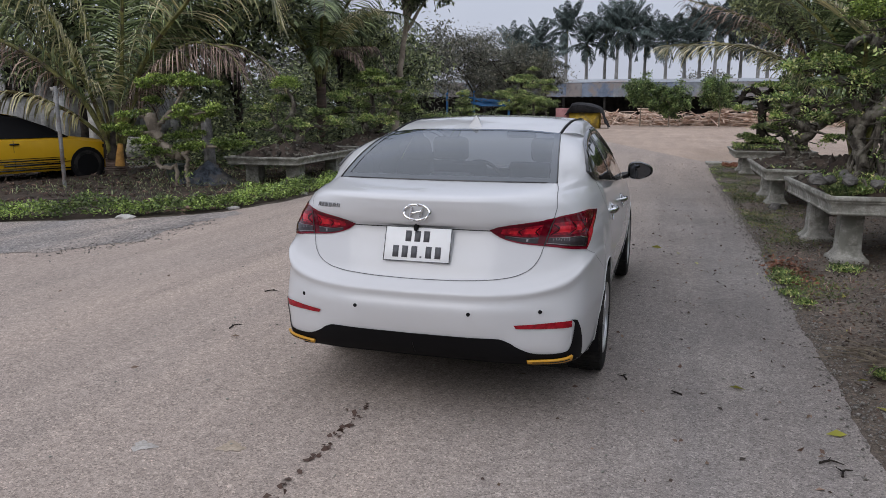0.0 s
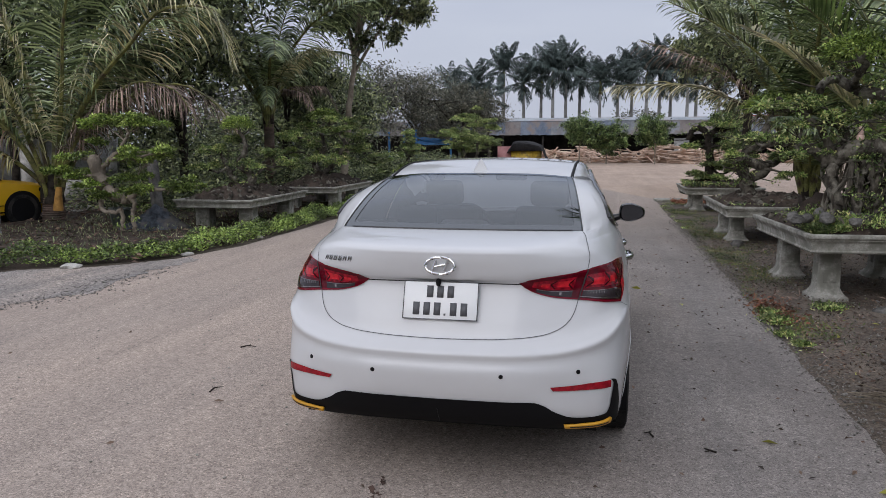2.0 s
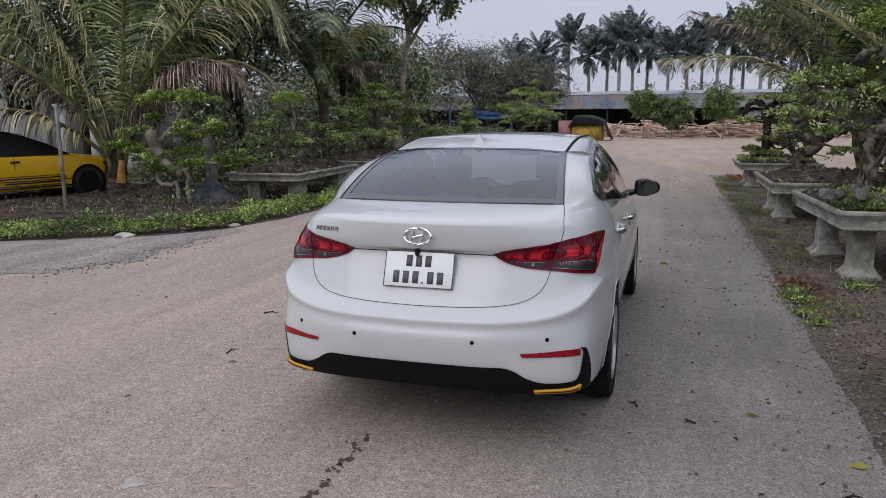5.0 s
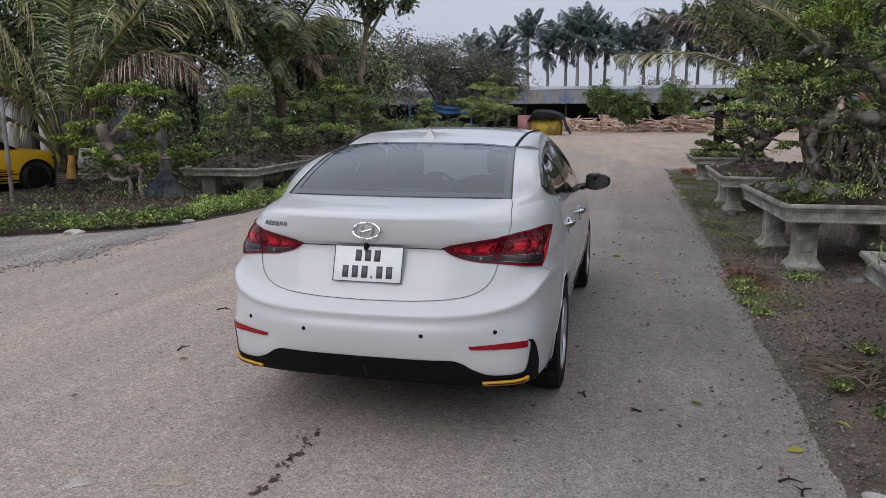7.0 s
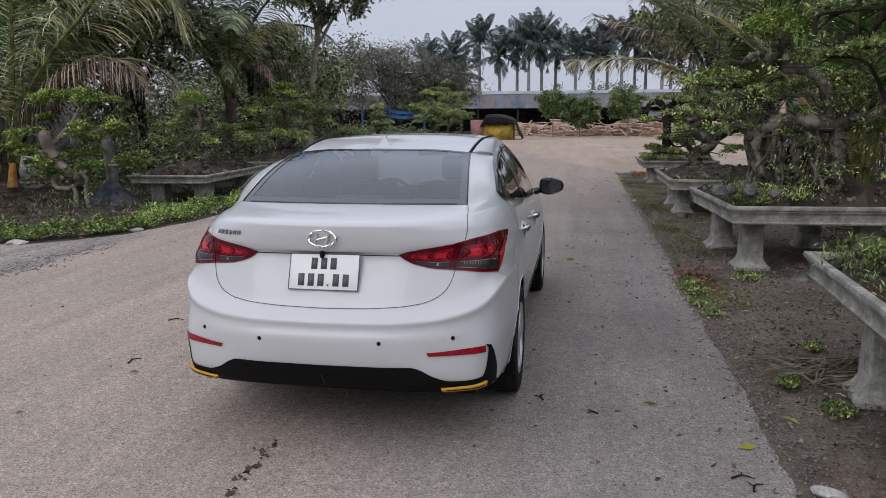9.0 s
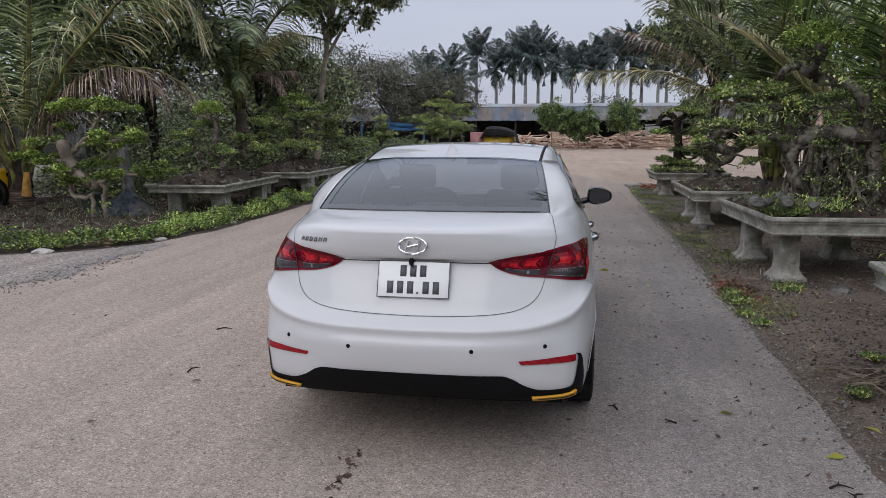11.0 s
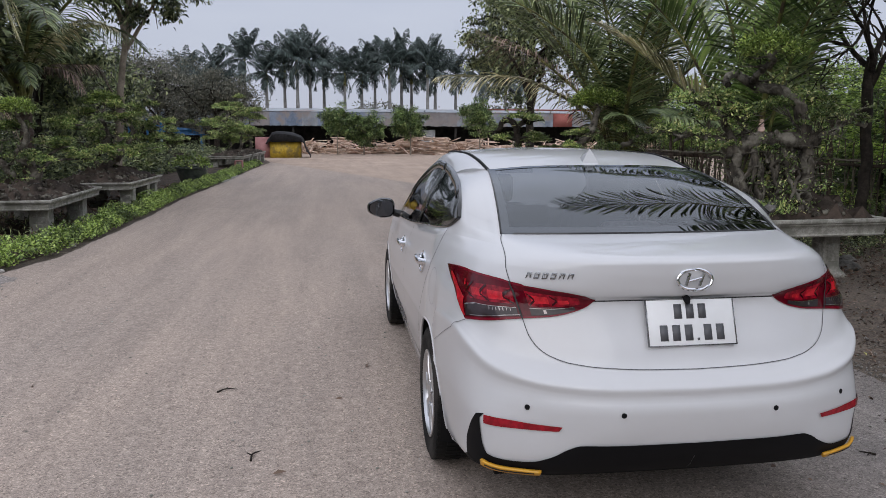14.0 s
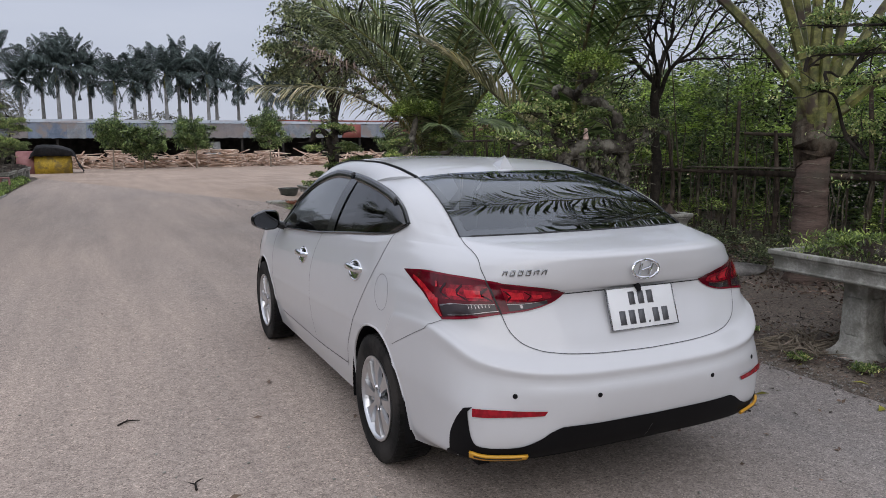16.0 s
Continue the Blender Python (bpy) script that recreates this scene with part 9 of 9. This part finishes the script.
stain(-0.68, -0.69, 0.06, STAIN_BUFF, "small buff splash dried on the asphalt", 2)

# ---------------- small things by the planters
fig = Build()
for z, r in ((0.03, 0.035), (0.075, 0.028), (0.115, 0.022)):
    add_tube(fig, [(0, 0, z - r), (0, 0, z - r * 0.5), (0, 0, z + r * 0.5), (0, 0, z + r)], [r * 0.5, r, r, r * 0.4], 10)
fg = part("garden_figurine", fig, plain("pink_glaze", (0.70, 0.50, 0.44), 0.4))
fg.matrix_basis = pose(3.17, 4.80, 1.575)
tagged(fg, "tiny pink glazed figurine standing on the bonsai's trunk", "figurine")


def slipper(m):
    t = thing("slipper", "bright blue plastic slipper lying on the earth", "slipper", m, "pair of slippers")
    v = np.array([[(w * s, y, z) for s in (-1, -0.6, 0, 0.6, 1)] for y, w, z in ((-0.13, 0.02, 0.012), (-0.11, 0.035, 0.016), (0, 0.033, 0.018), (0.09, 0.045, 0.016), (0.13, 0.02, 0.014))])
    ob = part("sole", Build().add(v.reshape(-1, 3), grid_faces(5, 5)), TARP_BLUE, t)
    md = ob.modifiers.new("thick", "SOLIDIFY")
    md.thickness = 0.02
    part("strap", add_tube(Build(), spline([(-0.045, 0.0, 0.015), (-0.02, 0.03, 0.055), (0.02, 0.03, 0.055), (0.045, 0.0, 0.015)], 10), 0.012, 6), TARP_BLUE, t)


slipper(pose(4.85, 4.45, 0.02, 0, 0, 100))
slipper(pose(4.95, 4.7, 0.02, 0, 0, 80))
rng = np.random.default_rng(230)
for k, (x, y) in enumerate(((3.25, 4.05), (4.6, 5.2), (4.9, 5.6), (3.4, 8.2), (2.75, 8.6), (4.75, 3.9))):
    s = rng.uniform(0.08, 0.16)
    st = part("stone", rock(Build(), (0, 0, s * 0.3), (s * 1.4, s, s * 0.6), rng), ROCK)
    st.matrix_basis = pose(x, y, 0.01, 0, 0, rng.uniform(0, 360))
    tagged(st, "loose grey stone on the bare earth", "stone", "loose stones")

# ---------------- unseen trees added behind the camera to darken the car's paint and mirrors
for k, (x, y, h) in enumerate(((-11.5, -12, 4.4), (-6.5, -19, 4.8), (0.5, -22, 4.8), (6.5, -18, 4.6), (9.5, -9, 4.4), (-16.5, -6, 4.4), (12, -18, 5.0), (-15, -20, 5.0))):
    tree("unseen_tree", pose(x, y, 0, 0, 0, 77 * k), "leafy unseen tree added behind the camera to darken the car", h, 3.0, 240 + k, BARK_DARK, LEAF_DARK, 0.18, 0.26, 70, 70, 0.12, forks=9, group="roadside trees")
